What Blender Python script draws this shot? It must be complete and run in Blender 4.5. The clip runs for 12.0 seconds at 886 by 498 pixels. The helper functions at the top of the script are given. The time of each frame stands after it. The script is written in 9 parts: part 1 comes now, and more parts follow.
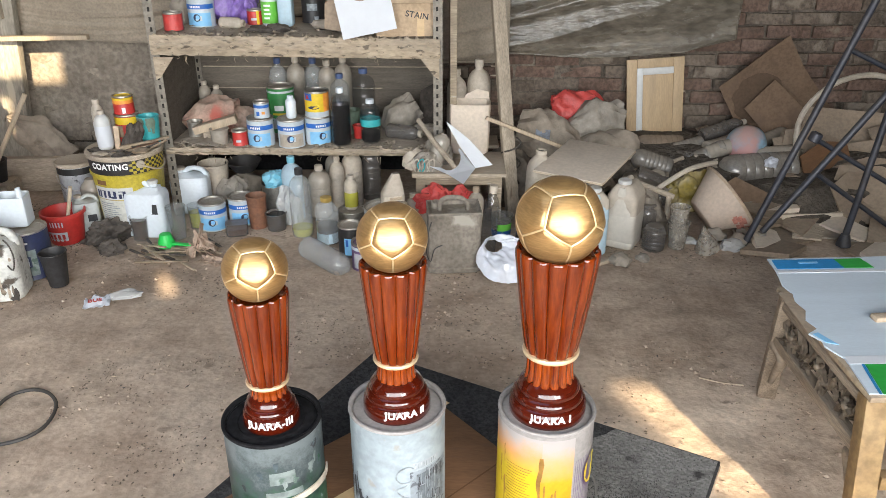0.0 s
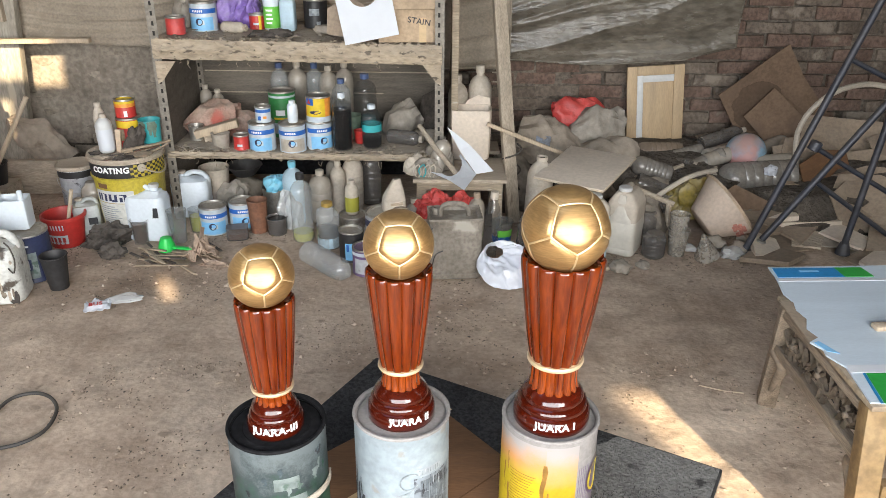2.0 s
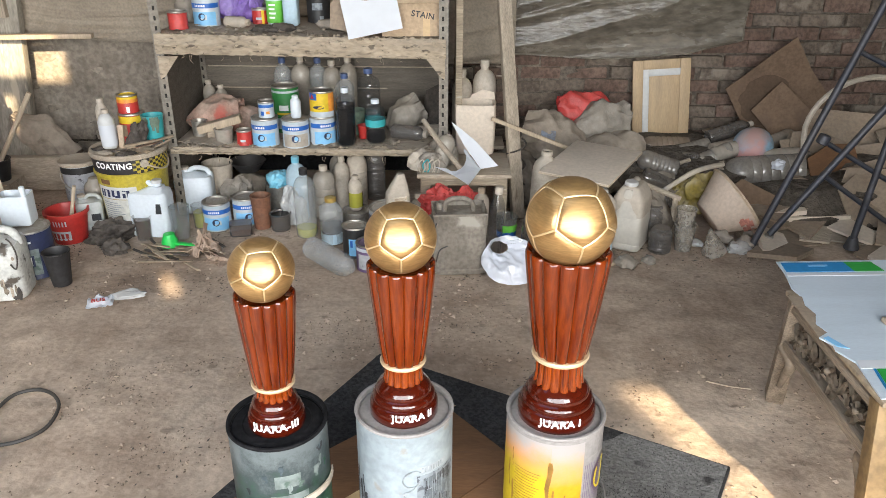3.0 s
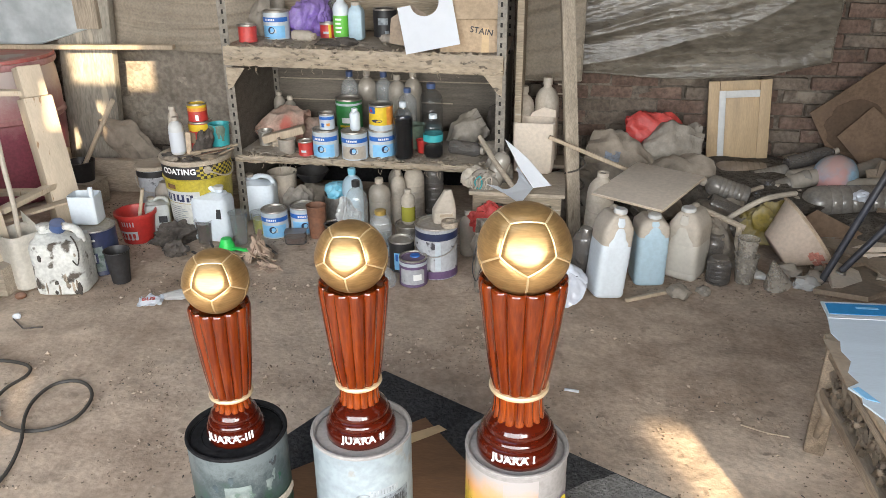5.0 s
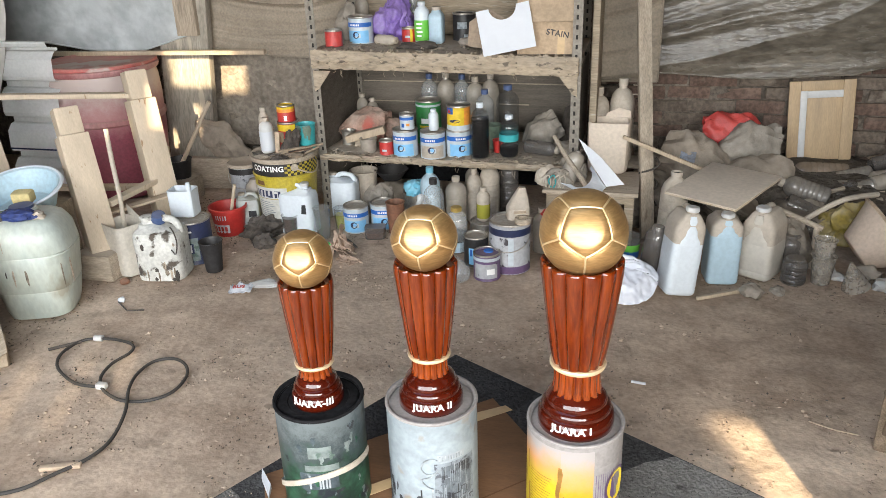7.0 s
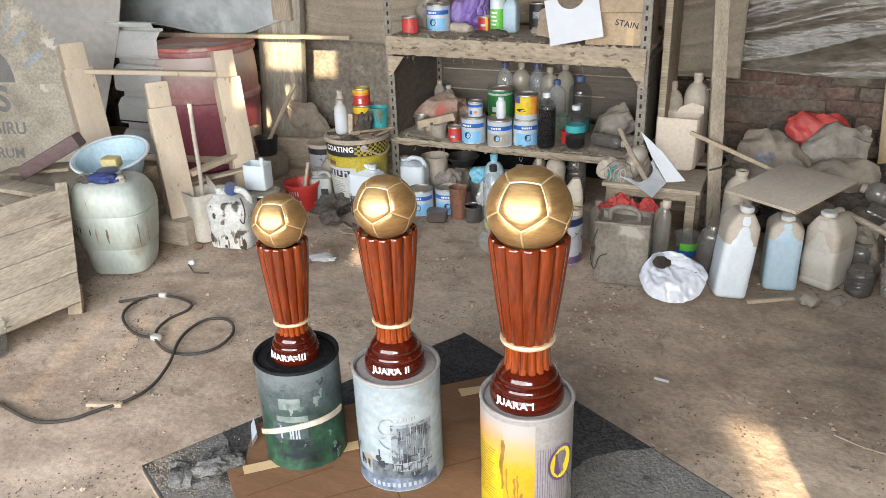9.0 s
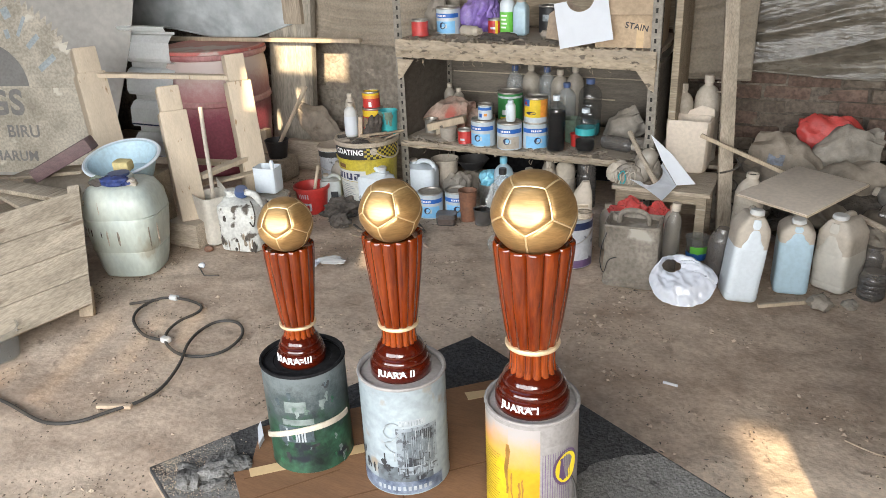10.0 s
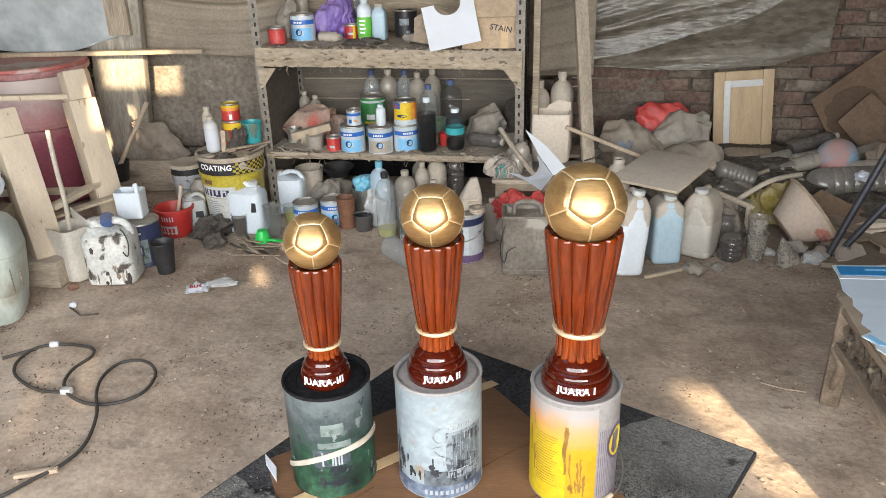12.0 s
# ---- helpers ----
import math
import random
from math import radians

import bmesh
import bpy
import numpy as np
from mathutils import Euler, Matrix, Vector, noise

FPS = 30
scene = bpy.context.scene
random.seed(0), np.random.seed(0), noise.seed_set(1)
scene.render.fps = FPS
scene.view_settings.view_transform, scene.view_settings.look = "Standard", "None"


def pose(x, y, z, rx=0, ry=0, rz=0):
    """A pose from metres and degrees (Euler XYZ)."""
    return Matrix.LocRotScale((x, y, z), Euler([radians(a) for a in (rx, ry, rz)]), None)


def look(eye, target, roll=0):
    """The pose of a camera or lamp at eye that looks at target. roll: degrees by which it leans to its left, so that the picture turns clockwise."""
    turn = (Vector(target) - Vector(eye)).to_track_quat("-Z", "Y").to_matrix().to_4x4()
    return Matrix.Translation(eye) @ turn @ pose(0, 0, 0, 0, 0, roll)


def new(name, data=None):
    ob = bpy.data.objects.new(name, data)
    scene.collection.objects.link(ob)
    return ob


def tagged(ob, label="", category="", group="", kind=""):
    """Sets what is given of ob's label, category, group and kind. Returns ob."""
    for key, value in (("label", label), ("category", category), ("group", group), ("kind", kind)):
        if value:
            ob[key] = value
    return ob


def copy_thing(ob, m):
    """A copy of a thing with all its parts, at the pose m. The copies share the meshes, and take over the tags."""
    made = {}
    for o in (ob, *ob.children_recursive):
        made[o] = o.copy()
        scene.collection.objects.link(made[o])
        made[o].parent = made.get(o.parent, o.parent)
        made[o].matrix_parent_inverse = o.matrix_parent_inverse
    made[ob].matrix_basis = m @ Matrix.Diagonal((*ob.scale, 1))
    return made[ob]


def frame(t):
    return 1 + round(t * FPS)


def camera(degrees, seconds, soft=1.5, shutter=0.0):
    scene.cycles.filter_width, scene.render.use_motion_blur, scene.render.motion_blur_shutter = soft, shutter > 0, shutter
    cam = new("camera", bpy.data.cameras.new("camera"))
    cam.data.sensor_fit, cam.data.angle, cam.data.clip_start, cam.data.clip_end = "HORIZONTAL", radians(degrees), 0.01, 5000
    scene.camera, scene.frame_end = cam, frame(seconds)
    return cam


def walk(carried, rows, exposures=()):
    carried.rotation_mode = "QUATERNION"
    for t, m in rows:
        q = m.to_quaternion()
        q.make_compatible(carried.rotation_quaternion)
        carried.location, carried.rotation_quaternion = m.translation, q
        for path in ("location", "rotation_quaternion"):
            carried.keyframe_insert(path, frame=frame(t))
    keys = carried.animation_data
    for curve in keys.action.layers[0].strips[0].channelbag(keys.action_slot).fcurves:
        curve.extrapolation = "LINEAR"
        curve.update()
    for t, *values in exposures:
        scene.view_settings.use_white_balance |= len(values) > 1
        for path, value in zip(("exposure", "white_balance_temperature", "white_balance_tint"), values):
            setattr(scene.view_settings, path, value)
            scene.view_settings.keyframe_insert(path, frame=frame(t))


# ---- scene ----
EXPOSE = 2.76
cam = camera(59.7, 12.0, 0.45)

PATH = [
    (0, (0.073, -1.131, 1.36), (0.087, 0.68, 0.511), 0.0),
    (0.5, (0.072, -1.124, 1.36), (0.089, 0.681, 0.5), 0.1),
    (1, (0.064, -1.126, 1.364), (0.087, 0.681, 0.507), 0.4),
    (1.5, (0.062, -1.133, 1.363), (0.089, 0.682, 0.522), 0.6),
    (2, (0.058, -1.133, 1.366), (0.08, 0.682, 0.528), 0.5),
    (2.5, (0.06, -1.123, 1.356), (0.074, 0.689, 0.509), 0.3),
    (4.5, (0.128, -1.088, 1.349), (-0.002, 0.729, 0.524), -0.1),
    (5, (0.301, -1.063, 1.349), (0.035, 0.745, 0.537), -0.4),
    (5.5, (0.366, -1.054, 1.356), (0.009, 0.739, 0.546), -1.2),
    (6, (0.394, -1.062, 1.351), (-0.024, 0.724, 0.554), -1.9),
    (6.5, (0.379, -1.104, 1.358), (-0.071, 0.677, 0.568), -2.2),
    (7, (0.34, -1.169, 1.359), (-0.126, 0.604, 0.561), -2.0),
    (7.2, (0.338, -1.185, 1.348), (-0.137, 0.585, 0.545), -1.9),
    (9, (0.629, -1.138, 1.33), (-0.131, 0.53, 0.53), -2.1),
    (9.5, (0.651, -1.132, 1.33), (-0.158, 0.513, 0.532), -2.5),
    (10, (0.64, -1.132, 1.332), (-0.149, 0.525, 0.539), -2.4),
    (10.5, (0.57, -1.144, 1.332), (-0.081, 0.571, 0.535), -2.0),
    (11, (0.359, -1.187, 1.335), (-0.112, 0.581, 0.528), -2.0),
    (11.5, (0.227, -1.251, 1.345), (-0.096, 0.546, 0.529), -1.9),
    (12, (0.197, -1.275, 1.348), (-0.059, 0.54, 0.548), -1.6),
]
walk(cam, [(t, look(eye, target, roll)) for t, eye, target, roll in PATH], [(0, EXPOSE + 0.03), (2.7, EXPOSE + 0.03), (4.5, EXPOSE), (9, EXPOSE - 0.02), (12, EXPOSE - 0.09)])

# ---- place ----
# light: one low sun behind the camera, and a wide open shop front
SUN_AZ, SUN_EL = math.atan2(0.36, -0.93), radians(18)
world = bpy.data.worlds.new("sky")
scene.world = world
world.use_nodes = True
sky = world.node_tree.nodes.new("ShaderNodeTexSky")
sky.sky_type, sky.sun_disc = "NISHITA", False
sky.sun_elevation, sky.sun_rotation = SUN_EL, SUN_AZ
world.node_tree.links.new(sky.outputs[0], world.node_tree.nodes["Background"].inputs[0])
world.node_tree.nodes["Background"].inputs[1].default_value = 0.12
sun = new("sun", bpy.data.lights.new("sun", "SUN"))
sun.data.energy, sun.data.angle, sun.data.color = 2.3, radians(0.4), (1.0, 0.79, 0.52)
sun.matrix_world = look((0, 0, 0), (-0.36 * math.cos(SUN_EL), 0.93 * math.cos(SUN_EL), -math.sin(SUN_EL)))
front = new("front_daylight", bpy.data.lights.new("front_daylight", "AREA"))
front.data.shape, front.data.size, front.data.size_y = "RECTANGLE", 3.7, 1.85
front.data.energy, front.data.color = 37.5, (0.96, 0.98, 1.0)
front.matrix_world = look((-0.62, -2.80, 1.49), (-1.1, 1.7, 0.45))
# fill lamp added on the right for floor and ball highlights; no door there
door = new("right_fill", bpy.data.lights.new("right_fill", "AREA"))
door.data.shape, door.data.size, door.data.size_y = "RECTANGLE", 1.0, 1.3
door.data.spread = radians(84)
door.data.energy, door.data.color = 3.2, (1.0, 0.98, 0.94)
door.matrix_world = look((1.62, -2.74, 1.55), (-0.35, 1.15, 0.25))
# weak fill lamp added overhead to lift the shadows
top_fill = new("overhead_fill", bpy.data.lights.new("overhead_fill", "AREA"))
top_fill.data.shape, top_fill.data.size, top_fill.data.size_y = "RECTANGLE", 2.6, 1.2
top_fill.data.energy, top_fill.data.color = 0.8, (0.95, 0.98, 1.0)
top_fill.matrix_world = look((-1.0, 0.5, 2.98), (-1.0, 0.9, 0))

# ---- materials ----
DUST = (0.41, 0.352, 0.28)


def mat(name, col, rough=0.6, metal=0.0, var=0.18, scale=6.0, bump=0.15, bscale=70.0, dust=0.0, col2=None, coat=0.0,
        clear=0.0, stretch=(1, 1, 1), stain=None, rvar=0.1, bdist=0.004, grime=None, relief=None, spec=0.5):
    """A procedural material: two scales of variation, relief, and dust on faces that look up."""
    if grime is None:
        grime = min(0.6, dust * 0.9) if dust > 0.1 else 0.0
    m = bpy.data.materials.new(name)
    m.use_nodes = True
    nt = m.node_tree
    n, ln = nt.nodes, nt.links
    p = n["Principled BSDF"]
    tc = n.new("ShaderNodeTexCoord")
    mp = n.new("ShaderNodeMapping")
    mp.inputs["Scale"].default_value = stretch
    ln.new(tc.outputs["Object"], mp.inputs[0])
    info = n.new("ShaderNodeObjectInfo")
    add = n.new("ShaderNodeVectorMath")
    add.operation = "ADD"
    mul = n.new("ShaderNodeMath")
    mul.operation, mul.inputs[1].default_value = "MULTIPLY", 17.0
    ln.new(info.outputs["Random"], mul.inputs[0])
    ln.new(mp.outputs[0], add.inputs[0])
    ln.new(mul.outputs[0], add.inputs[1])
    big = n.new("ShaderNodeTexNoise")
    big.inputs["Scale"].default_value, big.inputs["Detail"].default_value = scale, 6
    big.inputs["Roughness"].default_value = 0.65
    ln.new(add.outputs[0], big.inputs["Vector"])
    fine = n.new("ShaderNodeTexNoise")
    fine.inputs["Scale"].default_value, fine.inputs["Detail"].default_value = bscale, 4
    ln.new(add.outputs[0], fine.inputs["Vector"])
    ramp = n.new("ShaderNodeMapRange")
    ramp.inputs["From Min"].default_value, ramp.inputs["From Max"].default_value = 0.3, 0.7
    ln.new(big.outputs["Fac"], ramp.inputs["Value"])
    a = tuple(min(1, c * (1 - var)) for c in col)
    b = col2 or tuple(min(1, c * (1 + var)) for c in col)
    mix = n.new("ShaderNodeMix")
    mix.data_type = "RGBA"
    mix.inputs["A"].default_value, mix.inputs["B"].default_value = (*a, 1), (*b, 1)
    ln.new(ramp.outputs[0], mix.inputs["Factor"])
    out = mix.outputs["Result"]
    spots = n.new("ShaderNodeMapRange")
    spots.inputs["From Min"].default_value, spots.inputs["From Max"].default_value = 0.36, 0.62
    g = min(0.38, var * 0.8)
    spots.inputs["To Min"].default_value, spots.inputs["To Max"].default_value = 1 - g, 1 + 0.45 * g
    ln.new(fine.outputs["Fac"], spots.inputs["Value"])
    grain = n.new("ShaderNodeMix")
    grain.data_type, grain.blend_type = "RGBA", "MULTIPLY"
    grain.inputs["Factor"].default_value = 1
    ln.new(out, grain.inputs["A"])
    ln.new(spots.outputs[0], grain.inputs["B"])
    out = grain.outputs["Result"]
    if grime:
        gn = n.new("ShaderNodeTexNoise")
        gn.inputs["Scale"].default_value, gn.inputs["Detail"].default_value, gn.inputs["Roughness"].default_value = 10, 8, 0.72
        ln.new(add.outputs[0], gn.inputs["Vector"])
        gr = n.new("ShaderNodeMapRange")
        gr.inputs["From Min"].default_value, gr.inputs["From Max"].default_value = 0.50, 0.74
        gr.inputs["To Max"].default_value = grime
        ln.new(gn.outputs["Fac"], gr.inputs["Value"])
        gm = n.new("ShaderNodeMix")
        gm.data_type = "RGBA"
        gm.inputs["B"].default_value = (*[c * 0.32 for c in DUST], 1)
        ln.new(gr.outputs[0], gm.inputs["Factor"])
        ln.new(out, gm.inputs["A"])
        out = gm.outputs["Result"]
    if stain:
        scol, amount, sscale = stain
        sn = n.new("ShaderNodeTexNoise")
        sn.inputs["Scale"].default_value, sn.inputs["Detail"].default_value = sscale, 5
        ln.new(add.outputs[0], sn.inputs["Vector"])
        sr = n.new("ShaderNodeMapRange")
        sr.inputs["From Min"].default_value, sr.inputs["From Max"].default_value = 0.62 - amount * 0.25, 0.68 - amount * 0.25
        ln.new(sn.outputs["Fac"], sr.inputs["Value"])
        sm = n.new("ShaderNodeMix")
        sm.data_type = "RGBA"
        sm.inputs["B"].default_value = (*scol, 1)
        ln.new(sr.outputs[0], sm.inputs["Factor"])
        ln.new(out, sm.inputs["A"])
        out = sm.outputs["Result"]
    rr = n.new("ShaderNodeMapRange")
    rr.inputs["To Min"].default_value, rr.inputs["To Max"].default_value = max(0.02, rough - rvar), min(1, rough + rvar)
    ln.new(big.outputs["Fac"], rr.inputs["Value"])
    rout = rr.outputs[0]
    if dust:
        geo = n.new("ShaderNodeNewGeometry")
        sep = n.new("ShaderNodeSeparateXYZ")
        ln.new(geo.outputs["Normal"], sep.inputs[0])
        up = n.new("ShaderNodeMapRange")
        up.inputs["From Min"].default_value, up.inputs["From Max"].default_value = -0.3, 1.0
        up.inputs["To Min"].default_value, up.inputs["To Max"].default_value = dust * 0.22, dust * 1.3
        ln.new(sep.outputs["Z"], up.inputs["Value"])
        dn = n.new("ShaderNodeTexNoise")
        dn.inputs["Scale"].default_value, dn.inputs["Detail"].default_value = 14, 5
        ln.new(add.outputs[0], dn.inputs["Vector"])
        dm = n.new("ShaderNodeMapRange")
        dm.inputs["From Min"].default_value, dm.inputs["From Max"].default_value = 0.25, 0.65
        dm.inputs["To Min"].default_value = 0.45
        ln.new(dn.outputs["Fac"], dm.inputs["Value"])
        dx = n.new("ShaderNodeMath")
        dx.operation, dx.use_clamp = "MULTIPLY", True
        ln.new(up.outputs[0], dx.inputs[0])
        ln.new(dm.outputs[0], dx.inputs[1])
        dmix = n.new("ShaderNodeMix")
        dmix.data_type = "RGBA"
        dmix.inputs["B"].default_value = (*DUST, 1)
        ln.new(dx.outputs[0], dmix.inputs["Factor"])
        ln.new(out, dmix.inputs["A"])
        out = dmix.outputs["Result"]
        rm = n.new("ShaderNodeMix")
        rm.inputs["B"].default_value = 0.92
        ln.new(dx.outputs[0], rm.inputs["Factor"])
        ln.new(rout, rm.inputs["A"])
        rout = rm.outputs["Result"]
    ln.new(out, p.inputs["Base Color"])
    ln.new(rout, p.inputs["Roughness"])
    p.inputs["Metallic"].default_value = metal
    p.inputs["Specular IOR Level"].default_value = spec * (0.45 if rough > 0.8 else 1.0)
    p.inputs["Coat Weight"].default_value = coat
    p.inputs["Coat Roughness"].default_value = 0.06
    if bump:
        bp = n.new("ShaderNodeBump")
        bp.inputs["Strength"].default_value, bp.inputs["Distance"].default_value = bump, bdist
        ln.new(fine.outputs["Fac"], bp.inputs["Height"])
        if relief:
            rs, rd = relief
            rn = n.new("ShaderNodeTexNoise")
            rn.inputs["Scale"].default_value, rn.inputs["Detail"].default_value, rn.inputs["Roughness"].default_value = rs, 6, 0.6
            ln.new(add.outputs[0], rn.inputs["Vector"])
            rb = n.new("ShaderNodeBump")
            rb.inputs["Strength"].default_value, rb.inputs["Distance"].default_value = 0.8, rd
            ln.new(rn.outputs["Fac"], rb.inputs["Height"])
            ln.new(rb.outputs[0], bp.inputs["Normal"])
        ln.new(bp.outputs[0], p.inputs["Normal"])
    if clear:
        tr = n.new("ShaderNodeBsdfTransparent")
        tr.inputs[0].default_value = (*[min(1, c * 0.2 + 0.8) for c in col], 1)
        ms = n.new("ShaderNodeMixShader")
        if dust:
            inv = n.new("ShaderNodeMapRange")
            inv.inputs["To Min"].default_value, inv.inputs["To Max"].default_value = clear, clear * 0.35
            ln.new(dx.outputs[0], inv.inputs["Value"])
            ln.new(inv.outputs[0], ms.inputs[0])
        else:
            ms.inputs[0].default_value = clear
        ln.new(p.outputs[0], ms.inputs[1])
        ln.new(tr.outputs[0], ms.inputs[2])
        gl = n.new("ShaderNodeBsdfGlossy")
        gl.inputs["Roughness"].default_value = 0.12
        fr = n.new("ShaderNodeLayerWeight")
        fr.inputs["Blend"].default_value = 0.5
        pw = n.new("ShaderNodeMath")
        pw.operation, pw.inputs[1].default_value = "POWER", 4.0
        ln.new(fr.outputs["Facing"], pw.inputs[0])
        lo = n.new("ShaderNodeMapRange")
        lo.inputs["To Min"].default_value, lo.inputs["To Max"].default_value = 0.035, 0.55
        ln.new(pw.outputs[0], lo.inputs["Value"])
        mg = n.new("ShaderNodeMixShader")
        ln.new(lo.outputs[0], mg.inputs[0])
        ln.new(ms.outputs[0], mg.inputs[1])
        ln.new(gl.outputs[0], mg.inputs[2])
        ln.new(mg.outputs[0], n["Material Output"].inputs["Surface"])
    return m


M = {}
M["earth"] = mat("earth", (0.405, 0.300, 0.224), 0.95, var=0.17, scale=2.3, bump=0.16, bscale=60, col2=(0.655, 0.535, 0.42), bdist=0.003, grime=0.42,
                 stain=((0.32, 0.252, 0.196), -0.10, 16), relief=(8, 0.014), spec=0.12)
M["clod"] = mat("clod", (0.20, 0.155, 0.116), 0.95, var=0.3, scale=10, bump=0.5)
M["mortar"] = mat("mortar", (0.15, 0.125, 0.10), 0.95, var=0.55, scale=5, bump=0.8, bscale=60, bdist=0.008, stain=((0.07, 0.058, 0.047), 0.04, 8))
M["cardboard_brown"] = mat("cardboard_brown", (0.185, 0.122, 0.08), 0.9, var=0.2, scale=3, bump=0.2, dust=0.06, grime=0.1, stain=((0.15, 0.10, 0.07), 0.05, 3.2))
# heap colour lowered so that gaps in the pile look deeply shaded
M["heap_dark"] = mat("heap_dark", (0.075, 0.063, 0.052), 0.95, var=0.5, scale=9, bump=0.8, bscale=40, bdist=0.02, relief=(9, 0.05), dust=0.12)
M["brick"] = mat("brick", (0.15, 0.084, 0.062), 0.9, var=0.45, scale=5, bump=0.8, bscale=55, col2=(0.21, 0.135, 0.105), dust=0.2, bdist=0.006, relief=(14, 0.02), stain=((0.22, 0.175, 0.135), -0.06, 9))
M["brick_brown"] = mat("brick_brown", (0.125, 0.092, 0.07), 0.9, var=0.45, scale=5, bump=0.8, bscale=55, col2=(0.22, 0.172, 0.135), dust=0.24, bdist=0.006, relief=(14, 0.02), stain=((0.24, 0.20, 0.16), 0.0, 7))
M["brick_grey"] = mat("brick_grey", (0.24, 0.20, 0.16), 0.9, var=0.4, scale=2.5, bump=0.7, bscale=55, dust=0.4, col2=(0.40, 0.345, 0.28), bdist=0.006, stain=((0.42, 0.375, 0.31), 0.0, 4))
# plaster of the unseen walls, kept dark so they bounce little light
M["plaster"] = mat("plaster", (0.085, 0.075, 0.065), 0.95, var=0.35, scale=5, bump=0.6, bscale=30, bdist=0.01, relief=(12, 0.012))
M["planks_dark"] = mat("planks_dark", (0.115, 0.10, 0.084), 0.85, var=0.4, scale=3, bump=0.3, stretch=(1, 6, 12), dust=0.38)
M["wood_raw"] = mat("wood_raw", (0.47, 0.37, 0.26), 0.8, var=0.2, scale=3, bump=0.25, bscale=40, stretch=(6, 6, 0.6), dust=0.3)
M["wood_pale"] = mat("wood_pale", (0.59, 0.485, 0.355), 0.75, var=0.10, scale=3, bump=0.12, bscale=40, stretch=(6, 6, 0.6), dust=0.2, stain=((0.30, 0.18, 0.09), -0.12, 9))
M["wood_dusty"] = mat("wood_dusty", (0.47, 0.39, 0.30), 0.9, var=0.3, scale=4, bump=0.4, bscale=45, stretch=(1, 5, 5), dust=0.7, relief=(12, 0.012))
M["wood_lip"] = mat("wood_lip", (0.40, 0.325, 0.235), 0.9, var=0.3, scale=5, bump=0.6, bscale=30, stretch=(1, 2, 3), dust=0.5,
                    stain=((0.10, 0.08, 0.06), 0.12, 16), bdist=0.01, relief=(12, 0.012))
M["wood_grey"] = mat("wood_grey", (0.35, 0.285, 0.205), 0.9, var=0.35, scale=4, bump=0.45, bscale=40, stretch=(0.6, 6, 6), dust=0.4,
                     stain=((0.50, 0.45, 0.37), -0.05, 18))
M["wood_post"] = mat("wood_post", (0.38, 0.315, 0.24), 0.9, var=0.35, scale=3, bump=0.4, bscale=40, stretch=(6, 6, 0.5), dust=0.35, stain=((0.18, 0.14, 0.10), -0.02, 5))
M["can_scratched"] = mat("can_scratched", (0.40, 0.41, 0.43), 0.45, var=0.15, scale=6, bump=0.1, dust=0.1, stain=((0.035, 0.03, 0.04), 0.06, 26))
M["wood_carved"] = mat("wood_carved", (0.30, 0.205, 0.12), 0.75, var=0.4, scale=9, bump=0.5, bscale=50, col2=(0.46, 0.35, 0.23), dust=0.35)
M["wood_honey"] = mat("wood_honey", (0.235, 0.125, 0.034), 0.6, var=0.3, scale=5, bump=0.25, bscale=40, col2=(0.36, 0.235, 0.10), dust=0.12)
M["steel_angle"] = mat("steel_angle", (0.22, 0.20, 0.17), 0.6, 0.35, var=0.35, scale=20, bump=0.3, dust=0.45)
M["hole"] = mat("hole", (0.03, 0.028, 0.025), 0.9, var=0.1)
M["varnish"] = mat("varnish", (0.074, 0.0066, 0.0007), 0.2, var=0.18, scale=3.4, bump=0.0, bscale=14, stretch=(24, 24, 0.6), col2=(0.185, 0.029, 0.0022), coat=1.0, rvar=0.04, spec=0.15)
M["varnish_stem"] = mat("varnish_stem", (0.12, 0.013, 0.0015), 0.22, var=0.3, scale=4, bump=0.0, bscale=16, stretch=(30, 30, 1.2), col2=(0.29, 0.052, 0.005), coat=1.0, rvar=0.04, spec=0.15)
M["varnish_dark"] = mat("varnish_dark", (0.038, 0.0030, 0.0008), 0.22, var=0.12, scale=4, bump=0.0, bscale=20, stretch=(2, 2, 6), col2=(0.070, 0.0070, 0.0016), coat=1.0, rvar=0.04, spec=0.15)
M["gold"] = mat("gold", (0.46, 0.265, 0.105), 0.37, 0.70, var=0.16, scale=7, bump=0.10, bscale=60, stretch=(1, 1.5, 8), col2=(0.60, 0.38, 0.16), coat=0.08, rvar=0.10, bdist=0.002)
M["gold_seam"] = mat("gold_seam", (0.80, 0.60, 0.33), 0.33, 0.6, var=0.08)
M["ring"] = mat("ring", (0.70, 0.55, 0.34), 0.35, 0.4, var=0.12, scale=20)
M["white_text"] = mat("white_text", (0.86, 0.86, 0.84), 0.5, var=0.03, bump=0)
M["white_tin"] = mat("white_tin", (0.50, 0.56, 0.60), 0.4, var=0.10, scale=5, bump=0.05, dust=0.1)
M["overspray"] = mat("overspray", (0.26, 0.245, 0.238), 0.6, var=0.16, scale=9, bump=0.1, bscale=120, dust=0.08)
M["tin"] = mat("tin", (0.42, 0.40, 0.36), 0.4, 0.8, var=0.25, scale=12, bump=0.1, dust=0.25)
M["tin_lid"] = mat("tin_lid", (0.50, 0.48, 0.44), 0.5, 0.5, var=0.25, scale=12, bump=0.1, dust=0.55)
M["black"] = mat("black", (0.018, 0.018, 0.02), 0.5, var=0.4, scale=8, dust=0.06)
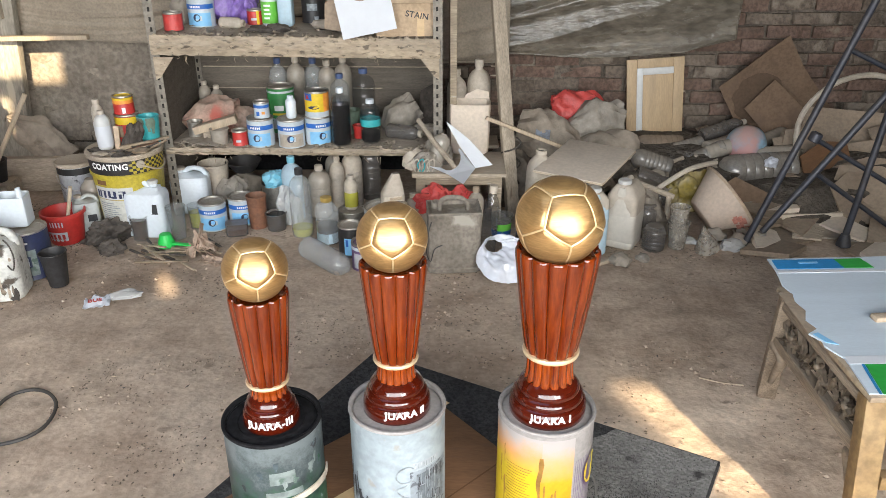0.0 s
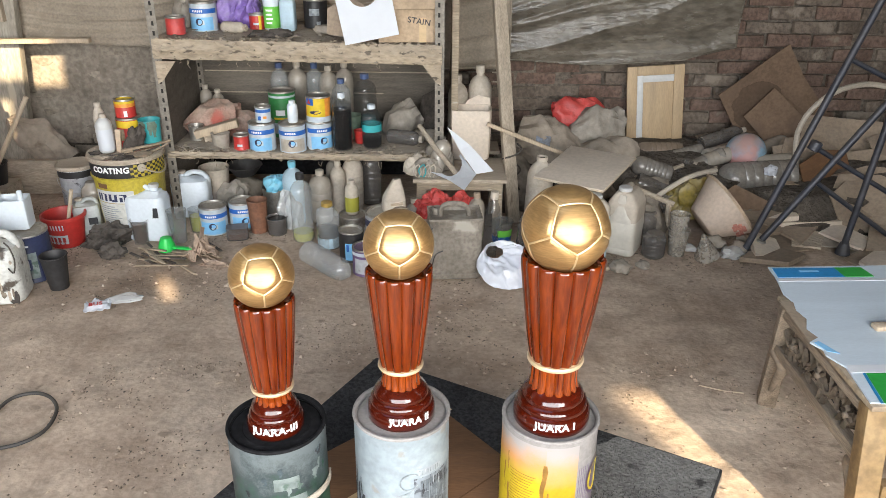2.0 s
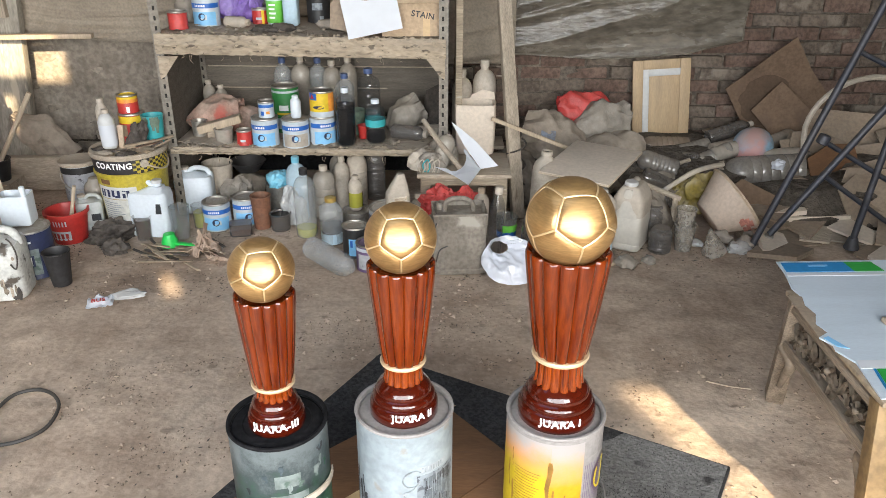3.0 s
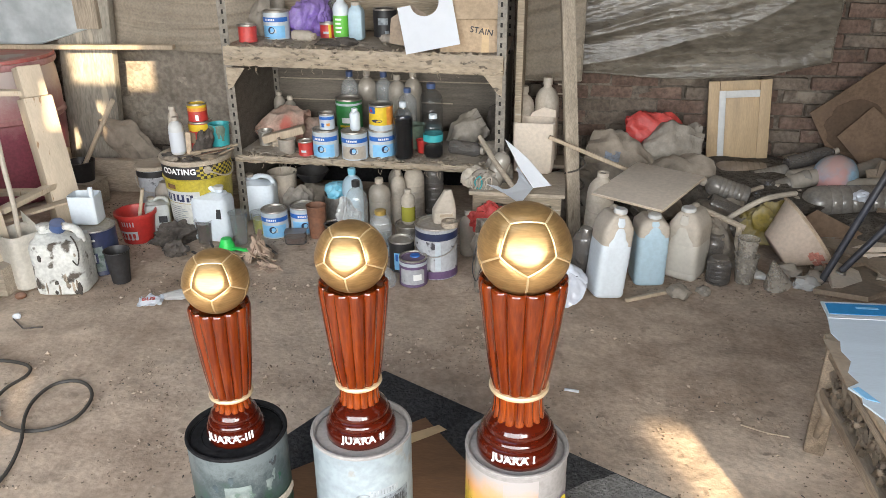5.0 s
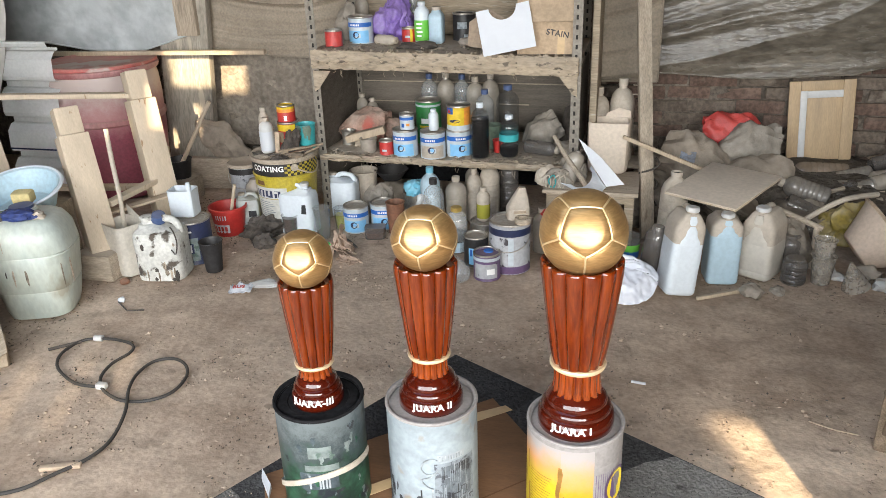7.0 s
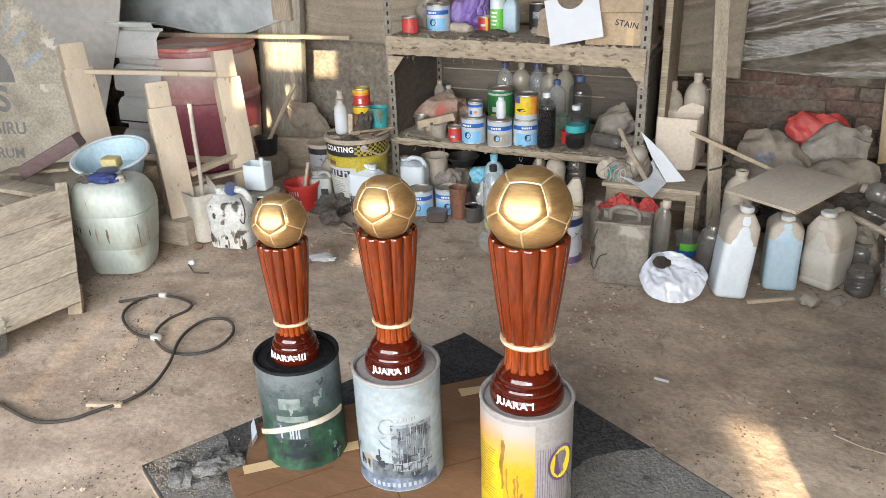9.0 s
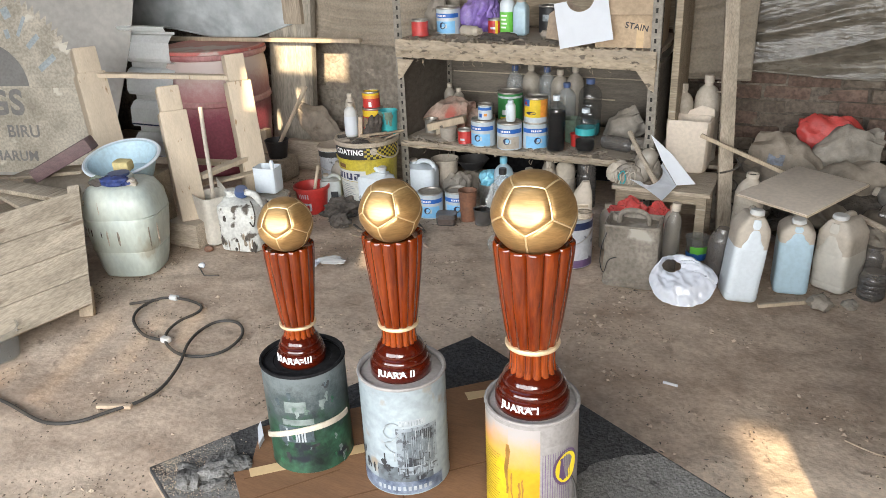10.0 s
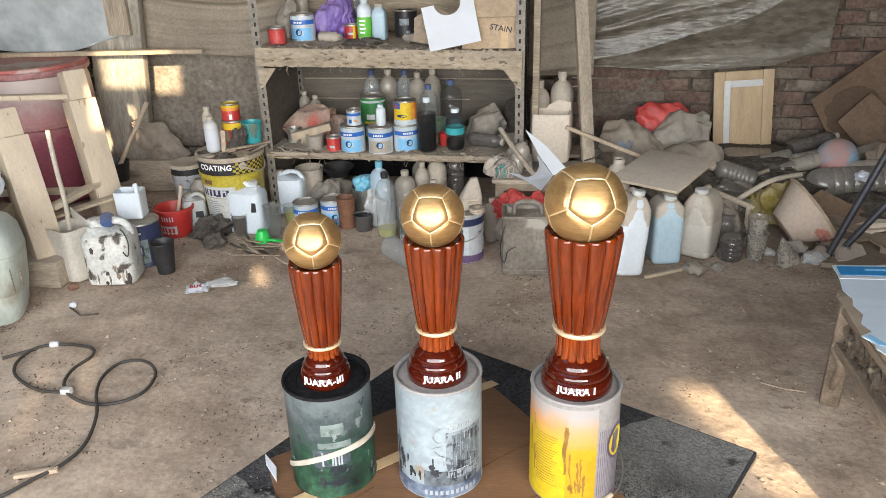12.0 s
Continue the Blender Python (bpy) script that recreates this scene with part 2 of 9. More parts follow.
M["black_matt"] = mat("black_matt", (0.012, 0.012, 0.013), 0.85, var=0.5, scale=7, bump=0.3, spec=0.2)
M["grit"] = mat("grit", (0.062, 0.061, 0.061), 0.92, var=0.5, scale=3, bump=0.8, bscale=130, bdist=0.005, spec=0.2)
M["grit_dust"] = mat("grit_dust", (0.112, 0.109, 0.104), 0.95, var=0.3, scale=3.5, bump=0.9, bscale=150, bdist=0.005, col2=(0.225, 0.218, 0.206), stain=((0.05, 0.048, 0.046), 0.0, 11), spec=0.1)
M["drip_brown"] = mat("drip_brown", (0.27, 0.14, 0.03), 0.5, var=0.3, scale=20)
M["grit_grain"] = mat("grit_grain", (0.055, 0.053, 0.05), 0.95, var=0.4, scale=40, bump=0.0, spec=0.0)
M["sand_grain"] = mat("sand_grain", (0.30, 0.245, 0.185), 0.95, var=0.3, scale=40, bump=0.0, spec=0.0)
M["cardboard"] = mat("cardboard", (0.175, 0.089, 0.042), 0.75, var=0.18, scale=4, bump=0.1, bscale=60, stretch=(1, 8, 1), stain=((0.16, 0.085, 0.045), -0.05, 6))
M["cardboard_dusty"] = mat("cardboard_dusty", (0.285, 0.215, 0.155), 0.9, var=0.22, scale=4, bump=0.2, dust=0.28, stain=((0.17, 0.115, 0.075), 0.02, 5))
M["crease_dark"] = mat("crease_dark", (0.13, 0.066, 0.032), 0.85, var=0.15)
M["tape"] = mat("tape", (0.56, 0.40, 0.22), 0.35, var=0.08, bump=0.02)
M["paper"] = mat("paper", (0.60, 0.625, 0.66), 0.7, var=0.03, scale=4, bump=0.06, bscale=25)
M["plastic_white"] = mat("plastic_white", (0.60, 0.61, 0.60), 0.4, var=0.06, scale=6, bump=0.05, dust=0.22)
M["plastic_clean"] = mat("plastic_clean", (0.67, 0.73, 0.775), 0.4, var=0.05, scale=6, bump=0.03, dust=0.06)
M["plastic_bluish"] = mat("plastic_bluish", (0.42, 0.57, 0.66), 0.4, var=0.08, scale=5, bump=0.05, dust=0.15)
M["plastic_dusty"] = mat("plastic_dusty", (0.51, 0.45, 0.37), 0.6, var=0.15, scale=6, bump=0.15, dust=0.6)
M["plastic_cloudy"] = mat("plastic_cloudy", (0.47, 0.51, 0.50), 0.5, var=0.12, scale=5, bump=0.1, dust=0.35)
M["jug_film"] = mat("jug_film", (0.47, 0.41, 0.335), 0.6, var=0.10, scale=7, bump=0.06, col2=(0.58, 0.515, 0.43), dust=0.25, grime=0.15)
M["plastic_tan"] = mat("plastic_tan", (0.55, 0.515, 0.45), 0.5, var=0.07, scale=5, bump=0.05, dust=0.1)
M["smear"] = mat("smear", (0.27, 0.225, 0.178), 0.95, var=0.3, scale=4, bump=0.6, bscale=40, bdist=0.008, col2=(0.40, 0.35, 0.29), stain=((0.17, 0.14, 0.112), -0.05, 3), relief=(13, 0.010))
M["plaster_fleck"] = mat("plaster_fleck", (0.62, 0.58, 0.50), 0.9, var=0.15, scale=20)
M["crate_wood"] = mat("crate_wood", (0.42, 0.35, 0.262), 0.9, var=0.3, scale=2.2, bump=0.4, bscale=34, stretch=(6, 0.7, 6), col2=(0.60, 0.51, 0.39), dust=0.12, stain=((0.22, 0.17, 0.12), 0.0, 4), grime=0.25)
M["bench_wood"] = mat("bench_wood", (0.20, 0.145, 0.098), 0.8, var=0.35, scale=4, bump=0.35, bscale=45, stretch=(6, 0.8, 6), col2=(0.34, 0.265, 0.19), dust=0.2)
M["carved_grey"] = mat("carved_grey", (0.165, 0.118, 0.080), 0.8, var=0.4, scale=12, bump=0.4, bscale=50, col2=(0.33, 0.255, 0.18), dust=0.22)
M["sponge_pale"] = mat("sponge_pale", (0.56, 0.47, 0.23), 0.9, var=0.15, scale=20, bump=0.3)
M["scrap_dark"] = mat("scrap_dark", (0.20, 0.165, 0.125), 0.9, var=0.5, scale=30, bump=0.3, dust=0.3)
M["kraft"] = mat("kraft", (0.47, 0.335, 0.245), 0.85, var=0.25, scale=12, bump=0.2, col2=(0.58, 0.44, 0.34), dust=0.1)
M["carton_tan"] = mat("carton_tan", (0.44, 0.325, 0.215), 0.85, var=0.18, scale=4, bump=0.15, dust=0.2, stain=((0.50, 0.30, 0.12), -0.06, 5))
M["sack_blue"] = mat("sack_blue", (0.16, 0.20, 0.27), 0.9, var=0.4, scale=25, bump=0.2, dust=0.35)
M["cloth_blue"] = mat("cloth_blue", (0.018, 0.040, 0.17), 0.6, var=0.3, scale=14, bump=0.3, dust=0.05)
M["plastic_cream"] = mat("plastic_cream", (0.60, 0.565, 0.49), 0.5, var=0.14, scale=5, bump=0.08, dust=0.3)
M["label_white"] = mat("label_white", (0.55, 0.55, 0.50), 0.6, var=0.15, scale=8, stain=((0.30, 0.24, 0.12), -0.03, 9))
M["drum_plastic"] = mat("drum_plastic", (0.47, 0.55, 0.52), 0.35, var=0.12, scale=3, bump=0.05, col2=(0.62, 0.64, 0.53), dust=0.12, stain=((0.33, 0.315, 0.245), 0.03, 6), stretch=(1, 1, 0.45))
M["basin"] = mat("basin", (0.45, 0.63, 0.72), 0.45, var=0.12, scale=6, bump=0.05, dust=0.25)
M["pet"] = mat("pet", (0.72, 0.76, 0.77), 0.12, var=0.08, scale=5, bump=0.05, dust=0.2, clear=0.84)
M["pet_dusty"] = mat("pet_dusty", (0.55, 0.50, 0.43), 0.3, var=0.12, scale=6, bump=0.1, dust=0.65, clear=0.45)
M["pet_grey"] = mat("pet_grey", (0.12, 0.115, 0.115), 0.18, var=0.25, scale=6, bump=0.1, dust=0.3, clear=0.5)
M["glass_cup"] = mat("glass_cup", (0.55, 0.58, 0.57), 0.1, var=0.06, bump=0.03, dust=0.04, clear=0.93)
M["cola"] = mat("cola", (0.005, 0.003, 0.003), 0.1, var=0.2, bump=0, spec=0.2)
M["liq_yellow"] = mat("liq_yellow", (0.52, 0.50, 0.06), 0.15, var=0.05, bump=0, clear=0.3)
M["liq_teal"] = mat("liq_teal", (0.05, 0.33, 0.36), 0.15, var=0.05, bump=0, clear=0.25)
M["liq_brown"] = mat("liq_brown", (0.085, 0.030, 0.008), 0.15, var=0.1, bump=0, clear=0.1)
M["rust"] = mat("rust", (0.20, 0.075, 0.035), 0.7, var=0.3, scale=9, dust=0.2)
M["blue_cap"] = mat("blue_cap", (0.04, 0.085, 0.22), 0.45, var=0.1, dust=0.2)
M["sky_cap"] = mat("sky_cap", (0.16, 0.50, 0.66), 0.45, var=0.1, dust=0.2)
M["gold_cap"] = mat("gold_cap", (0.62, 0.42, 0.10), 0.4, 0.5, var=0.1, dust=0.2)
M["red"] = mat("red", (0.52, 0.03, 0.025), 0.4, var=0.12, bump=0.03, dust=0.08)
M["red_dusty"] = mat("red_dusty", (0.55, 0.045, 0.04), 0.45, var=0.2, scale=7, bump=0.15, bscale=30, dust=0.1, relief=(15, 0.01))
M["pink_bag"] = mat("pink_bag", (0.46, 0.20, 0.15), 0.85, var=0.3, scale=7, bump=0.3, dust=0.45, col2=(0.56, 0.38, 0.30), relief=(17, 0.012), stain=((0.42, 0.07, 0.05), 0.02, 8))
M["yellow"] = mat("yellow", (0.72, 0.50, 0.02), 0.45, var=0.1, bump=0.03, dust=0.06)
M["yellow_dirty"] = mat("yellow_dirty", (0.50, 0.40, 0.03), 0.45, var=0.25, scale=5, bump=0.05, dust=0.16, stain=((0.24, 0.17, 0.08), 0.12, 7))
M["orange"] = mat("orange", (0.78, 0.30, 0.05), 0.5, var=0.15, bump=0.03)
M["blue"] = mat("blue", (0.025, 0.13, 0.46), 0.4, var=0.1, bump=0.02)
M["sky_blue"] = mat("sky_blue", (0.22, 0.52, 0.80), 0.4, var=0.08, bump=0.02, dust=0.08)
M["navy"] = mat("navy", (0.014, 0.024, 0.075), 0.4, var=0.2, dust=0.07)
M["purple"] = mat("purple", (0.20, 0.12, 0.42), 0.35, var=0.25, scale=9, bump=0.2, dust=0.2)
M["violet_tin"] = mat("violet_tin", (0.10, 0.05, 0.15), 0.4, var=0.2, dust=0.2)
M["green"] = mat("green", (0.02, 0.22, 0.05), 0.4, var=0.12, dust=0.1)
M["green_bright"] = mat("green_bright", (0.03, 0.60, 0.10), 0.4, var=0.08, bump=0.02)
M["green_label"] = mat("green_label", (0.16, 0.55, 0.07), 0.4, var=0.08, bump=0.02)
M["teal"] = mat("teal", (0.03, 0.36, 0.38), 0.4, var=0.12, dust=0.08)
M["drip_green"] = mat("drip_green", (0.10, 0.17, 0.12), 0.7, var=0.3, dust=0.3)
M["flake_green"] = mat("flake_green", (0.016, 0.085, 0.042), 0.5, var=0.35, scale=30, bump=0.2)
M["label_dark"] = mat("label_dark", (0.055, 0.075, 0.085), 0.6, var=0.4, scale=25, stain=((0.16, 0.19, 0.19), 0.1, 30))
M["label_faded"] = mat("label_faded", (0.17, 0.205, 0.195), 0.6, var=0.3, scale=16, stain=((0.08, 0.12, 0.10), 0.3, 40))
M["can_stained"] = mat("can_stained", (0.26, 0.308, 0.332), 0.45, var=0.16, scale=5, bump=0.05, col2=(0.36, 0.41, 0.435), stain=((0.25, 0.215, 0.17), -0.02, 13))
M["print_worn"] = mat("print_worn", (0.12, 0.14, 0.155), 0.5, var=0.35, scale=14, stain=((0.025, 0.028, 0.035), 0.42, 42))
M["print_fine"] = mat("print_fine", (0.24, 0.275, 0.30), 0.5, var=0.2, scale=9, stain=((0.09, 0.10, 0.115), 0.4, 80))
M["print_grey"] = mat("print_grey", (0.22, 0.25, 0.27), 0.55, var=0.4, scale=30, col2=(0.42, 0.46, 0.48))
M["print_black"] = mat("print_black", (0.03, 0.032, 0.035), 0.55, var=0.3, scale=30)
M["print_blue"] = mat("print_blue", (0.05, 0.08, 0.15), 0.5, var=0.4, scale=30, col2=(0.22, 0.26, 0.33))
M["print_white"] = mat("print_white", (0.33, 0.36, 0.38), 0.5, var=0.15, scale=20)
def sprayed(name, low, mid, top, z0, z1, var=0.12, scale=7, spread=0.055, **more):
    """A printed label under spray paint that thins out downwards in drifting speckles."""
    m = mat(name, low, 0.45, var=var, scale=scale, bump=0.05, **more)
    n, ln = m.node_tree.nodes, m.node_tree.links
    p = n["Principled BSDF"]
    under = p.inputs["Base Color"].links[0].from_socket
    tc, sep, ns = n.new("ShaderNodeTexCoord"), n.new("ShaderNodeSeparateXYZ"), n.new("ShaderNodeTexNoise")
    ns.inputs["Scale"].default_value, ns.inputs["Detail"].default_value, ns.inputs["Roughness"].default_value = 28, 8, 0.8
    ln.new(tc.outputs["Object"], sep.inputs[0])
    ln.new(tc.outputs["Object"], ns.inputs["Vector"])
    mul = n.new("ShaderNodeMath")
    mul.operation, mul.inputs[1].default_value, mul.inputs[2].default_value = "MULTIPLY_ADD", spread, -spread / 2
    ln.new(ns.outputs["Fac"], mul.inputs[0])
    add = n.new("ShaderNodeMath")
    ln.new(sep.outputs["Z"], add.inputs[0])
    ln.new(mul.outputs[0], add.inputs[1])
    for lo, hi, col in ((z0, (z0 + z1) / 2, mid), ((z0 + z1) / 2, z1, top)):
        rg, mx = n.new("ShaderNodeMapRange"), n.new("ShaderNodeMix")
        rg.inputs["From Min"].default_value, rg.inputs["From Max"].default_value = lo, hi
        mx.data_type, mx.inputs["B"].default_value = "RGBA", (*col, 1)
        ln.new(add.outputs[0], rg.inputs["Value"])
        ln.new(rg.outputs[0], mx.inputs["Factor"])
        ln.new(under, mx.inputs["A"])
        under = mx.outputs["Result"]
    ln.new(under, p.inputs["Base Color"])
    return m


M["lemon_fade"] = sprayed("lemon_fade", (0.52, 0.375, 0.015), (0.56, 0.27, 0.095), (0.33, 0.305, 0.295), 0.145, 0.222)
M["can_green"] = sprayed("can_green", (0.014, 0.026, 0.026), (0.045, 0.060, 0.062), (0.115, 0.135, 0.14), 0.10, 0.225, 0.6, 16, 0.30, col2=(0.034, 0.104, 0.056), stain=((0.012, 0.016, 0.022), 0.24, 14))
M["amber_fade"] = sprayed("amber_fade", (0.58, 0.29, 0.014), (0.54, 0.29, 0.13), (0.33, 0.305, 0.295), 0.135, 0.212)
# pale dust at the top; maroon below is mostly shade put into the colour
M["drum_fade"] = sprayed("drum_fade", (0.27, 0.055, 0.085), (0.40, 0.20, 0.195), (0.54, 0.44, 0.395), 0.34, 0.60, 0.2, 4, 0.22, dust=0.12)
M["lemon"] = mat("lemon", (0.80, 0.56, 0.02), 0.45, var=0.1, scale=6, bump=0.03, col2=(0.80, 0.66, 0.04))
M["pipe_blue"] = mat("pipe_blue", (0.018, 0.026, 0.045), 0.45, 0.3, var=0.35, scale=20, bump=0.15, dust=0.18)
M["rubber"] = mat("rubber", (0.02, 0.02, 0.02), 0.6, var=0.3, dust=0.1)
M["tarp"] = mat("tarp", (0.12, 0.102, 0.078), 0.24, var=0.35, scale=3.4, bump=0.42, bscale=16, stretch=(1, 1, 2.6), dust=0.1, col2=(0.215, 0.187, 0.147), bdist=0.022, rvar=0.16)
M["sheeting"] = mat("sheeting", (0.42, 0.46, 0.47), 0.3, var=0.15, scale=3, bump=0.3, bscale=12, col2=(0.56, 0.59, 0.59), bdist=0.02)
M["cloth_tan"] = mat("cloth_tan", (0.30, 0.25, 0.19), 0.8, var=0.2, scale=3, bump=0.2, bscale=90, dust=0.2, stain=((0.26, 0.215, 0.16), -0.02, 5))
M["pet_pile"] = mat("pet_pile", (0.25, 0.232, 0.21), 0.3, var=0.3, scale=6, bump=0.15, dust=0.3, clear=0.24)
M["sack"] = mat("sack", (0.29, 0.255, 0.215), 0.85, var=0.3, scale=6, bump=0.3, bscale=35, dust=0.5, relief=(15, 0.010))
M["splash_pink"] = mat("splash_pink", (0.50, 0.20, 0.155), 0.9, var=0.3, scale=30, bump=0.1, dust=0.3)
M["card_damp"] = mat("card_damp", (0.115, 0.077, 0.052), 0.85, var=0.15, scale=5, bump=0.15)
M["plank_grey"] = mat("plank_grey", (0.33, 0.30, 0.25), 0.85, var=0.3, scale=4, bump=0.25, bscale=40, stretch=(3, 3, 0.7), dust=0.2, stain=((0.50, 0.44, 0.35), 0.0, 5))
M["sack_tan"] = mat("sack_tan", (0.30, 0.25, 0.20), 0.85, var=0.25, scale=6, bump=0.3, bscale=35, dust=0.35, relief=(15, 0.008), stain=((0.13, 0.10, 0.075), 0.10, 8))
M["bottle_brown"] = mat("bottle_brown", (0.19, 0.13, 0.085), 0.35, var=0.25, scale=6, bump=0.1, dust=0.3, clear=0.15)
M["cup_grimy"] = mat("cup_grimy", (0.50, 0.46, 0.40), 0.25, var=0.2, scale=12, bump=0.1, dust=0.12, clear=0.62)
M["sack_film"] = mat("sack_film", (0.27, 0.242, 0.206), 0.6, var=0.35, scale=7, bump=0.3, bscale=25, dust=0.4, relief=(17, 0.010))
M["film_clear"] = mat("film_clear", (0.70, 0.71, 0.70), 0.2, var=0.08, bump=0.15, bscale=30, dust=0.15, clear=0.35)
M["bag_white"] = mat("bag_white", (0.74, 0.77, 0.84), 0.3, var=0.05, bump=0.15, bscale=30, clear=0.12)
M["sheet_grey"] = mat("sheet_grey", (0.40, 0.38, 0.345), 0.6, var=0.12, scale=3, bump=0.1, bscale=25)
M["sheet_print"] = mat("sheet_print", (0.47, 0.415, 0.325), 0.7, var=0.25, scale=5, bump=0.1, col2=(0.64, 0.58, 0.47), stain=((0.70, 0.66, 0.56), 0.02, 9))
M["sheet_ink"] = mat("sheet_ink", (0.25, 0.24, 0.225), 0.7, var=0.12)
M["sheet_blue"] = mat("sheet_blue", (0.40, 0.45, 0.47), 0.7, var=0.2, scale=10)
M["profile"] = mat("profile", (0.88, 0.89, 0.87), 0.5, var=0.06, scale=4, bump=0.05)
M["drum_red"] = mat("drum_red", (0.40, 0.105, 0.11), 0.55, var=0.2, scale=3, bump=0.1, col2=(0.60, 0.37, 0.36), dust=0.3, stretch=(1, 1, 0.6), grime=0.15)
M["drum_rim"] = mat("drum_rim", (0.48, 0.075, 0.07), 0.5, var=0.2, dust=0.5, stain=((0.56, 0.43, 0.39), 0.42, 5))
M["panel_wood"] = mat("panel_wood", (0.47, 0.335, 0.19), 0.55, var=0.14, scale=4, bump=0.1, stretch=(6, 6, 0.7), dust=0.18)
M["toy"] = mat("toy", (0.20, 0.40, 0.56), 0.6, var=0.2, dust=0.55, stain=((0.50, 0.25, 0.25), 0.08, 2.6))
M["cone"] = mat("cone", (0.58, 0.47, 0.38), 0.9, var=0.12, scale=5, bump=0.15, dust=0.3)
M["yellow_bag"] = mat("yellow_bag", (0.20, 0.15, 0.022), 0.4, var=0.3, bump=0.2, dust=0.3)
M["board_blue"] = mat("board_blue", (0.02, 0.22, 0.50), 0.35, var=0.1, bump=0.02)
M["board_pale"] = mat("board_pale", (0.55, 0.63, 0.70), 0.35, var=0.06, scale=3, bump=0.04, stretch=(1, 9, 1))
M["board_green"] = mat("board_green", (0.03, 0.36, 0.06), 0.35, var=0.1, bump=0.02)
M["leather"] = mat("leather", (0.055, 0.045, 0.038), 0.8, var=0.5, scale=14, bump=0.4, dust=0.1)
M["scrap_tan"] = mat("scrap_tan", (0.55, 0.42, 0.30), 0.8, var=0.2, scale=8, bump=0.3, dust=0.2)
M["jerry_paint"] = mat("jerry_paint", (0.60, 0.60, 0.56), 0.6, var=0.2, scale=7, bump=0.4, dust=0.08, stain=((0.075, 0.06, 0.045), 0.22, 16))
M["jerry_mud"] = mat("jerry_mud", (0.17, 0.142, 0.112), 0.6, var=0.35, scale=5, bump=0.4, dust=0.25, col2=(0.30, 0.268, 0.225), stain=((0.40, 0.37, 0.32), 0.02, 6))
M["roof"] = mat("roof", (0.075, 0.06, 0.045), 0.9, var=0.3, scale=3)
M["heap"] = mat("heap", (0.17, 0.147, 0.122), 0.9, var=0.5, scale=9, bump=0.6, bscale=40, dust=0.35)
M["pet_clean"] = mat("pet_clean", (0.22, 0.24, 0.25), 0.06, var=0.05, scale=5, bump=0.03, dust=0.02, clear=0.95)
M["ply_dusty"] = mat("ply_dusty", (0.68, 0.585, 0.48), 0.9, var=0.1, scale=5, bump=0.1, dust=0.2)
M["plum_wood"] = mat("plum_wood", (0.13, 0.075, 0.08), 0.7, var=0.25, stretch=(1, 8, 8), dust=0.2)


# ---- builders ----
def part(name, bm, material, parent=None, label="", m=None, smooth=True):
    """Links a bmesh as one mesh object under a thing or a part."""
    me = bpy.data.meshes.new(name)
    bm.normal_update()
    bm.to_mesh(me)
    bm.free()
    for f in me.polygons:
        f.use_smooth = smooth
    if smooth:
        me.set_sharp_from_angle(angle=radians(38))
    for x in (material if isinstance(material, (list, tuple)) else [material]):
        me.materials.append(M[x])
    ob = new(name, me)
    if parent:
        ob.parent = parent
    if m is not None:
        ob.matrix_basis = m
    if label:
        ob["label"] = label
    return ob


def thing(name, label, category, m, group="", kind=""):
    return tagged(_placed(new(name), m), label, category, group, kind)


def _placed(ob, m):
    ob.matrix_basis = m if isinstance(m, Matrix) else pose(*m)
    ob.empty_display_size = 0.05
    return ob


def single(name, bm, material, label, category, m, group="", kind="", smooth=True):
    ob = part(name, bm, material, smooth=smooth)
    ob.matrix_basis = m if isinstance(m, Matrix) else pose(*m)
    return tagged(ob, label, category, group, kind)


def lathe(profile, seg=28, bm=None, ripple=None):
    """A turned body from (radius, height) rows; ripple(angle, row) gives a factor on the radius."""
    bm = bm or bmesh.new()
    rings = []
    for i, (r, z) in enumerate(profile):
        if r < 1e-5:
            rings.append([bm.verts.new((0, 0, z))])
        else:
            rings.append([bm.verts.new((math.cos(2 * math.pi * k / seg) * r * (ripple(2 * math.pi * k / seg, i) if ripple else 1),
                                        math.sin(2 * math.pi * k / seg) * r * (ripple(2 * math.pi * k / seg, i) if ripple else 1), z)) for k in range(seg)])
    for a, b in zip(rings, rings[1:]):
        for k in range(seg):
            j = (k + 1) % seg
            if len(a) == 1 and len(b) == 1:
                continue
            if len(a) == 1:
                bm.faces.new((a[0], b[j], b[k]))
            elif len(b) == 1:
                bm.faces.new((a[k], a[j], b[0]))
            else:
                bm.faces.new((a[k], a[j], b[j], b[k]))
    return bm


def loft(rows, seg=28, power=4.0, caps=True, bm=None):
    """Rounded-rectangle sections: rows of (z, half x, half y, offset x, offset y)."""
    bm = bm or bmesh.new()
    rings = []
    for z, hx, hy, *o in rows:
        ox, oy = o if o else (0, 0)
        ring = []
        for k in range(seg):
            a = 2 * math.pi * (k + 0.5) / seg
            c, s = math.cos(a), math.sin(a)
            q = (abs(c) ** power + abs(s) ** power) ** (-1 / power)
            ring.append(bm.verts.new((ox + hx * c * q, oy + hy * s * q, z)))
        rings.append(ring)
    for a, b in zip(rings, rings[1:]):
        for k in range(seg):
            bm.faces.new((a[k], a[(k + 1) % seg], b[(k + 1) % seg], b[k]))
    if caps:
        bm.faces.new(list(reversed(rings[0])))
        bm.faces.new(rings[-1])
    return bm


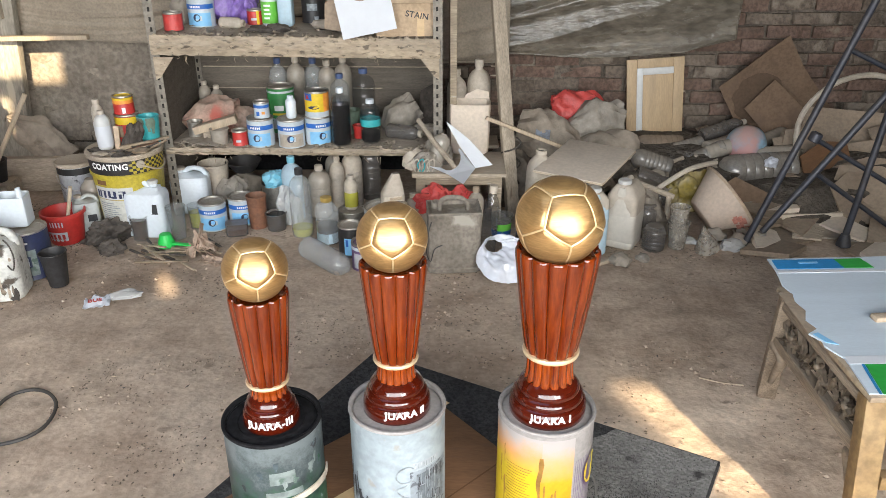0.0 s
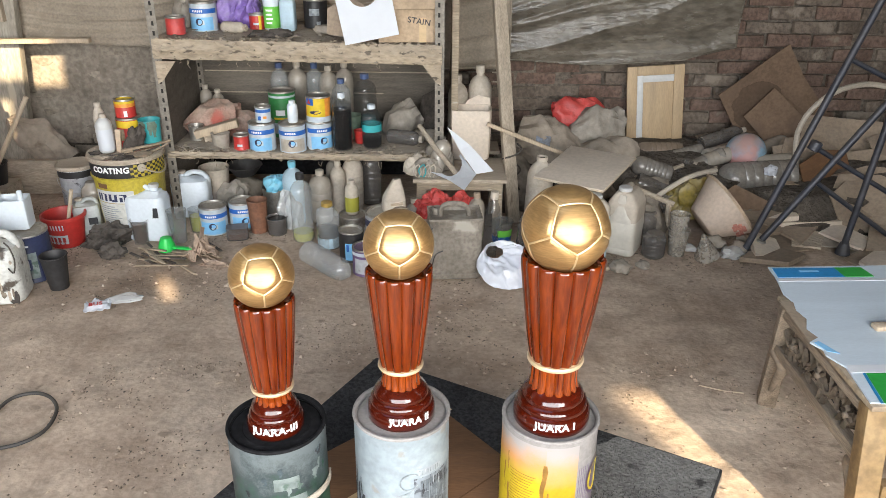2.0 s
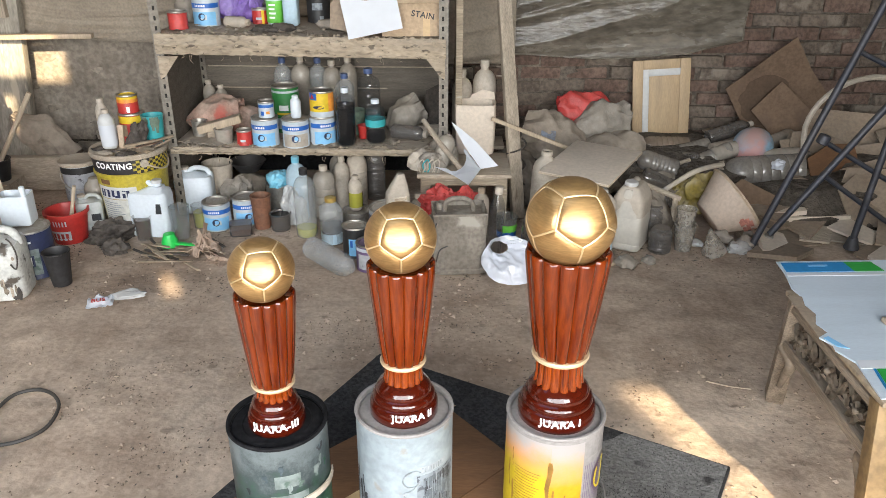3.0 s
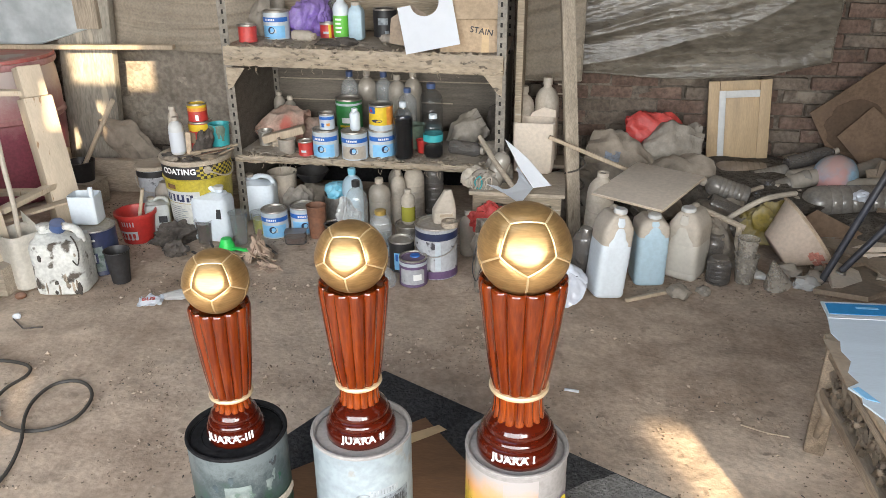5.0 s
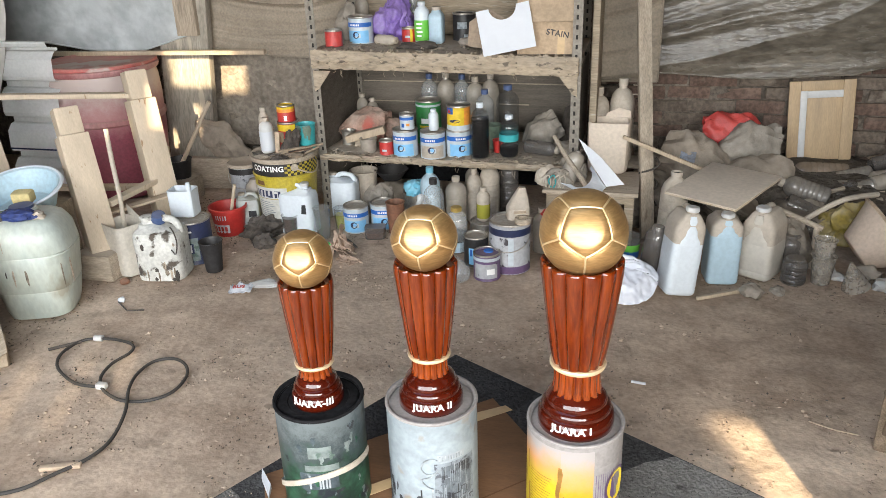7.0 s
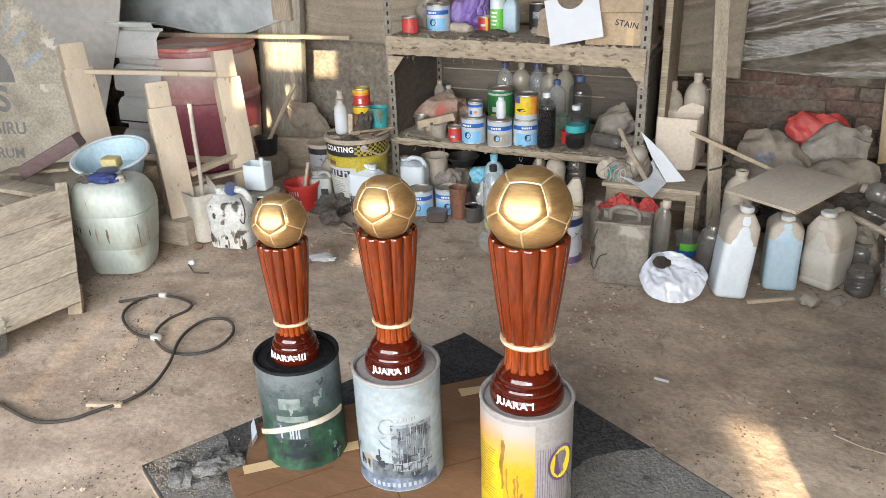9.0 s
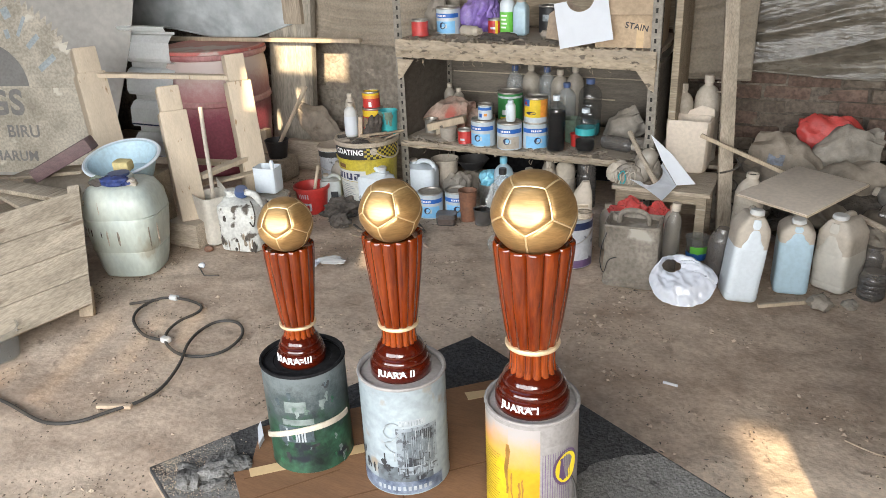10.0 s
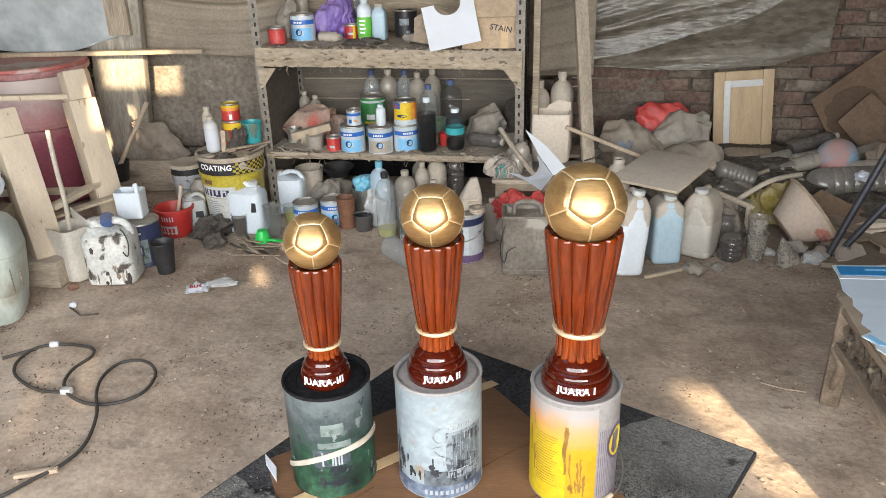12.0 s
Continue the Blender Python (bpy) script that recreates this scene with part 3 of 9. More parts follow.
def box(sx, sy, sz, at=(0, 0, 0), bevel=0.003, bm=None, rot=None, taper=1.0):
    """A bevelled block with its base at height at[2]."""
    b2 = bmesh.new()
    bmesh.ops.create_cube(b2, size=1)
    for v in b2.verts:
        t = taper if v.co.z > 0 else 1
        v.co = Vector((v.co.x * sx * t, v.co.y * sy * t, (v.co.z + 0.5) * sz))
    if bevel:
        bmesh.ops.bevel(b2, geom=b2.edges[:], offset=min(bevel, min(sx, sy, sz) * 0.4), segments=2, affect="EDGES", profile=0.6)
    mm = Matrix.Translation(at) @ (rot or Matrix())
    bmesh.ops.transform(b2, matrix=mm, verts=b2.verts[:])
    if bm is None:
        return b2
    me = bpy.data.meshes.new("t")
    b2.to_mesh(me)
    b2.free()
    bm.from_mesh(me)
    bpy.data.meshes.remove(me)
    return bm


def beam(p, q, w, d, bevel=0.004, wob=0.0, n=1):
    """A sawn timber from p to q."""
    p, q = Vector(p), Vector(q)
    ln = (q - p).length
    bm = box(w, d, ln, bevel=bevel)
    rot = (q - p).to_track_quat("Z", "Y").to_matrix().to_4x4()
    bmesh.ops.transform(bm, matrix=Matrix.Translation(p) @ rot, verts=bm.verts[:])
    if wob:
        for v in bm.verts:
            v.co += noise.noise_vector(v.co * 9) * wob
    return bm


def tube(points, r, seg=10, closed=False, bm=None, taper=None, smooth_n=0):
    """A round tube swept along points."""
    pts = [Vector(p) for p in points]
    if smooth_n:
        fine = []
        n = len(pts)
        last = n if closed else n - 1
        for i in range(last):
            p0, p1 = pts[(i - 1) % n] if closed or i else pts[0], pts[i]
            p2 = pts[(i + 1) % n]
            p3 = pts[(i + 2) % n] if closed or i + 2 < n else pts[-1]
            for k in range(smooth_n):
                t = k / smooth_n
                fine.append(0.5 * ((2 * p1) + (p2 - p0) * t + (2 * p0 - 5 * p1 + 4 * p2 - p3) * t * t + (3 * p1 - p0 - 3 * p2 + p3) * t ** 3))
        if not closed:
            fine.append(pts[-1])
        pts = fine
    bm = bm or bmesh.new()
    n = len(pts)
    rings, prev = [], None
    for i, p in enumerate(pts):
        a = pts[i - 1] if i or closed else pts[0]
        b = pts[(i + 1) % n] if i < n - 1 or closed else pts[-1]
        t = (b - a).normalized()
        ref = prev if prev is not None and abs(prev.dot(t)) < 0.95 else (Vector((0, 0, 1)) if abs(t.z) < 0.9 else Vector((1, 0, 0)))
        u = (ref - t * ref.dot(t)).normalized()
        prev = u
        w = t.cross(u)
        rr = r * (taper(i / max(1, n - 1)) if taper else 1)
        rings.append([bm.verts.new(p + (u * math.cos(2 * math.pi * k / seg) + w * math.sin(2 * math.pi * k / seg)) * rr) for k in range(seg)])
    for i in range(n if closed else n - 1):
        a, b = rings[i], rings[(i + 1) % n]
        for k in range(seg):
            bm.faces.new((a[k], a[(k + 1) % seg], b[(k + 1) % seg], b[k]))
    if not closed:
        bm.faces.new(list(reversed(rings[0])))
        bm.faces.new(rings[-1])
    return bm


def lump(sx, sy, sz, rough=0.25, freq=3.0, seed=0, sub=4, crease=0.0, flat=True):
    """A crumpled bag or clod: sagging film with sharp folds and tucks, and a flat base at z = 0."""
    bm = bmesh.new()
    bmesh.ops.create_icosphere(bm, subdivisions=sub, radius=1)
    off = Vector((seed * 3.7, seed * 1.3, seed * 2.1))
    rn = random.Random(seed)
    planes = []
    for i in range(9):
        q = Vector((rn.gauss(0, 1), rn.gauss(0, 1), rn.gauss(0, 1))).normalized()
        planes.append((q, rn.uniform(0.62, 0.95)))
    for v in bm.verts:
        d = v.co.normalized()
        k = 1 + 0.7 * rough * noise.noise(d * freq * 0.6 + off)
        if crease:
            cut = min(h / max(0.25, d.dot(q)) for q, h in planes)
            k *= 0.35 + 0.65 * min(1.0, cut)
            # dimpled panels that meet in sharp folds
            w = noise.noise_vector(d * 1.5 + off) * 0.45
            for f, amp in ((1.25, 0.36), (2.9, 0.12)):
                k += crease * amp * (noise.voronoi((d + w) * f + off * f)[0][0] * 2 - 0.75)
            # pleats that hang from the gathered top
            for f, amp in ((2.4, 0.55), (5.2, 0.26)):
                k += crease * amp * (0.26 - abs(noise.noise(Vector((d.x * f, d.y * f, d.z * f * 0.35)) + w * 1.4 + off)))
        k += 0.12 * rough * noise.noise(d * freq * 2.2 + off)
        v.co = Vector((d.x * sx * k, d.y * sy * k, d.z * sz * k))
        if flat and v.co.z < -0.55 * sz:
            v.co.z = -0.55 * sz + 0.03 * sz * noise.noise(d * 6)
    lo = min(v.co.z for v in bm.verts)
    for v in bm.verts:
        v.co.z -= lo
    return bm


def sheet(w, h, nx, ny, shape, thick=0.002):
    """A thin sheet; shape(u, v) gives its place for u and v from 0 to 1."""
    bm = bmesh.new()
    g = [[bm.verts.new(shape(i / nx, j / ny)) for i in range(nx + 1)] for j in range(ny + 1)]
    for j in range(ny):
        for i in range(nx):
            bm.faces.new((g[j][i], g[j][i + 1], g[j + 1][i + 1], g[j + 1][i]))
    bm.normal_update()
    bmesh.ops.solidify(bm, geom=bm.faces[:], thickness=thick)
    return bm


def slab(outline, thick, warp=0.0, seed=0, bm=None):
    """A flat plate with an outline in x and y and its base at z = 0."""
    bm = bm or bmesh.new()
    lo = [bm.verts.new((x, y, 0)) for x, y in outline]
    hi = [bm.verts.new((x, y, thick)) for x, y in outline]
    bm.faces.new(list(reversed(lo)))
    bm.faces.new(hi)
    n = len(lo)
    for i in range(n):
        bm.faces.new((lo[i], lo[(i + 1) % n], hi[(i + 1) % n], hi[i]))
    if warp:
        for v in bm.verts:
            v.co.z += warp * noise.noise(Vector((v.co.x * 4, v.co.y * 4, seed)))
    return bm


def shell(r, z0, z1, a0, a1, seg=20, r1=None, thick=0.0006, rows=1):
    """A label wrapped on a can from angle a0 to a1 (degrees)."""
    bm = bmesh.new()
    r1 = r1 or r
    g = []
    for j in range(rows + 1):
        t = j / rows
        rr = (r + (r1 - r) * t) + thick
        g.append([bm.verts.new((rr * math.cos(radians(a0 + (a1 - a0) * i / seg)), rr * math.sin(radians(a0 + (a1 - a0) * i / seg)), z0 + (z1 - z0) * t)) for i in range(seg + 1)])
    for j in range(rows):
        for i in range(seg):
            bm.faces.new((g[j][i], g[j][i + 1], g[j + 1][i + 1], g[j + 1][i]))
    return bm


def letters(text, size, depth=0.0006, bold=0.0):
    """Raised lettering as a bmesh in the xy plane, centred."""
    cu = bpy.data.curves.new("t", "FONT")
    cu.body, cu.size, cu.extrude, cu.align_x, cu.align_y, cu.offset, cu.space_character = text, size, depth, "CENTER", "CENTER", bold, 1.0 + bold / size * 2.5
    ob = bpy.data.objects.new("t", cu)
    scene.collection.objects.link(ob)
    me = bpy.data.meshes.new_from_object(ob.evaluated_get(bpy.context.evaluated_depsgraph_get()))
    bm = bmesh.new()
    bm.from_mesh(me)
    bpy.data.objects.remove(ob)
    bpy.data.curves.remove(cu)
    bpy.data.meshes.remove(me)
    return bm


def wrap(bm, radius, angle, z, lean=None):
    """Bends flat lettering round an upright axis, facing the angle (degrees)."""
    bmesh.ops.subdivide_edges(bm, edges=[e for e in bm.edges if e.calc_length() > 0.006], cuts=2)
    for v in bm.verts:
        x, y, d = v.co
        rr = radius(z + y) if callable(radius) else radius
        a = radians(angle) + x / rr
        v.co = Vector(((rr + d) * math.cos(a), (rr + d) * math.sin(a), z + y))
    return bm


def bail(r, drop, wire=0.0022, z=0.0, a=0):
    """A wire carrying handle that hangs from two ears at radius r."""
    pts = []
    for i in range(13):
        t = math.pi * i / 12
        pts.append((r * math.cos(t) * 1.03, -abs(drop) * 0.25 - r * 1.02 * math.sin(t), z - drop * math.sin(t)))
    bm = tube(pts, wire, 6)
    bmesh.ops.rotate(bm, verts=bm.verts[:], cent=(0, 0, 0), matrix=Matrix.Rotation(radians(a), 3, "Z"))
    return bm


def paint_can(name, label, m, r, h, body="tin", lid="tin_lid", bands=(), open_top=False, handle=None, group="", texts=(), inside="black"):
    """A lidded tin: body, rim, lid and its label bands (material, z0, z1, a0, a1)."""
    t = thing(name, label, "can", m, group)
    e = 0.004
    prof = [(0, 0.002), (r - e, 0.002), (r, 0), (r + 0.0015, 0.002), (r, 0.005), (r, h - 0.008)]
    if open_top:
        prof += [(r + 0.001, h), (r - 0.003, h), (r - 0.004, h * 0.55), (0, h * 0.55)]
        part("body", lathe(prof), body, t)
    else:
        prof += [(r, h - 0.006)]
        part("body", lathe(prof), body, t)
        part("rim", lathe([(r, h - 0.008), (r + 0.002, h - 0.005), (r + 0.001, h), (r - 0.004, h), (r - 0.006, h - 0.006)]), "tin", t)
        part("lid", lathe([(r - 0.004, h - 0.008), (r - 0.006, h - 0.006), (r - 0.009, h - 0.003), (r * 0.78, h - 0.003), (r * 0.74, h - 0.006), (0, h - 0.0055)]), lid, t)
    for i, (mt, z0, z1, a0, a1) in enumerate(bands):
        part("label", shell(r, z0, z1, a0, a1, thick=0.0006 + 0.0004 * i), mt, t)
    if handle:
        part("handle", bail(r, handle, z=h * 0.72), "tin", t)
    for txt, size, ang, z, mt in texts:
        part("lettering", wrap(letters(txt, size), r + 0.002, ang, z), mt, t)
    return t


def bottle(name, label, m, r, h, body="pet", cap="blue_cap", ribs=3, neck=0.32, liquid=None, wrapper=None, group="", square=False, category="bottle"):
    """A blown plastic bottle: body, cap, and what it holds or wears."""
    t = thing(name, label, category, m, group)
    nr = max(0.011, r * max(neck, 0.3))
    z_sh, z_nk, z_cap = h * 0.70, h * 0.885, h * 0.925
    rows = [(r * 0.80, 0.0), (r * 0.97, 0.006), (r, 0.016)]
    for i in range(ribs):
        zz = 0.02 + (z_sh - 0.03) * (i + 0.5) / ribs
        rows += [(r, zz - 0.006), (r * 0.955, zz), (r, zz + 0.006)]
    rows += [(r, z_sh), (r * 0.965, z_sh + (z_nk - z_sh) * 0.28), (r * 0.85, z_sh + (z_nk - z_sh) * 0.58), (r * 0.64, z_sh + (z_nk - z_sh) * 0.83), (nr * 1.15, z_nk), (nr, z_cap)]
    if square:
        bm = loft([(z, q, q) for q, z in rows], power=5)
    else:
        bm = lathe([(0, 0.004)] + rows + [(0, z_cap)], 24)
    part("body", bm, body, t)
    if cap:
        part("cap", lathe([(nr * 1.22, z_cap - 0.004), (nr * 1.28, z_cap), (nr * 1.25, h - 0.002), (nr * 1.1, h), (0, h)], 18), cap, t)
    if liquid:
        mt, lv = liquid
        rr = r * 0.945
        part("liquid", lathe([(0, 0.006), (rr * 0.85, 0.006), (rr, 0.018), (rr, h * lv), (0, h * lv)], 20), mt, t)
    if wrapper:
        mt, z0, z1 = wrapper
        part("wrapper", lathe([(r + 0.0008, h * z0), (r + 0.0012, h * (z0 + z1) / 2), (r + 0.0008, h * z1)], 24), mt, t)
    return t


def jug(name, label, m, hx, hy, h, body="plastic_white", cap="plastic_clean", lab=None, group="", fluid=None, lean=0.0):
    """A blow-moulded canister: shouldered body, moulded handle, neck and screw cap."""
    t = thing(name, label, "canister", m, group)
    s = h * 0.70
    rows = [(0, hx * 0.86, hy * 0.86), (0.006, hx * 0.97, hy * 0.97), (0.02, hx, hy), (0.035, hx * 0.985, hy * 0.985), (0.045, hx, hy), (s * 0.55, hx * 0.985, hy * 0.985),
            (s, hx, hy), (s + 0.02, hx * 0.93, hy * 0.95), (h * 0.82, hx * 0.55, hy * 0.62, -hx * 0.22, 0), (h * 0.87, hx * 0.34, hy * 0.42, -hx * 0.42, 0)]
    part("body", loft(rows, 36, 5), body, t)
    part("neck", lathe([(hy * 0.30, 0), (hy * 0.30, h * 0.07), (0, h * 0.07)], 16), body, t, m=pose(-hx * 0.45, 0, h * 0.865))
    part("cap", lathe([(hy * 0.36, 0), (hy * 0.37, h * 0.045), (hy * 0.32, h * 0.055), (0, h * 0.055)], 18), cap, t, m=pose(-hx * 0.45, 0, h * 0.925))
    hp = [(-hx * 0.25, 0, h * 0.86), (hx * 0.1, 0, h * 0.94), (hx * 0.62, 0, h * 0.92), (hx * 0.86, 0, h * 0.82), (hx * 0.9, 0, s + 0.005)]
    part("handle", tube(hp, hy * 0.19, 10, smooth_n=4), body, t)
    if lab:
        part("label", box(lab[1], 0.0012, lab[2], (lab[3], -hy - 0.0006, lab[4]), bevel=0), lab[0], t, smooth=False)
    return t


def cup(name, label, m, r0, r1, h, material="glass_cup", inner=None, group="", ribs=0):
    """An open beaker with a rolled lip and a wall of real thickness."""
    t = thing(name, label, "cup", m, group)
    rp = (lambda a, i: 1 + 0.012 * math.cos(ribs * a)) if ribs else None
    part("body", lathe([(0, 0), (r0, 0), (r0 + (r1 - r0) * 0.5, h * 0.5), (r1, h - 0.004), (r1 + 0.003, h - 0.002), (r1 + 0.002, h), (r1 - 0.001, h),
                        (r1 - 0.003, h - 0.006), (r0 - 0.002, 0.004), (0, 0.004)], 40 if ribs else 24, ripple=rp), material, t)
    if inner:
        mt, lv = inner
        rr = r0 + (r1 - r0) * lv - 0.004
        part("content", lathe([(0, 0.006), (r0 - 0.004, 0.006), (rr, h * lv), (0, h * lv)], 20), mt, t)
    return t


def plank(name, label, p, q, w, d, material, category="plank", group="", kind="", wob=0.0):
    return tagged(part(name, beam(p, q, w, d, wob=wob), material), label, category, group, kind)


def rod(name, label, pts, r, material, category, group="", sn=0, seg=8):
    return tagged(part(name, tube(pts, r, seg, smooth_n=sn), material), label, category, group)


def jerrycan(name, label, m, hx, hy, h, body="plastic_white", top="jug_film", group="", level=0.66, dent=0.0):
    """A blow-moulded can with long sloping shoulders: filled body, dust-filmed top, moulded rib up the front, grip, neck and screw cap."""
    t = thing(name, label, "canister", m, group)
    s = h * level
    sag = lambda z: 1 + dent * noise.noise(Vector((z * 14, hx * 40, 3)))
    low = [(0, 0.86), (0.005, 0.95), (0.014, 0.99), (0.026, 1.0), (0.032, 0.972), (0.038, 1.0)] + [(0.038 + (s - 0.038) * k / 5, 0.99 + 0.008 * math.cos(k * 1.9)) for k in range(1, 6)]
    part("body", loft([(z, hx * q * sag(z), hy * q) for z, q in low], 48, 7), body, t)
    up = [(0, 0.992, 0.992), (0.15, 0.988, 0.99), (0.38, 0.985, 0.985), (0.56, 0.975, 0.96), (0.62, 0.965, 0.92), (0.84, 0.88, 0.68), (0.96, 0.80, 0.52), (1.0, 0.70, 0.42)]
    part("shoulder", loft([(s + (h * 0.93 - s) * k, hx * a * sag(s + k * 0.1), hy * b) for k, a, b in up], 48, 7), top, t, "dust-browned sloping shoulder")
    rib = [(-0.05, 0.70), (0.10, 0.66), (0.28, 0.42), (0.55, 0.34), (0.80, 0.26), (0.92, 0.20)]
    part("front_rib", loft([(s + (h * 0.93 - s) * k, hx * 0.10, hy * w, -hx * (0.915 - 0.30 * max(0, k - 0.3) ** 1.6), 0) for k, w in rib], 20, 5), body, t, "clean moulded rib up the front")
    part("neck", lathe([(hy * 0.30, 0), (hy * 0.30, h * 0.05), (hy * 0.36, h * 0.052), (hy * 0.36, h * 0.062), (hy * 0.28, h * 0.064), (0, h * 0.07)], 20), top, t, m=pose(-hx * 0.50, 0, h * 0.885))
    part("cap", lathe([(hy * 0.40, 0), (hy * 0.42, h * 0.006), (hy * 0.41, h * 0.042), (hy * 0.36, h * 0.052), (0, h * 0.052)], 24, ripple=lambda a, i: 1 + 0.03 * math.cos(18 * a)), "plastic_white", t, m=pose(-hx * 0.50, 0, h * 0.945))
    part("grip", tube([(-hx * 0.18, 0, h * 0.90), (0, 0, h * 0.955), (hx * 0.42, 0, h * 0.955), (hx * 0.72, 0, h * 0.90), (hx * 0.86, 0, h * 0.78)], hy * 0.17, 10, smooth_n=4), top, t, "moulded carrying grip")
    return t


def sack_mesh(ln, wd, ht, seed, mouth=True):
    """A half-empty sack lying on its side along x: flat seam at one end, pleats and a gathered open mouth at the other."""
    bm = bmesh.new()
    n, seg, rings = 30, 48, []
    for i in range(n):
        v = i / (n - 1)
        p = math.sin(math.pi * (0.10 + 0.72 * v)) ** 0.55
        flat = 0.30 + 0.70 * min(1, v * 3.2)
        if mouth and v > 0.86:
            p *= 1 + 1.1 * (v - 0.86)
        ring = []
        for k in range(seg):
            a = 2 * math.pi * k / seg
            c, s = math.cos(a), math.sin(a)
            pl = 0.5 - 1.9 * abs(noise.noise(Vector((c * 1.9, s * 1.9, v * 0.8 + seed * 3.1))))
            cr = 0.5 - 1.9 * abs(noise.noise(Vector((c * 1.1 + v * 2.5, s * 1.1 - v * 1.3, seed * 1.7))))
            q = 1 + 0.30 * pl * (0.25 + abs(2 * v - 1) ** 1.4) + 0.17 * cr
            x = ln * (v - 0.5) + 0.05 * ln * noise.noise(Vector((c * 2, s * 2, seed + v)))
            z = ht * 0.5 * p * flat * s * q + 0.10 * ht * noise.noise(Vector((x * 9, c, seed)))
            ring.append(bm.verts.new((x, wd * 0.5 * p * c * q, max(z, -0.28 * ht))))
        rings.append(ring)
    for a, b in zip(rings, rings[1:]):
        for k in range(seg):
            bm.faces.new((a[k], a[(k + 1) % seg], b[(k + 1) % seg], b[k]))
    bm.faces.new(list(reversed(rings[0])))
    hole = [bm.verts.new((v.co.x - ln * 0.10, v.co.y * 0.86, v.co.z * 0.86)) for v in rings[-1]]
    for k in range(seg):
        bm.faces.new((rings[-1][k], rings[-1][(k + 1) % seg], hole[(k + 1) % seg], hole[k]))
    bm.faces.new(hole)
    lo = min(v.co.z for v in bm.verts)
    for v in bm.verts:
        v.co.z -= lo
    return bm


def ridged(bm, amp, f, seed):
    """Pushes a film in and out so that dimples meet in sharp folds."""
    bm.normal_update()
    o = Vector((seed * 1.7, seed, 3))
    for v in bm.verts:
        v.co += v.normal * amp * (noise.voronoi(v.co * f + o)[0][0] * 2 - 0.8 + 0.7 * (noise.voronoi(v.co * f * 2.2 + o)[0][0] - 0.4))
    return bm


# ---- the shell of the workshop ----
def ground_sheet():
    def cuts(lo, hi, step, far):
        mid = list(np.arange(lo, hi + 1e-6, step))
        return [-far, -far / 4, lo - 4, lo - 1] + mid + [hi + 1, hi + 4, far / 4, far]
    xs, ys = cuts(-3.2, 2.4, 0.028, 300), cuts(-0.9, 2.8, 0.028, 300)
    verts, faces = [], []
    for y in ys:
        for x in xs:
            p = Vector((x, y, 0))
            z = 0.006 * noise.noise(p * 2.3) + 0.007 * noise.noise(p * 8) + 0.006 * noise.noise(p * 19) * max(0, noise.noise(p * 1.7 + Vector((3, 1, 0))) + 0.3)
            z += 0.007 * max(0, noise.noise(p * 6 + Vector((9, 2, 4))) - 0.25)
            verts.append((x, y, z - 0.006))
    w = len(xs)
    for j in range(len(ys) - 1):
        for i in range(w - 1):
            faces.append((j * w + i, j * w + i + 1, (j + 1) * w + i + 1, (j + 1) * w + i))
    me = bpy.data.meshes.new("ground")
    me.from_pydata(verts, [], faces)
    for f in me.polygons:
        f.use_smooth = True
    me.materials.append(M["earth"])
    return tagged(new("ground", me), "trodden dusty brown earth floor of the workshop", "floor", kind="structure")


def wall_cells(xs, zs, thick, solid):
    """A wall in the xz plane, its cells joined where solid(x, z)."""
    bm = bmesh.new()
    for a, b in zip(xs, xs[1:]):
        for c, d in zip(zs, zs[1:]):
            if solid((a + b) / 2, (c + d) / 2):
                box(b - a, thick, d - c, ((a + b) / 2, 0, c), bevel=0, bm=bm)
    bmesh.ops.remove_doubles(bm, verts=bm.verts[:], dist=0.0005)
    return bm


ground_sheet()
WY = 2.88
wall_n = single("wall_north", box(7.0, 0.15, 3.0, (0, 0, 0), bevel=0), "mortar", "old brick wall with crumbling grey mortar", "wall", (-0.3, WY + 0.075, 0), kind="structure", smooth=False)
# unseen enclosing walls, added to hold back bounce and trim the daylight
single("wall_west", box(0.15, 6.0, 3.0, bevel=0), "plaster", "unseen side wall, its rough plaster darkened to cut bounce light", "wall", (-3.85, 0, 0), kind="structure", smooth=False)
single("wall_east", box(0.15, 6.0, 3.0, bevel=0), "plaster", "unseen side wall, its rough plaster darkened to cut bounce light", "wall", (3.25, 0, 0), kind="structure", smooth=False)
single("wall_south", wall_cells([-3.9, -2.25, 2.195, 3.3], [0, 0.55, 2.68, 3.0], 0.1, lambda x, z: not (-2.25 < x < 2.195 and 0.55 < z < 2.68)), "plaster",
       "unseen dark plastered shop front, its one wide opening shaping the daylight", "wall", (0, -2.95, 0), kind="structure", smooth=False)
# openings of an added unseen screen, each placed to throw one sun patch
GAPS = ((2.550, 2.78, 1.20, 1.748), (2.532, 2.548, 1.20, 1.742), (2.508, 2.518, 1.20, 1.735), (2.486, 2.492, 1.20, 1.73), (1.205, 1.262, 1.945, 2.008), (1.262, 1.278, 1.95, 1.985), (0.47, 0.885, 2.912, 3.085), (0.562, 0.615, 2.61, 2.81), (0.385, 0.455, 2.55, 2.66),
        *[(x + 0.021 * k, x + 0.021 * k + 0.0085, z, z + h) for x, z, h, n in ((0.055, 1.43, 0.14, 4), (0.255, 1.50, 0.20, 4), (0.455, 1.58, 0.15, 3), (0.60, 1.63, 0.12, 3)) for k in range(n)])
gx = sorted({-2.2, 4.2, *[g[0] for g in GAPS], *[g[1] for g in GAPS]})
gz = sorted({0.0, 3.5, *[g[2] for g in GAPS], *[g[3] for g in GAPS]})
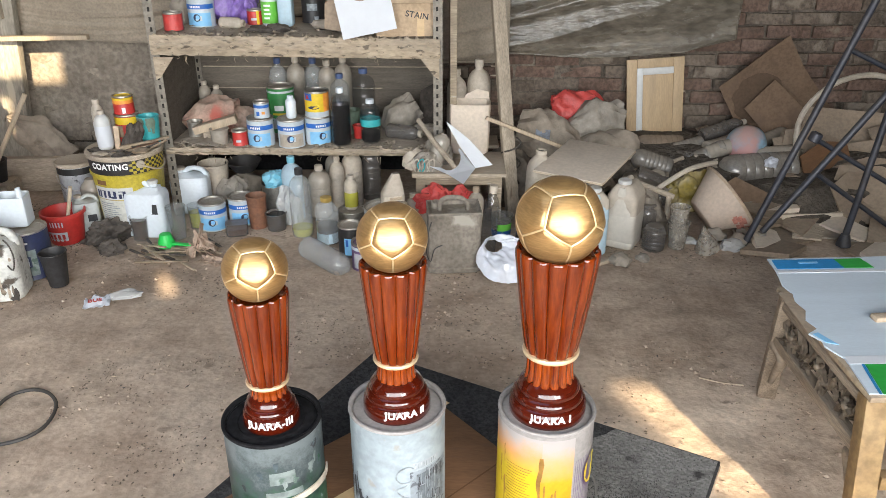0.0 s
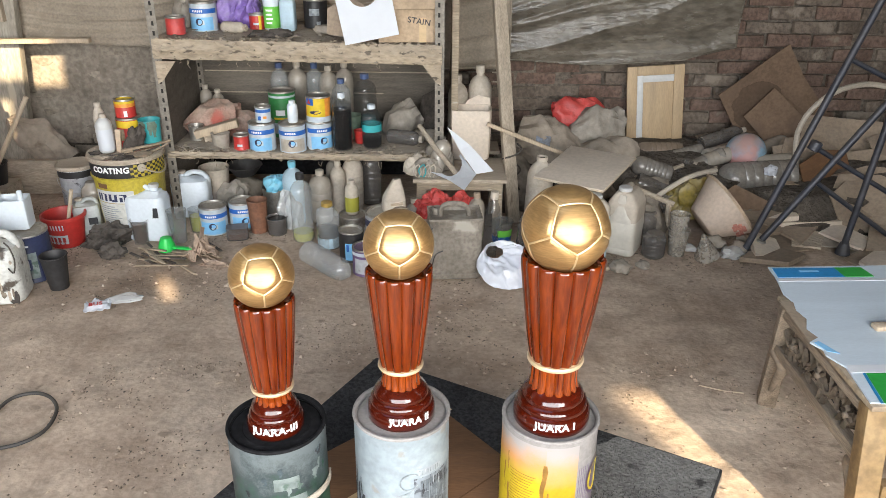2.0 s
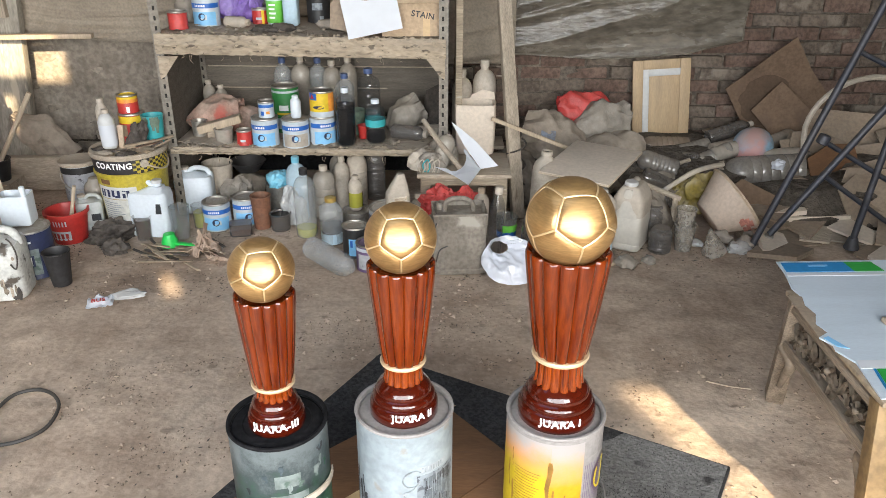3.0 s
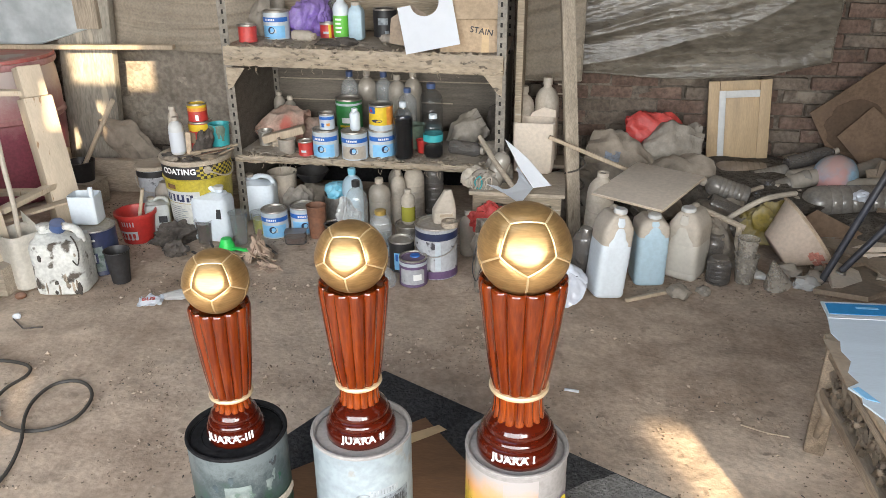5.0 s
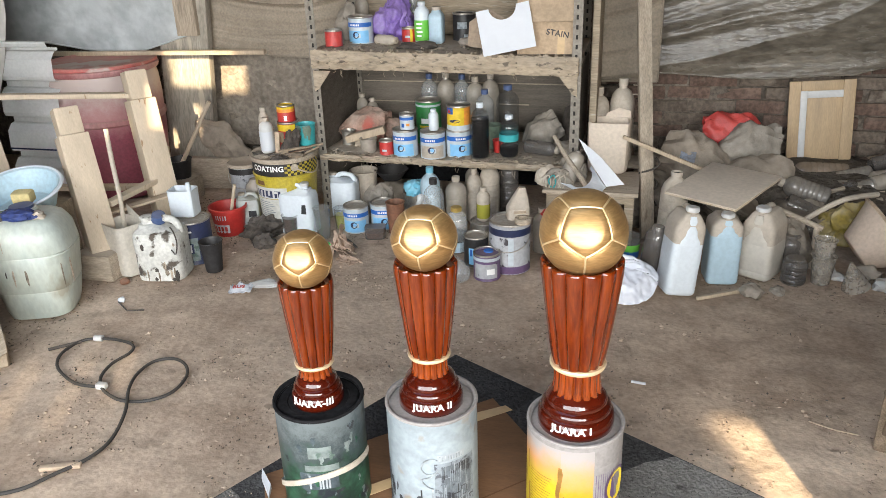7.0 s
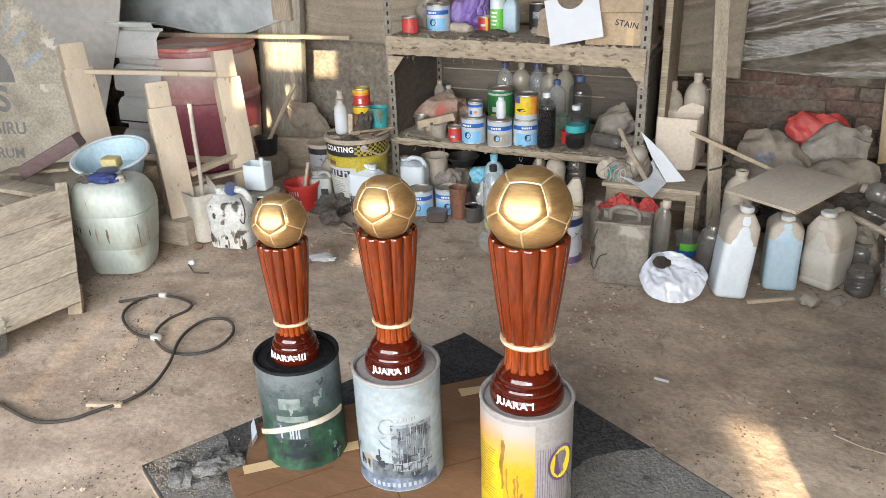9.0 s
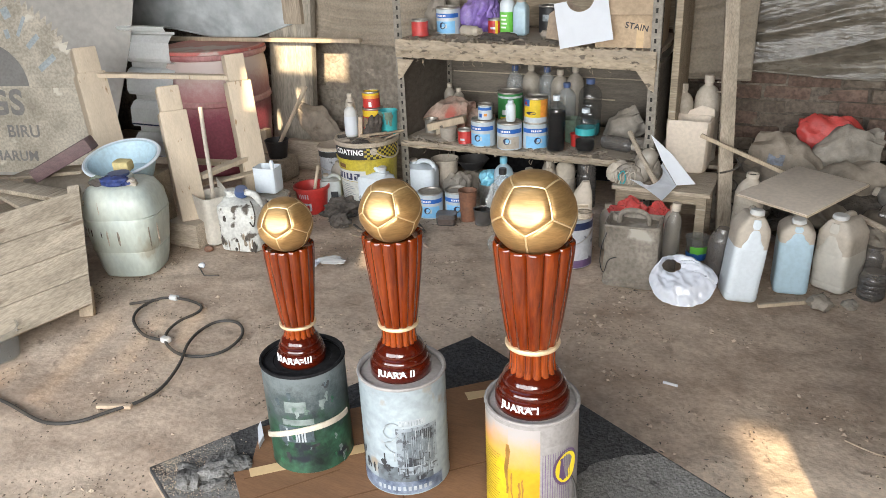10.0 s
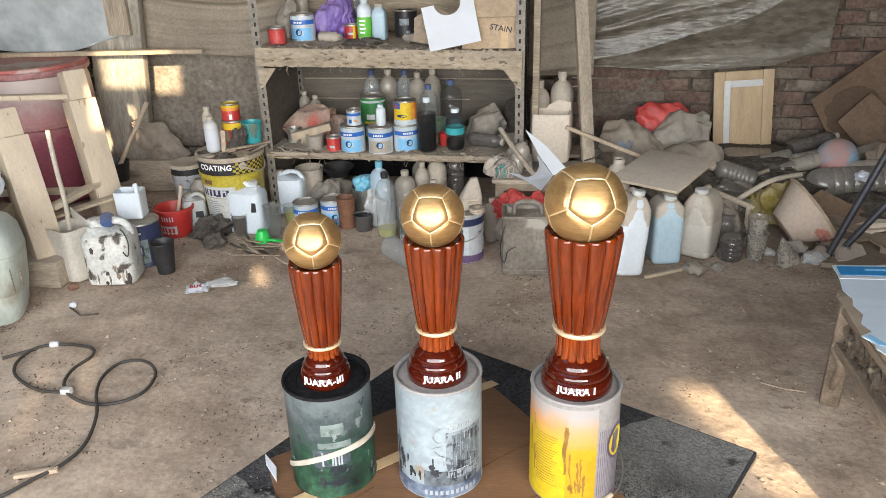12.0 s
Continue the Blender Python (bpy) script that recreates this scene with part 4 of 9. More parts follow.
single("yard_wall", wall_cells(gx, gz, 0.012, lambda x, z: not any(a < x < b and c < z < d for a, b, c, d in GAPS)), "wood_grey",
       "unseen screen added across the yard, its gaps cut to shape sun patches", "fence", (0, -4.2, 0), kind="structure", smooth=False)
# unseen roof with a hole left only for the added overhead lamp
roof_bm = wall_cells([-3.95, -2.3, 0.3, 3.35], [-3.05, -0.1, 1.1, 3.05], 0.08, lambda x, y: not (-2.3 < x < 0.3 and -0.1 < y < 1.1))
bmesh.ops.rotate(roof_bm, verts=roof_bm.verts[:], cent=(0, 0, 0), matrix=Matrix.Rotation(radians(-90), 3, "X"))
bmesh.ops.scale(roof_bm, verts=roof_bm.verts[:], vec=(1, -1, 1))
single("ceiling", roof_bm, "roof", "unseen dark underside of the workshop roof, opened for an added lamp", "ceiling", (0, 0, 3.04), kind="structure", smooth=False)


def brick_wall():
    """Bricks proud of the mortar, in the stretches of wall that stay bare."""
    rnd = random.Random(4)
    meshes = []
    for i in range(8):
        bm = box(0.226 - 0.012 * (i % 3), 0.03, 0.058 - 0.003 * (i % 2), (0, 0, 0), bevel=0.009)
        for v in bm.verts:
            v.co += noise.noise_vector(v.co * 22 + Vector((i * 5, 0, 0))) * 0.009
        me = bpy.data.meshes.new("brick")
        bm.to_mesh(me)
        bm.free()
        for f in me.polygons:
            f.use_smooth = True
        me.set_sharp_from_angle(angle=radians(30))
        me.materials.append(M["brick"] if i < 3 else M["brick_brown"] if i < 5 else M["brick_grey"])
        meshes.append(me)
    for x0, x1, z1, grey in ((0.0, 2.75, 1.06, 0.0), (-2.35, -1.1, 0.76, 1.0)):
        row, z = 0, 0.0
        while z < z1:
            x = x0 + (0.115 if row % 2 else 0)
            while x < x1:
                me = meshes[rnd.randrange(5, 8) if rnd.random() < grey else rnd.randrange(0, 5)]
                ob = new("brick", me)
                ob.parent = wall_n
                ob.matrix_basis = pose(x + 0.3 + rnd.uniform(-0.006, 0.006), (-0.079 if x > 1.0 else -0.069) + rnd.uniform(-0.006, 0.006), z + rnd.uniform(-0.004, 0.004), rnd.uniform(-3, 3), rnd.uniform(-1.6, 1.6), rnd.uniform(-2, 2))
                x += 0.232
            z += 0.0665
            row += 1


def hanging(name, label, x0, x1, z0, z1, y, material, folds, amp, n=(90, 60), hem=None, thick=0.003, fine=0.35, fan=None):
    def place(u, v):
        x, z = x0 + (x1 - x0) * u, z0 + (z1 - z0) * v
        if hem:
            z += hem(u) * (1 - v)
        a, b = folds
        t, w = x * a + z * b, (x * b - z * a) * 0.05
        if fan:
            # folds that spread out from a low corner and curl upward
            cx, cz, k = fan
            t = k * (z - cz) / (0.9 + 0.8 * (x - cx) ** 2) + 0.5 * noise.noise(Vector((x * 2, z * 2, 3)))
            w = x * 0.5
            d = 0.8 * noise.noise(Vector((t * 0.25, w * 0.5, 7)))
            for f, q in ((0.45, 0.9), (0.9, 0.45), (2.1, 0.12)):
                c = 1 - abs(noise.noise(Vector((t * f, w * (0.6 + f * 0.5), f * 9)))) * 2.2
                d -= q * max(0.0, c) ** 1.4
            return Vector((x, y + amp * d, z))
        t += 1.6 * noise.noise(Vector((x * 1.7, z * 1.7, 3)))
        d = 0.7 * noise.noise(Vector((t * 0.22, w, 7)))
        for f, k in ((0.16, 1.0), (0.45, fine), (1.0, fine * 0.45), (2.3, fine * 0.16)):
            d += k * (0.5 - abs(noise.noise(Vector((t * f, w * (1 + f) + x * 0.8, f * 9)))) * 1.6)
        return Vector((x, y + amp * d, z))
    t = thing(name, label, "sheet", (0, 0, 0))
    part("sheet", sheet(1, 1, *n, place, thick), material, t)
    part("hem", tube([place(i / 60, 0.0) for i in range(61)], thick * 1.6, 6), material, t)
    part("side_hem", tube([place(1.0, i / 30) for i in range(31)], thick * 1.6, 6), material, t)
    return t


def smeared_plaster(x0, x1, z0, z1, bare):
    """A thin broken skim of dirty plaster that leaves brick faces showing."""
    def place(u, v):
        x, z = x0 + (x1 - x0) * u, z0 + (z1 - z0) * v
        p = Vector((x, z, 2))
        d = 0.55 * noise.noise(p * 2.1) + 0.35 * noise.noise(p * 6) + 0.18 * noise.noise(p * 17) - bare
        return Vector((x, WY - 0.012 - 0.018 * d, z))
    bm = sheet(1, 1, int((x1 - x0) / 0.016), int((z1 - z0) / 0.016), place, 0.006)
    return single("wall_plaster", bm, "smear", "dirty grey plaster smeared over old bricks", "wall", (0, 0, 0), kind="structure")


smeared_plaster(-2.30, -1.0, 0.16, 0.80, 0.0)
tarp = hanging("tarpaulin", "dusty grey plastic tarpaulin hung in folds on the brick wall", 0.10, 1.56, 0.60, 1.35, 2.79, "tarp", (7, -20), 0.036, (260, 170), fan=(0.0, 0.56, 11),
        hem=lambda u: 0.012 * math.sin(u * 9) + (0.07 * max(0, u - 0.82) / 0.18))
hanging("wall_cloth", "tan dust-covered cloth stretched over the wall boards", -2.35, -1.02, 0.66, 1.3, 2.74, "cloth_tan", (2, 15), 0.020, (90, 140), fan=(-1.5, 0.45, 24),
        hem=lambda u: 0.05 * (1 - u), fine=0.8)
hanging("wall_cloth", "tan dust-covered cloth hanging beside the rack", 0.10, 0.42, 0.58, 1.3, 2.70, "cloth_tan", (2, 15), 0.018, fan=(0.0, 0.4, 20), n=(40, 120), fine=0.8)
hanging("plastic_sheeting", "pale bluish plastic sheeting hung over the back wall", -3.4, -1.98, 0.735, 1.4, 2.62, "sheeting", (6, 13), 0.022, (160, 100),
        hem=lambda u: 0.03 * math.sin(u * 7) + 0.22 * max(0, u - 0.72))

# ---- the three trophies on paint cans ----
# square board on a low stool
stand = thing("work_stand", "square black gritty board on a low wooden stool", "table", (0.07, -0.028, 0, 0, 0, -29.5))
part("board", box(0.87, 0.88, 0.016, (0, 0, 0.254), bevel=0.003), "grit", stand, "black board coated with grey grit")
film = [(-0.43, -0.435), (0.43, -0.435), (0.43, 0.435), (0.21, 0.435), (0.15, 0.33), (0.17, 0.22), (0.14, 0.10), (0.08, 0.04), (-0.02, -0.08), (-0.12, -0.17), (-0.22, -0.18), (-0.33, -0.27), (-0.43, -0.26)]
ring = []
for (xa, ya), (xb, yb) in zip(film, film[1:] + film[:1]):
    for k in range(6):
        q = Vector((xa + (xb - xa) * k / 6, ya + (yb - ya) * k / 6, 3))
        edge_on = abs(q.x) > 0.425 or abs(q.y) > 0.43
        ring.append((q.x, q.y) if edge_on else (q.x + 0.03 * noise.noise(q * 14), q.y + 0.03 * noise.noise(q * 14 + Vector((5, 5, 5)))))
part("dust_film", slab(ring, 0.0012), "grit_dust", stand, "film of loose grey grit", m=pose(0, 0, 0.2701), smooth=False)
part("board_edge", box(0.874, 0.884, 0.006, (0, 0, 0.250), bevel=0.001), "scrap_tan", stand)
for sx in (-1, 1):
    for sy in (-1, 1):
        part("leg", beam((sx * 0.24, sy * 0.24, 0), (sx * 0.22, sy * 0.22, 0.23), 0.05, 0.05), "wood_grey", stand)
part("seat", box(0.56, 0.56, 0.025, (0, 0, 0.227)), "wood_grey", stand)


def grit_grains(seed, places, material, label):
    rnd = random.Random(seed)
    bm = bmesh.new()
    for cx, cy, s, n in places:
        for i in range(n):
            x, y = rnd.gauss(cx, s), rnd.gauss(cy, s * 0.7)
            q = Matrix.Rotation(radians(29.5), 2) @ Vector((x - 0.07, y + 0.028))
            if abs(q.x) > 0.43 or abs(q.y) > 0.435:
                continue
            r = rnd.uniform(0.0010, 0.0026)
            vs = [bm.verts.new((x + r * dx, y + r * dy, 0.2695 + r * dz)) for dx, dy, dz in ((1, 0, 0), (-0.5, 0.85, 0), (-0.5, -0.85, 0), (0, 0, 1.3))]
            for a, b, c in ((0, 1, 3), (1, 2, 3), (2, 0, 3)):
                bm.faces.new((vs[a], vs[b], vs[c]))
    single("grit", bm, material, label, "grit", (0, 0, 0.001), kind="stuff", smooth=False)


grit_grains(8, ((0.43, 0.0, 0.06, 2600), (0.48, -0.10, 0.06, 1600), (0.52, 0.05, 0.14, 1100), (-0.36, -0.14, 0.05, 1300)), "grit_grain", "loose dark grit scattered on the black board")
grit_grains(9, ((0.40, -0.17, 0.055, 2600), (0.46, -0.22, 0.07, 1500), (-0.44, -0.19, 0.07, 2200)), "sand_grain", "pale sandy dust scattered on the black board")
for i, (x, y, s) in enumerate(((-0.345, -0.12, 0.020), (-0.37, -0.16, 0.028), (-0.40, -0.13, 0.016), (-0.41, -0.20, 0.024), (-0.44, -0.17, 0.014), (-0.355, -0.19, 0.018), (-0.385, -0.10, 0.013))):
    single("grit_clod", lump(s * 1.5, s, s * 0.5, 0.6, 3.2, 500 + i, 4, 0.5), "grit_dust", "crumbling clod of grey grit on the black board", "clod", (x, y, 0.2695, 0, 0, i * 47), group="clods on the board")
carton = thing("flattened_carton", "flattened brown cardboard carton with tape under the cans", "cardboard", (0, 0, 0.271))
part("panel", slab([(-0.38, 0.007), (-0.255, -0.236), (-0.03, -0.44), (0.40, -0.07), (0.045, 0.38)][::1], 0.004), "cardboard", carton, smooth=False)
part("upper_panel", slab([(-0.335, -0.15), (-0.03, -0.43), (0.37, -0.08), (0.13, 0.23), (-0.16, -0.02)], 0.004), "cardboard", carton, m=pose(0, 0, 0.0045), smooth=False)
part("flap", slab([(-0.385, 0.012), (-0.375, -0.012), (-0.335, -0.062), (-0.345, -0.03)], 0.012), "paper", carton, "white torn paper edge", m=pose(0, 0, 0.004), smooth=False)
part("tape", slab([(-0.31, -0.13), (-0.29, -0.15), (-0.02, 0.09), (-0.04, 0.11)], 0.0006), "tape", carton, m=pose(0, 0, 0.0088), smooth=False)
part("tape", slab([(0.00, 0.30), (0.02, 0.275), (0.10, 0.34), (0.08, 0.355)], 0.0006), "tape", carton, m=pose(0, 0, 0.0045), smooth=False)
for i, (xa, ya, xb, yb) in enumerate(((-0.20, -0.245, 0.20, 0.13), (-0.11, -0.335, 0.29, 0.03), (-0.30, -0.16, -0.02, 0.105), (-0.245, -0.20, -0.13, -0.06), (0.02, -0.37, -0.13, -0.20), (0.17, -0.24, 0.02, -0.07))):
    # pressed fold lines
    dx, dy = xb - xa, yb - ya
    ln = math.hypot(dx, dy)
    part("crease", box(ln, 0.003, 0.0006, bevel=0), "crease_dark", carton, m=pose((xa + xb) / 2, (ya + yb) / 2, 0.0086, 0, 0, math.degrees(math.atan2(dy, dx))), smooth=False)
CZ = 0.280


def work_can(x, y, label, body, top, h, r=0.0855):
    t = thing("paint_can", label, "can", (x, y, CZ), group="cans under the trophies")
    part("body", lathe([(0, 0.004), (r - 0.004, 0.004), (r - 0.001, 0), (r + 0.001, 0.002), (r, 0.007), (r, h * 0.5), (r, h - 0.006)], 64), body, t)
    part("rim", lathe([(r, h - 0.007), (r + 0.0022, h - 0.004), (r + 0.0015, h), (r - 0.002, h + 0.0005), (r - 0.005, h - 0.002), (r - 0.006, h - 0.008)], 64), top, t)
    part("lid", lathe([(r - 0.006, h - 0.009), (r - 0.012, h - 0.006), (r * 0.7, h - 0.006), (r * 0.68, h - 0.008), (0, h - 0.008)], 48), top, t)
    return t


def streaks(t, r, mt, items, name="stain"):
    """Runs of paint down a can: (angle, z top, length, half width)."""
    for a, z, ln, w in items:
        bm = bmesh.new()
        rows = []
        for j in range(9):
            q = j / 8
            ww = w * (0.45 + 0.55 * math.sin(math.pi * min(1, q * 1.15 + 0.12))) * (1 + 0.5 * noise.noise(Vector((a, q * 5, 1))))
            c = radians(a) + 0.05 * noise.noise(Vector((a * 0.1, q * 3, 5)))
            rows.append([bm.verts.new(((r + 0.0012) * math.cos(c + d * ww / r), (r + 0.0012) * math.sin(c + d * ww / r), z - ln * q)) for d in (-1, -0.4, 0.4, 1)])
        for u, v in zip(rows, rows[1:]):
            for k in range(3):
                bm.faces.new((u[k], u[k + 1], v[k + 1], v[k]))
        part(name, bm, mt, t)


def prints(t, r, items):
    for mt, z0, z1, a0, a1 in items:
        part("print", shell(r, z0, z1, a0, a1, thick=0.0011), mt, t)


A1, A2, A3 = (0.268, 0.001), (0.0, 0.0), (-0.221, -0.018)
RC = 0.0855
c1 = work_can(*A1, "yellow and white paint can, oversprayed white at its top", "overspray", "overspray", 0.241)
part("label", shell(RC, 0.004, 0.228, -235, -62, 48, rows=8), "lemon_fade", c1, "yellow label under white overspray at its top")
part("label", shell(RC, 0.004, 0.222, -101, -62, 14, thick=0.0009, rows=8), "amber_fade", c1, "amber part of the label")
part("label", shell(RC, 0.004, 0.19, -62, -2, 24), "overspray", c1, "white panel with fine grey lines")
for i in range(19):
    prints(c1, RC, [("drip_brown", 0.046 + i * 0.0062, 0.0474 + i * 0.0062, -148 + (i % 3), -112 - (i * 7) % 9)])
for i in range(13):
    prints(c1, RC, [("violet_tin", 0.006, 0.175, -59 + i * 3.2, -58.2 + i * 3.2)])
streaks(c1, RC, "drip_brown", [(-103, 0.190, 0.110, 0.0045), (-150, 0.12, 0.06, 0.003), (-158, 0.16, 0.06, 0.002), (-152, 0.19, 0.04, 0.0018), (-95, 0.130, 0.085, 0.0018), (-93, 0.058, 0.022, 0.0045), (-86, 0.112, 0.055, 0.0022), (-82, 0.120, 0.060, 0.0017), (-78, 0.080, 0.05, 0.0028), (-83, 0.062, 0.022, 0.0048), (-88, 0.07, 0.03, 0.0018)])
oval = bmesh.new()
bmesh.ops.create_circle(oval, cap_ends=True, segments=28, radius=0.026)
for v in oval.verts:
    v.co = Vector((v.co.x * 1.0, v.co.y * 1.25, 0))
part("emblem", wrap(oval, RC + 0.0022, -26, 0.135), "lemon", c1)
oval = bmesh.new()
bmesh.ops.create_circle(oval, cap_ends=True, segments=28, radius=0.031)
for v in oval.verts:
    v.co = Vector((v.co.x * 1.0, v.co.y * 1.25, 0))
part("emblem_edge", wrap(oval, RC + 0.0016, -26, 0.135), "violet_tin", c1)
wire = [(-16, 0.105, 1.01), (-17, 0.090, 1.12), (-20, 0.060, 1.20), (-24, 0.030, 1.19), (-30, 0.014, 1.12), (-36, 0.012, 1.08)]
part("handle", tube([(RC * k * math.cos(radians(a)), RC * k * math.sin(radians(a)), z) for a, z, k in wire], 0.0022, 8, smooth_n=4), "rubber", c1, "dark wire handle hanging down")
part("grip", tube([(RC * 1.07 * math.cos(radians(a)), RC * 1.07 * math.sin(radians(a)), 0.012) for a in range(-82, -30, 6)], 0.0052, 10, smooth_n=2), "wood_pale", c1, "pale plastic grip on the wire")

c2 = work_can(*A2, "white paint can with black runs and worn dark print", "can_stained", "overspray", 0.249)
prints(c2, RC, [("print_fine", 0.050, 0.160, -74, -18), ("print_worn", 0.070, 0.152, -66, -22), ("print_worn", 0.034, 0.070, -104, -26), ("print_white", 0.164, 0.178, -70, -34), ("print_blue", 0.004, 0.034, -190, -10)])
rl = random.Random(6)
for i in range(46):
    # broken lines and blocks of a worn drawing
    a0, z0 = rl.uniform(-96, -26), rl.uniform(0.036, 0.15)
    if a0 < -68 and z0 > 0.085:
        continue
    wd, hg = (rl.uniform(4, 16), rl.uniform(0.0008, 0.002)) if i % 2 else (rl.uniform(0.7, 2.2), rl.uniform(0.008, 0.028))
    part("print", shell(RC, z0, min(0.156, z0 + hg), a0, min(-20, a0 + wd), 4, thick=0.0014), "print_black" if i % 3 else "print_grey", c2)
for i in range(9):
    part("print", shell(RC, 0.166, 0.176, -68 + 3.6 * i, -66.2 + 3.6 * i, 2, thick=0.0015), "print_grey", c2)
streaks(c2, RC, "print_black", [(-158, 0.150, 0.060, 0.0022), (-152, 0.120, 0.070, 0.0040), (-146, 0.135, 0.060, 0.0018), (-141, 0.100, 0.045, 0.0050), (-135, 0.085, 0.030, 0.0035), (-129, 0.095, 0.020, 0.0026), (-124, 0.070, 0.025, 0.0048),
                                (-164, 0.110, 0.050, 0.0045), (-118, 0.062, 0.014, 0.0034), (-110, 0.066, 0.022, 0.0028), (-150, 0.060, 0.030, 0.0075), (-170, 0.170, 0.050, 0.0020), (-92, 0.085, 0.020, 0.0060), (-86, 0.074, 0.016, 0.0040)])
part("wire_ear", tube([(RC * 1.02 * math.cos(radians(a)), RC * 1.02 * math.sin(radians(a)), z) for a, z in ((-70, 0.168), (-77, 0.172), (-86, 0.166), (-90, 0.150), (-84, 0.138), (-74, 0.140), (-70, 0.150), (-78, 0.132), (-90, 0.124), (-84, 0.110), (-76, 0.104))], 0.0014, 6, smooth_n=3), "print_grey", c2)
for i in range(11):
    prints(c2, RC, [("print_white", 0.012, 0.022, -104 + i * 7, -100 + i * 7)])

c3 = work_can(*A3, "worn green and grey paint can with a black top", "can_green", "black_matt", 0.236)
part("label", shell(RC, 0.150, 0.176, -86, -56, 14), "label_faded", c3, "faded grey label")
part("label", shell(RC, 0.120, 0.134, -92, -48, 14), "label_faded", c3)
part("label", shell(RC, 0.078, 0.116, -100, -50, 14, thick=0.0004), "label_dark", c3, "dark printed block with worn letters")
for a, w, lean in ((-88, 2.6, 0), (-75, 2.4, 0), (-71.5, 2.2, 3), (-67, 2.2, -3), (-63.5, 2.4, 0)):
    part("print", shell(RC, 0.080, 0.112, a, a + w, 4, thick=0.0014), "print_white", c3)
rl = random.Random(15)
for i in range(26):
    # scuffs where the paint has flaked down to grey metal and green primer
    a0, z0 = rl.uniform(-178, -2), rl.uniform(0.004, 0.20)
    streaks(c3, RC - 0.0006, ("label_faded", "flake_green", "label_dark", "print_black", "label_faded")[i % 5], [(a0, z0 + 0.012, rl.uniform(0.006, 0.026), rl.uniform(0.002, 0.009))], "flake")
def strap(u, v):
    a = -168 + 176 * u
    r = RC + 0.004 + 0.0015 * math.sin(u * 9)
    return Vector((r * math.cos(radians(a)), r * math.sin(radians(a)), 0.026 + 0.082 * u + 0.030 * math.sin(math.pi * u) + 0.0125 * v))


band = sheet(1, 1, 40, 3, strap, 0.003)
part("handle", band, "plastic_dusty", c3, "grey plastic carrying handle lying slanted across the can")


def dodeca(n, up):
    """Face normals and corners of a dodecahedron with one face along n and an edge of it towards up."""
    n = n.normalized()
    x = (up - n * up.dot(n)).normalized()
    fr = Matrix((x, n.cross(x), n)).transposed()
    ico = [Vector((0, 0, 1)), Vector((0, 0, -1))]
    lat = math.atan(0.5)
    for k in range(5):
        ico.append(Vector((math.cos(lat) * math.cos(radians(72 * k)), math.cos(lat) * math.sin(radians(72 * k)), math.sin(lat))))
        ico.append(Vector((math.cos(lat) * math.cos(radians(72 * k + 36)), math.cos(lat) * math.sin(radians(72 * k + 36)), -math.sin(lat))))
    near = lambda a, b: a is not b and a.dot(b) > 0.4
    edges = []
    for i, a in enumerate(ico):
        for b in ico[i + 1:]:
            if near(a, b):
                c = [q for q in ico if near(q, a) and near(q, b)]
                edges.append([fr @ (a + b + q).normalized() for q in c[:2]])
    return [fr @ a for a in ico], edges


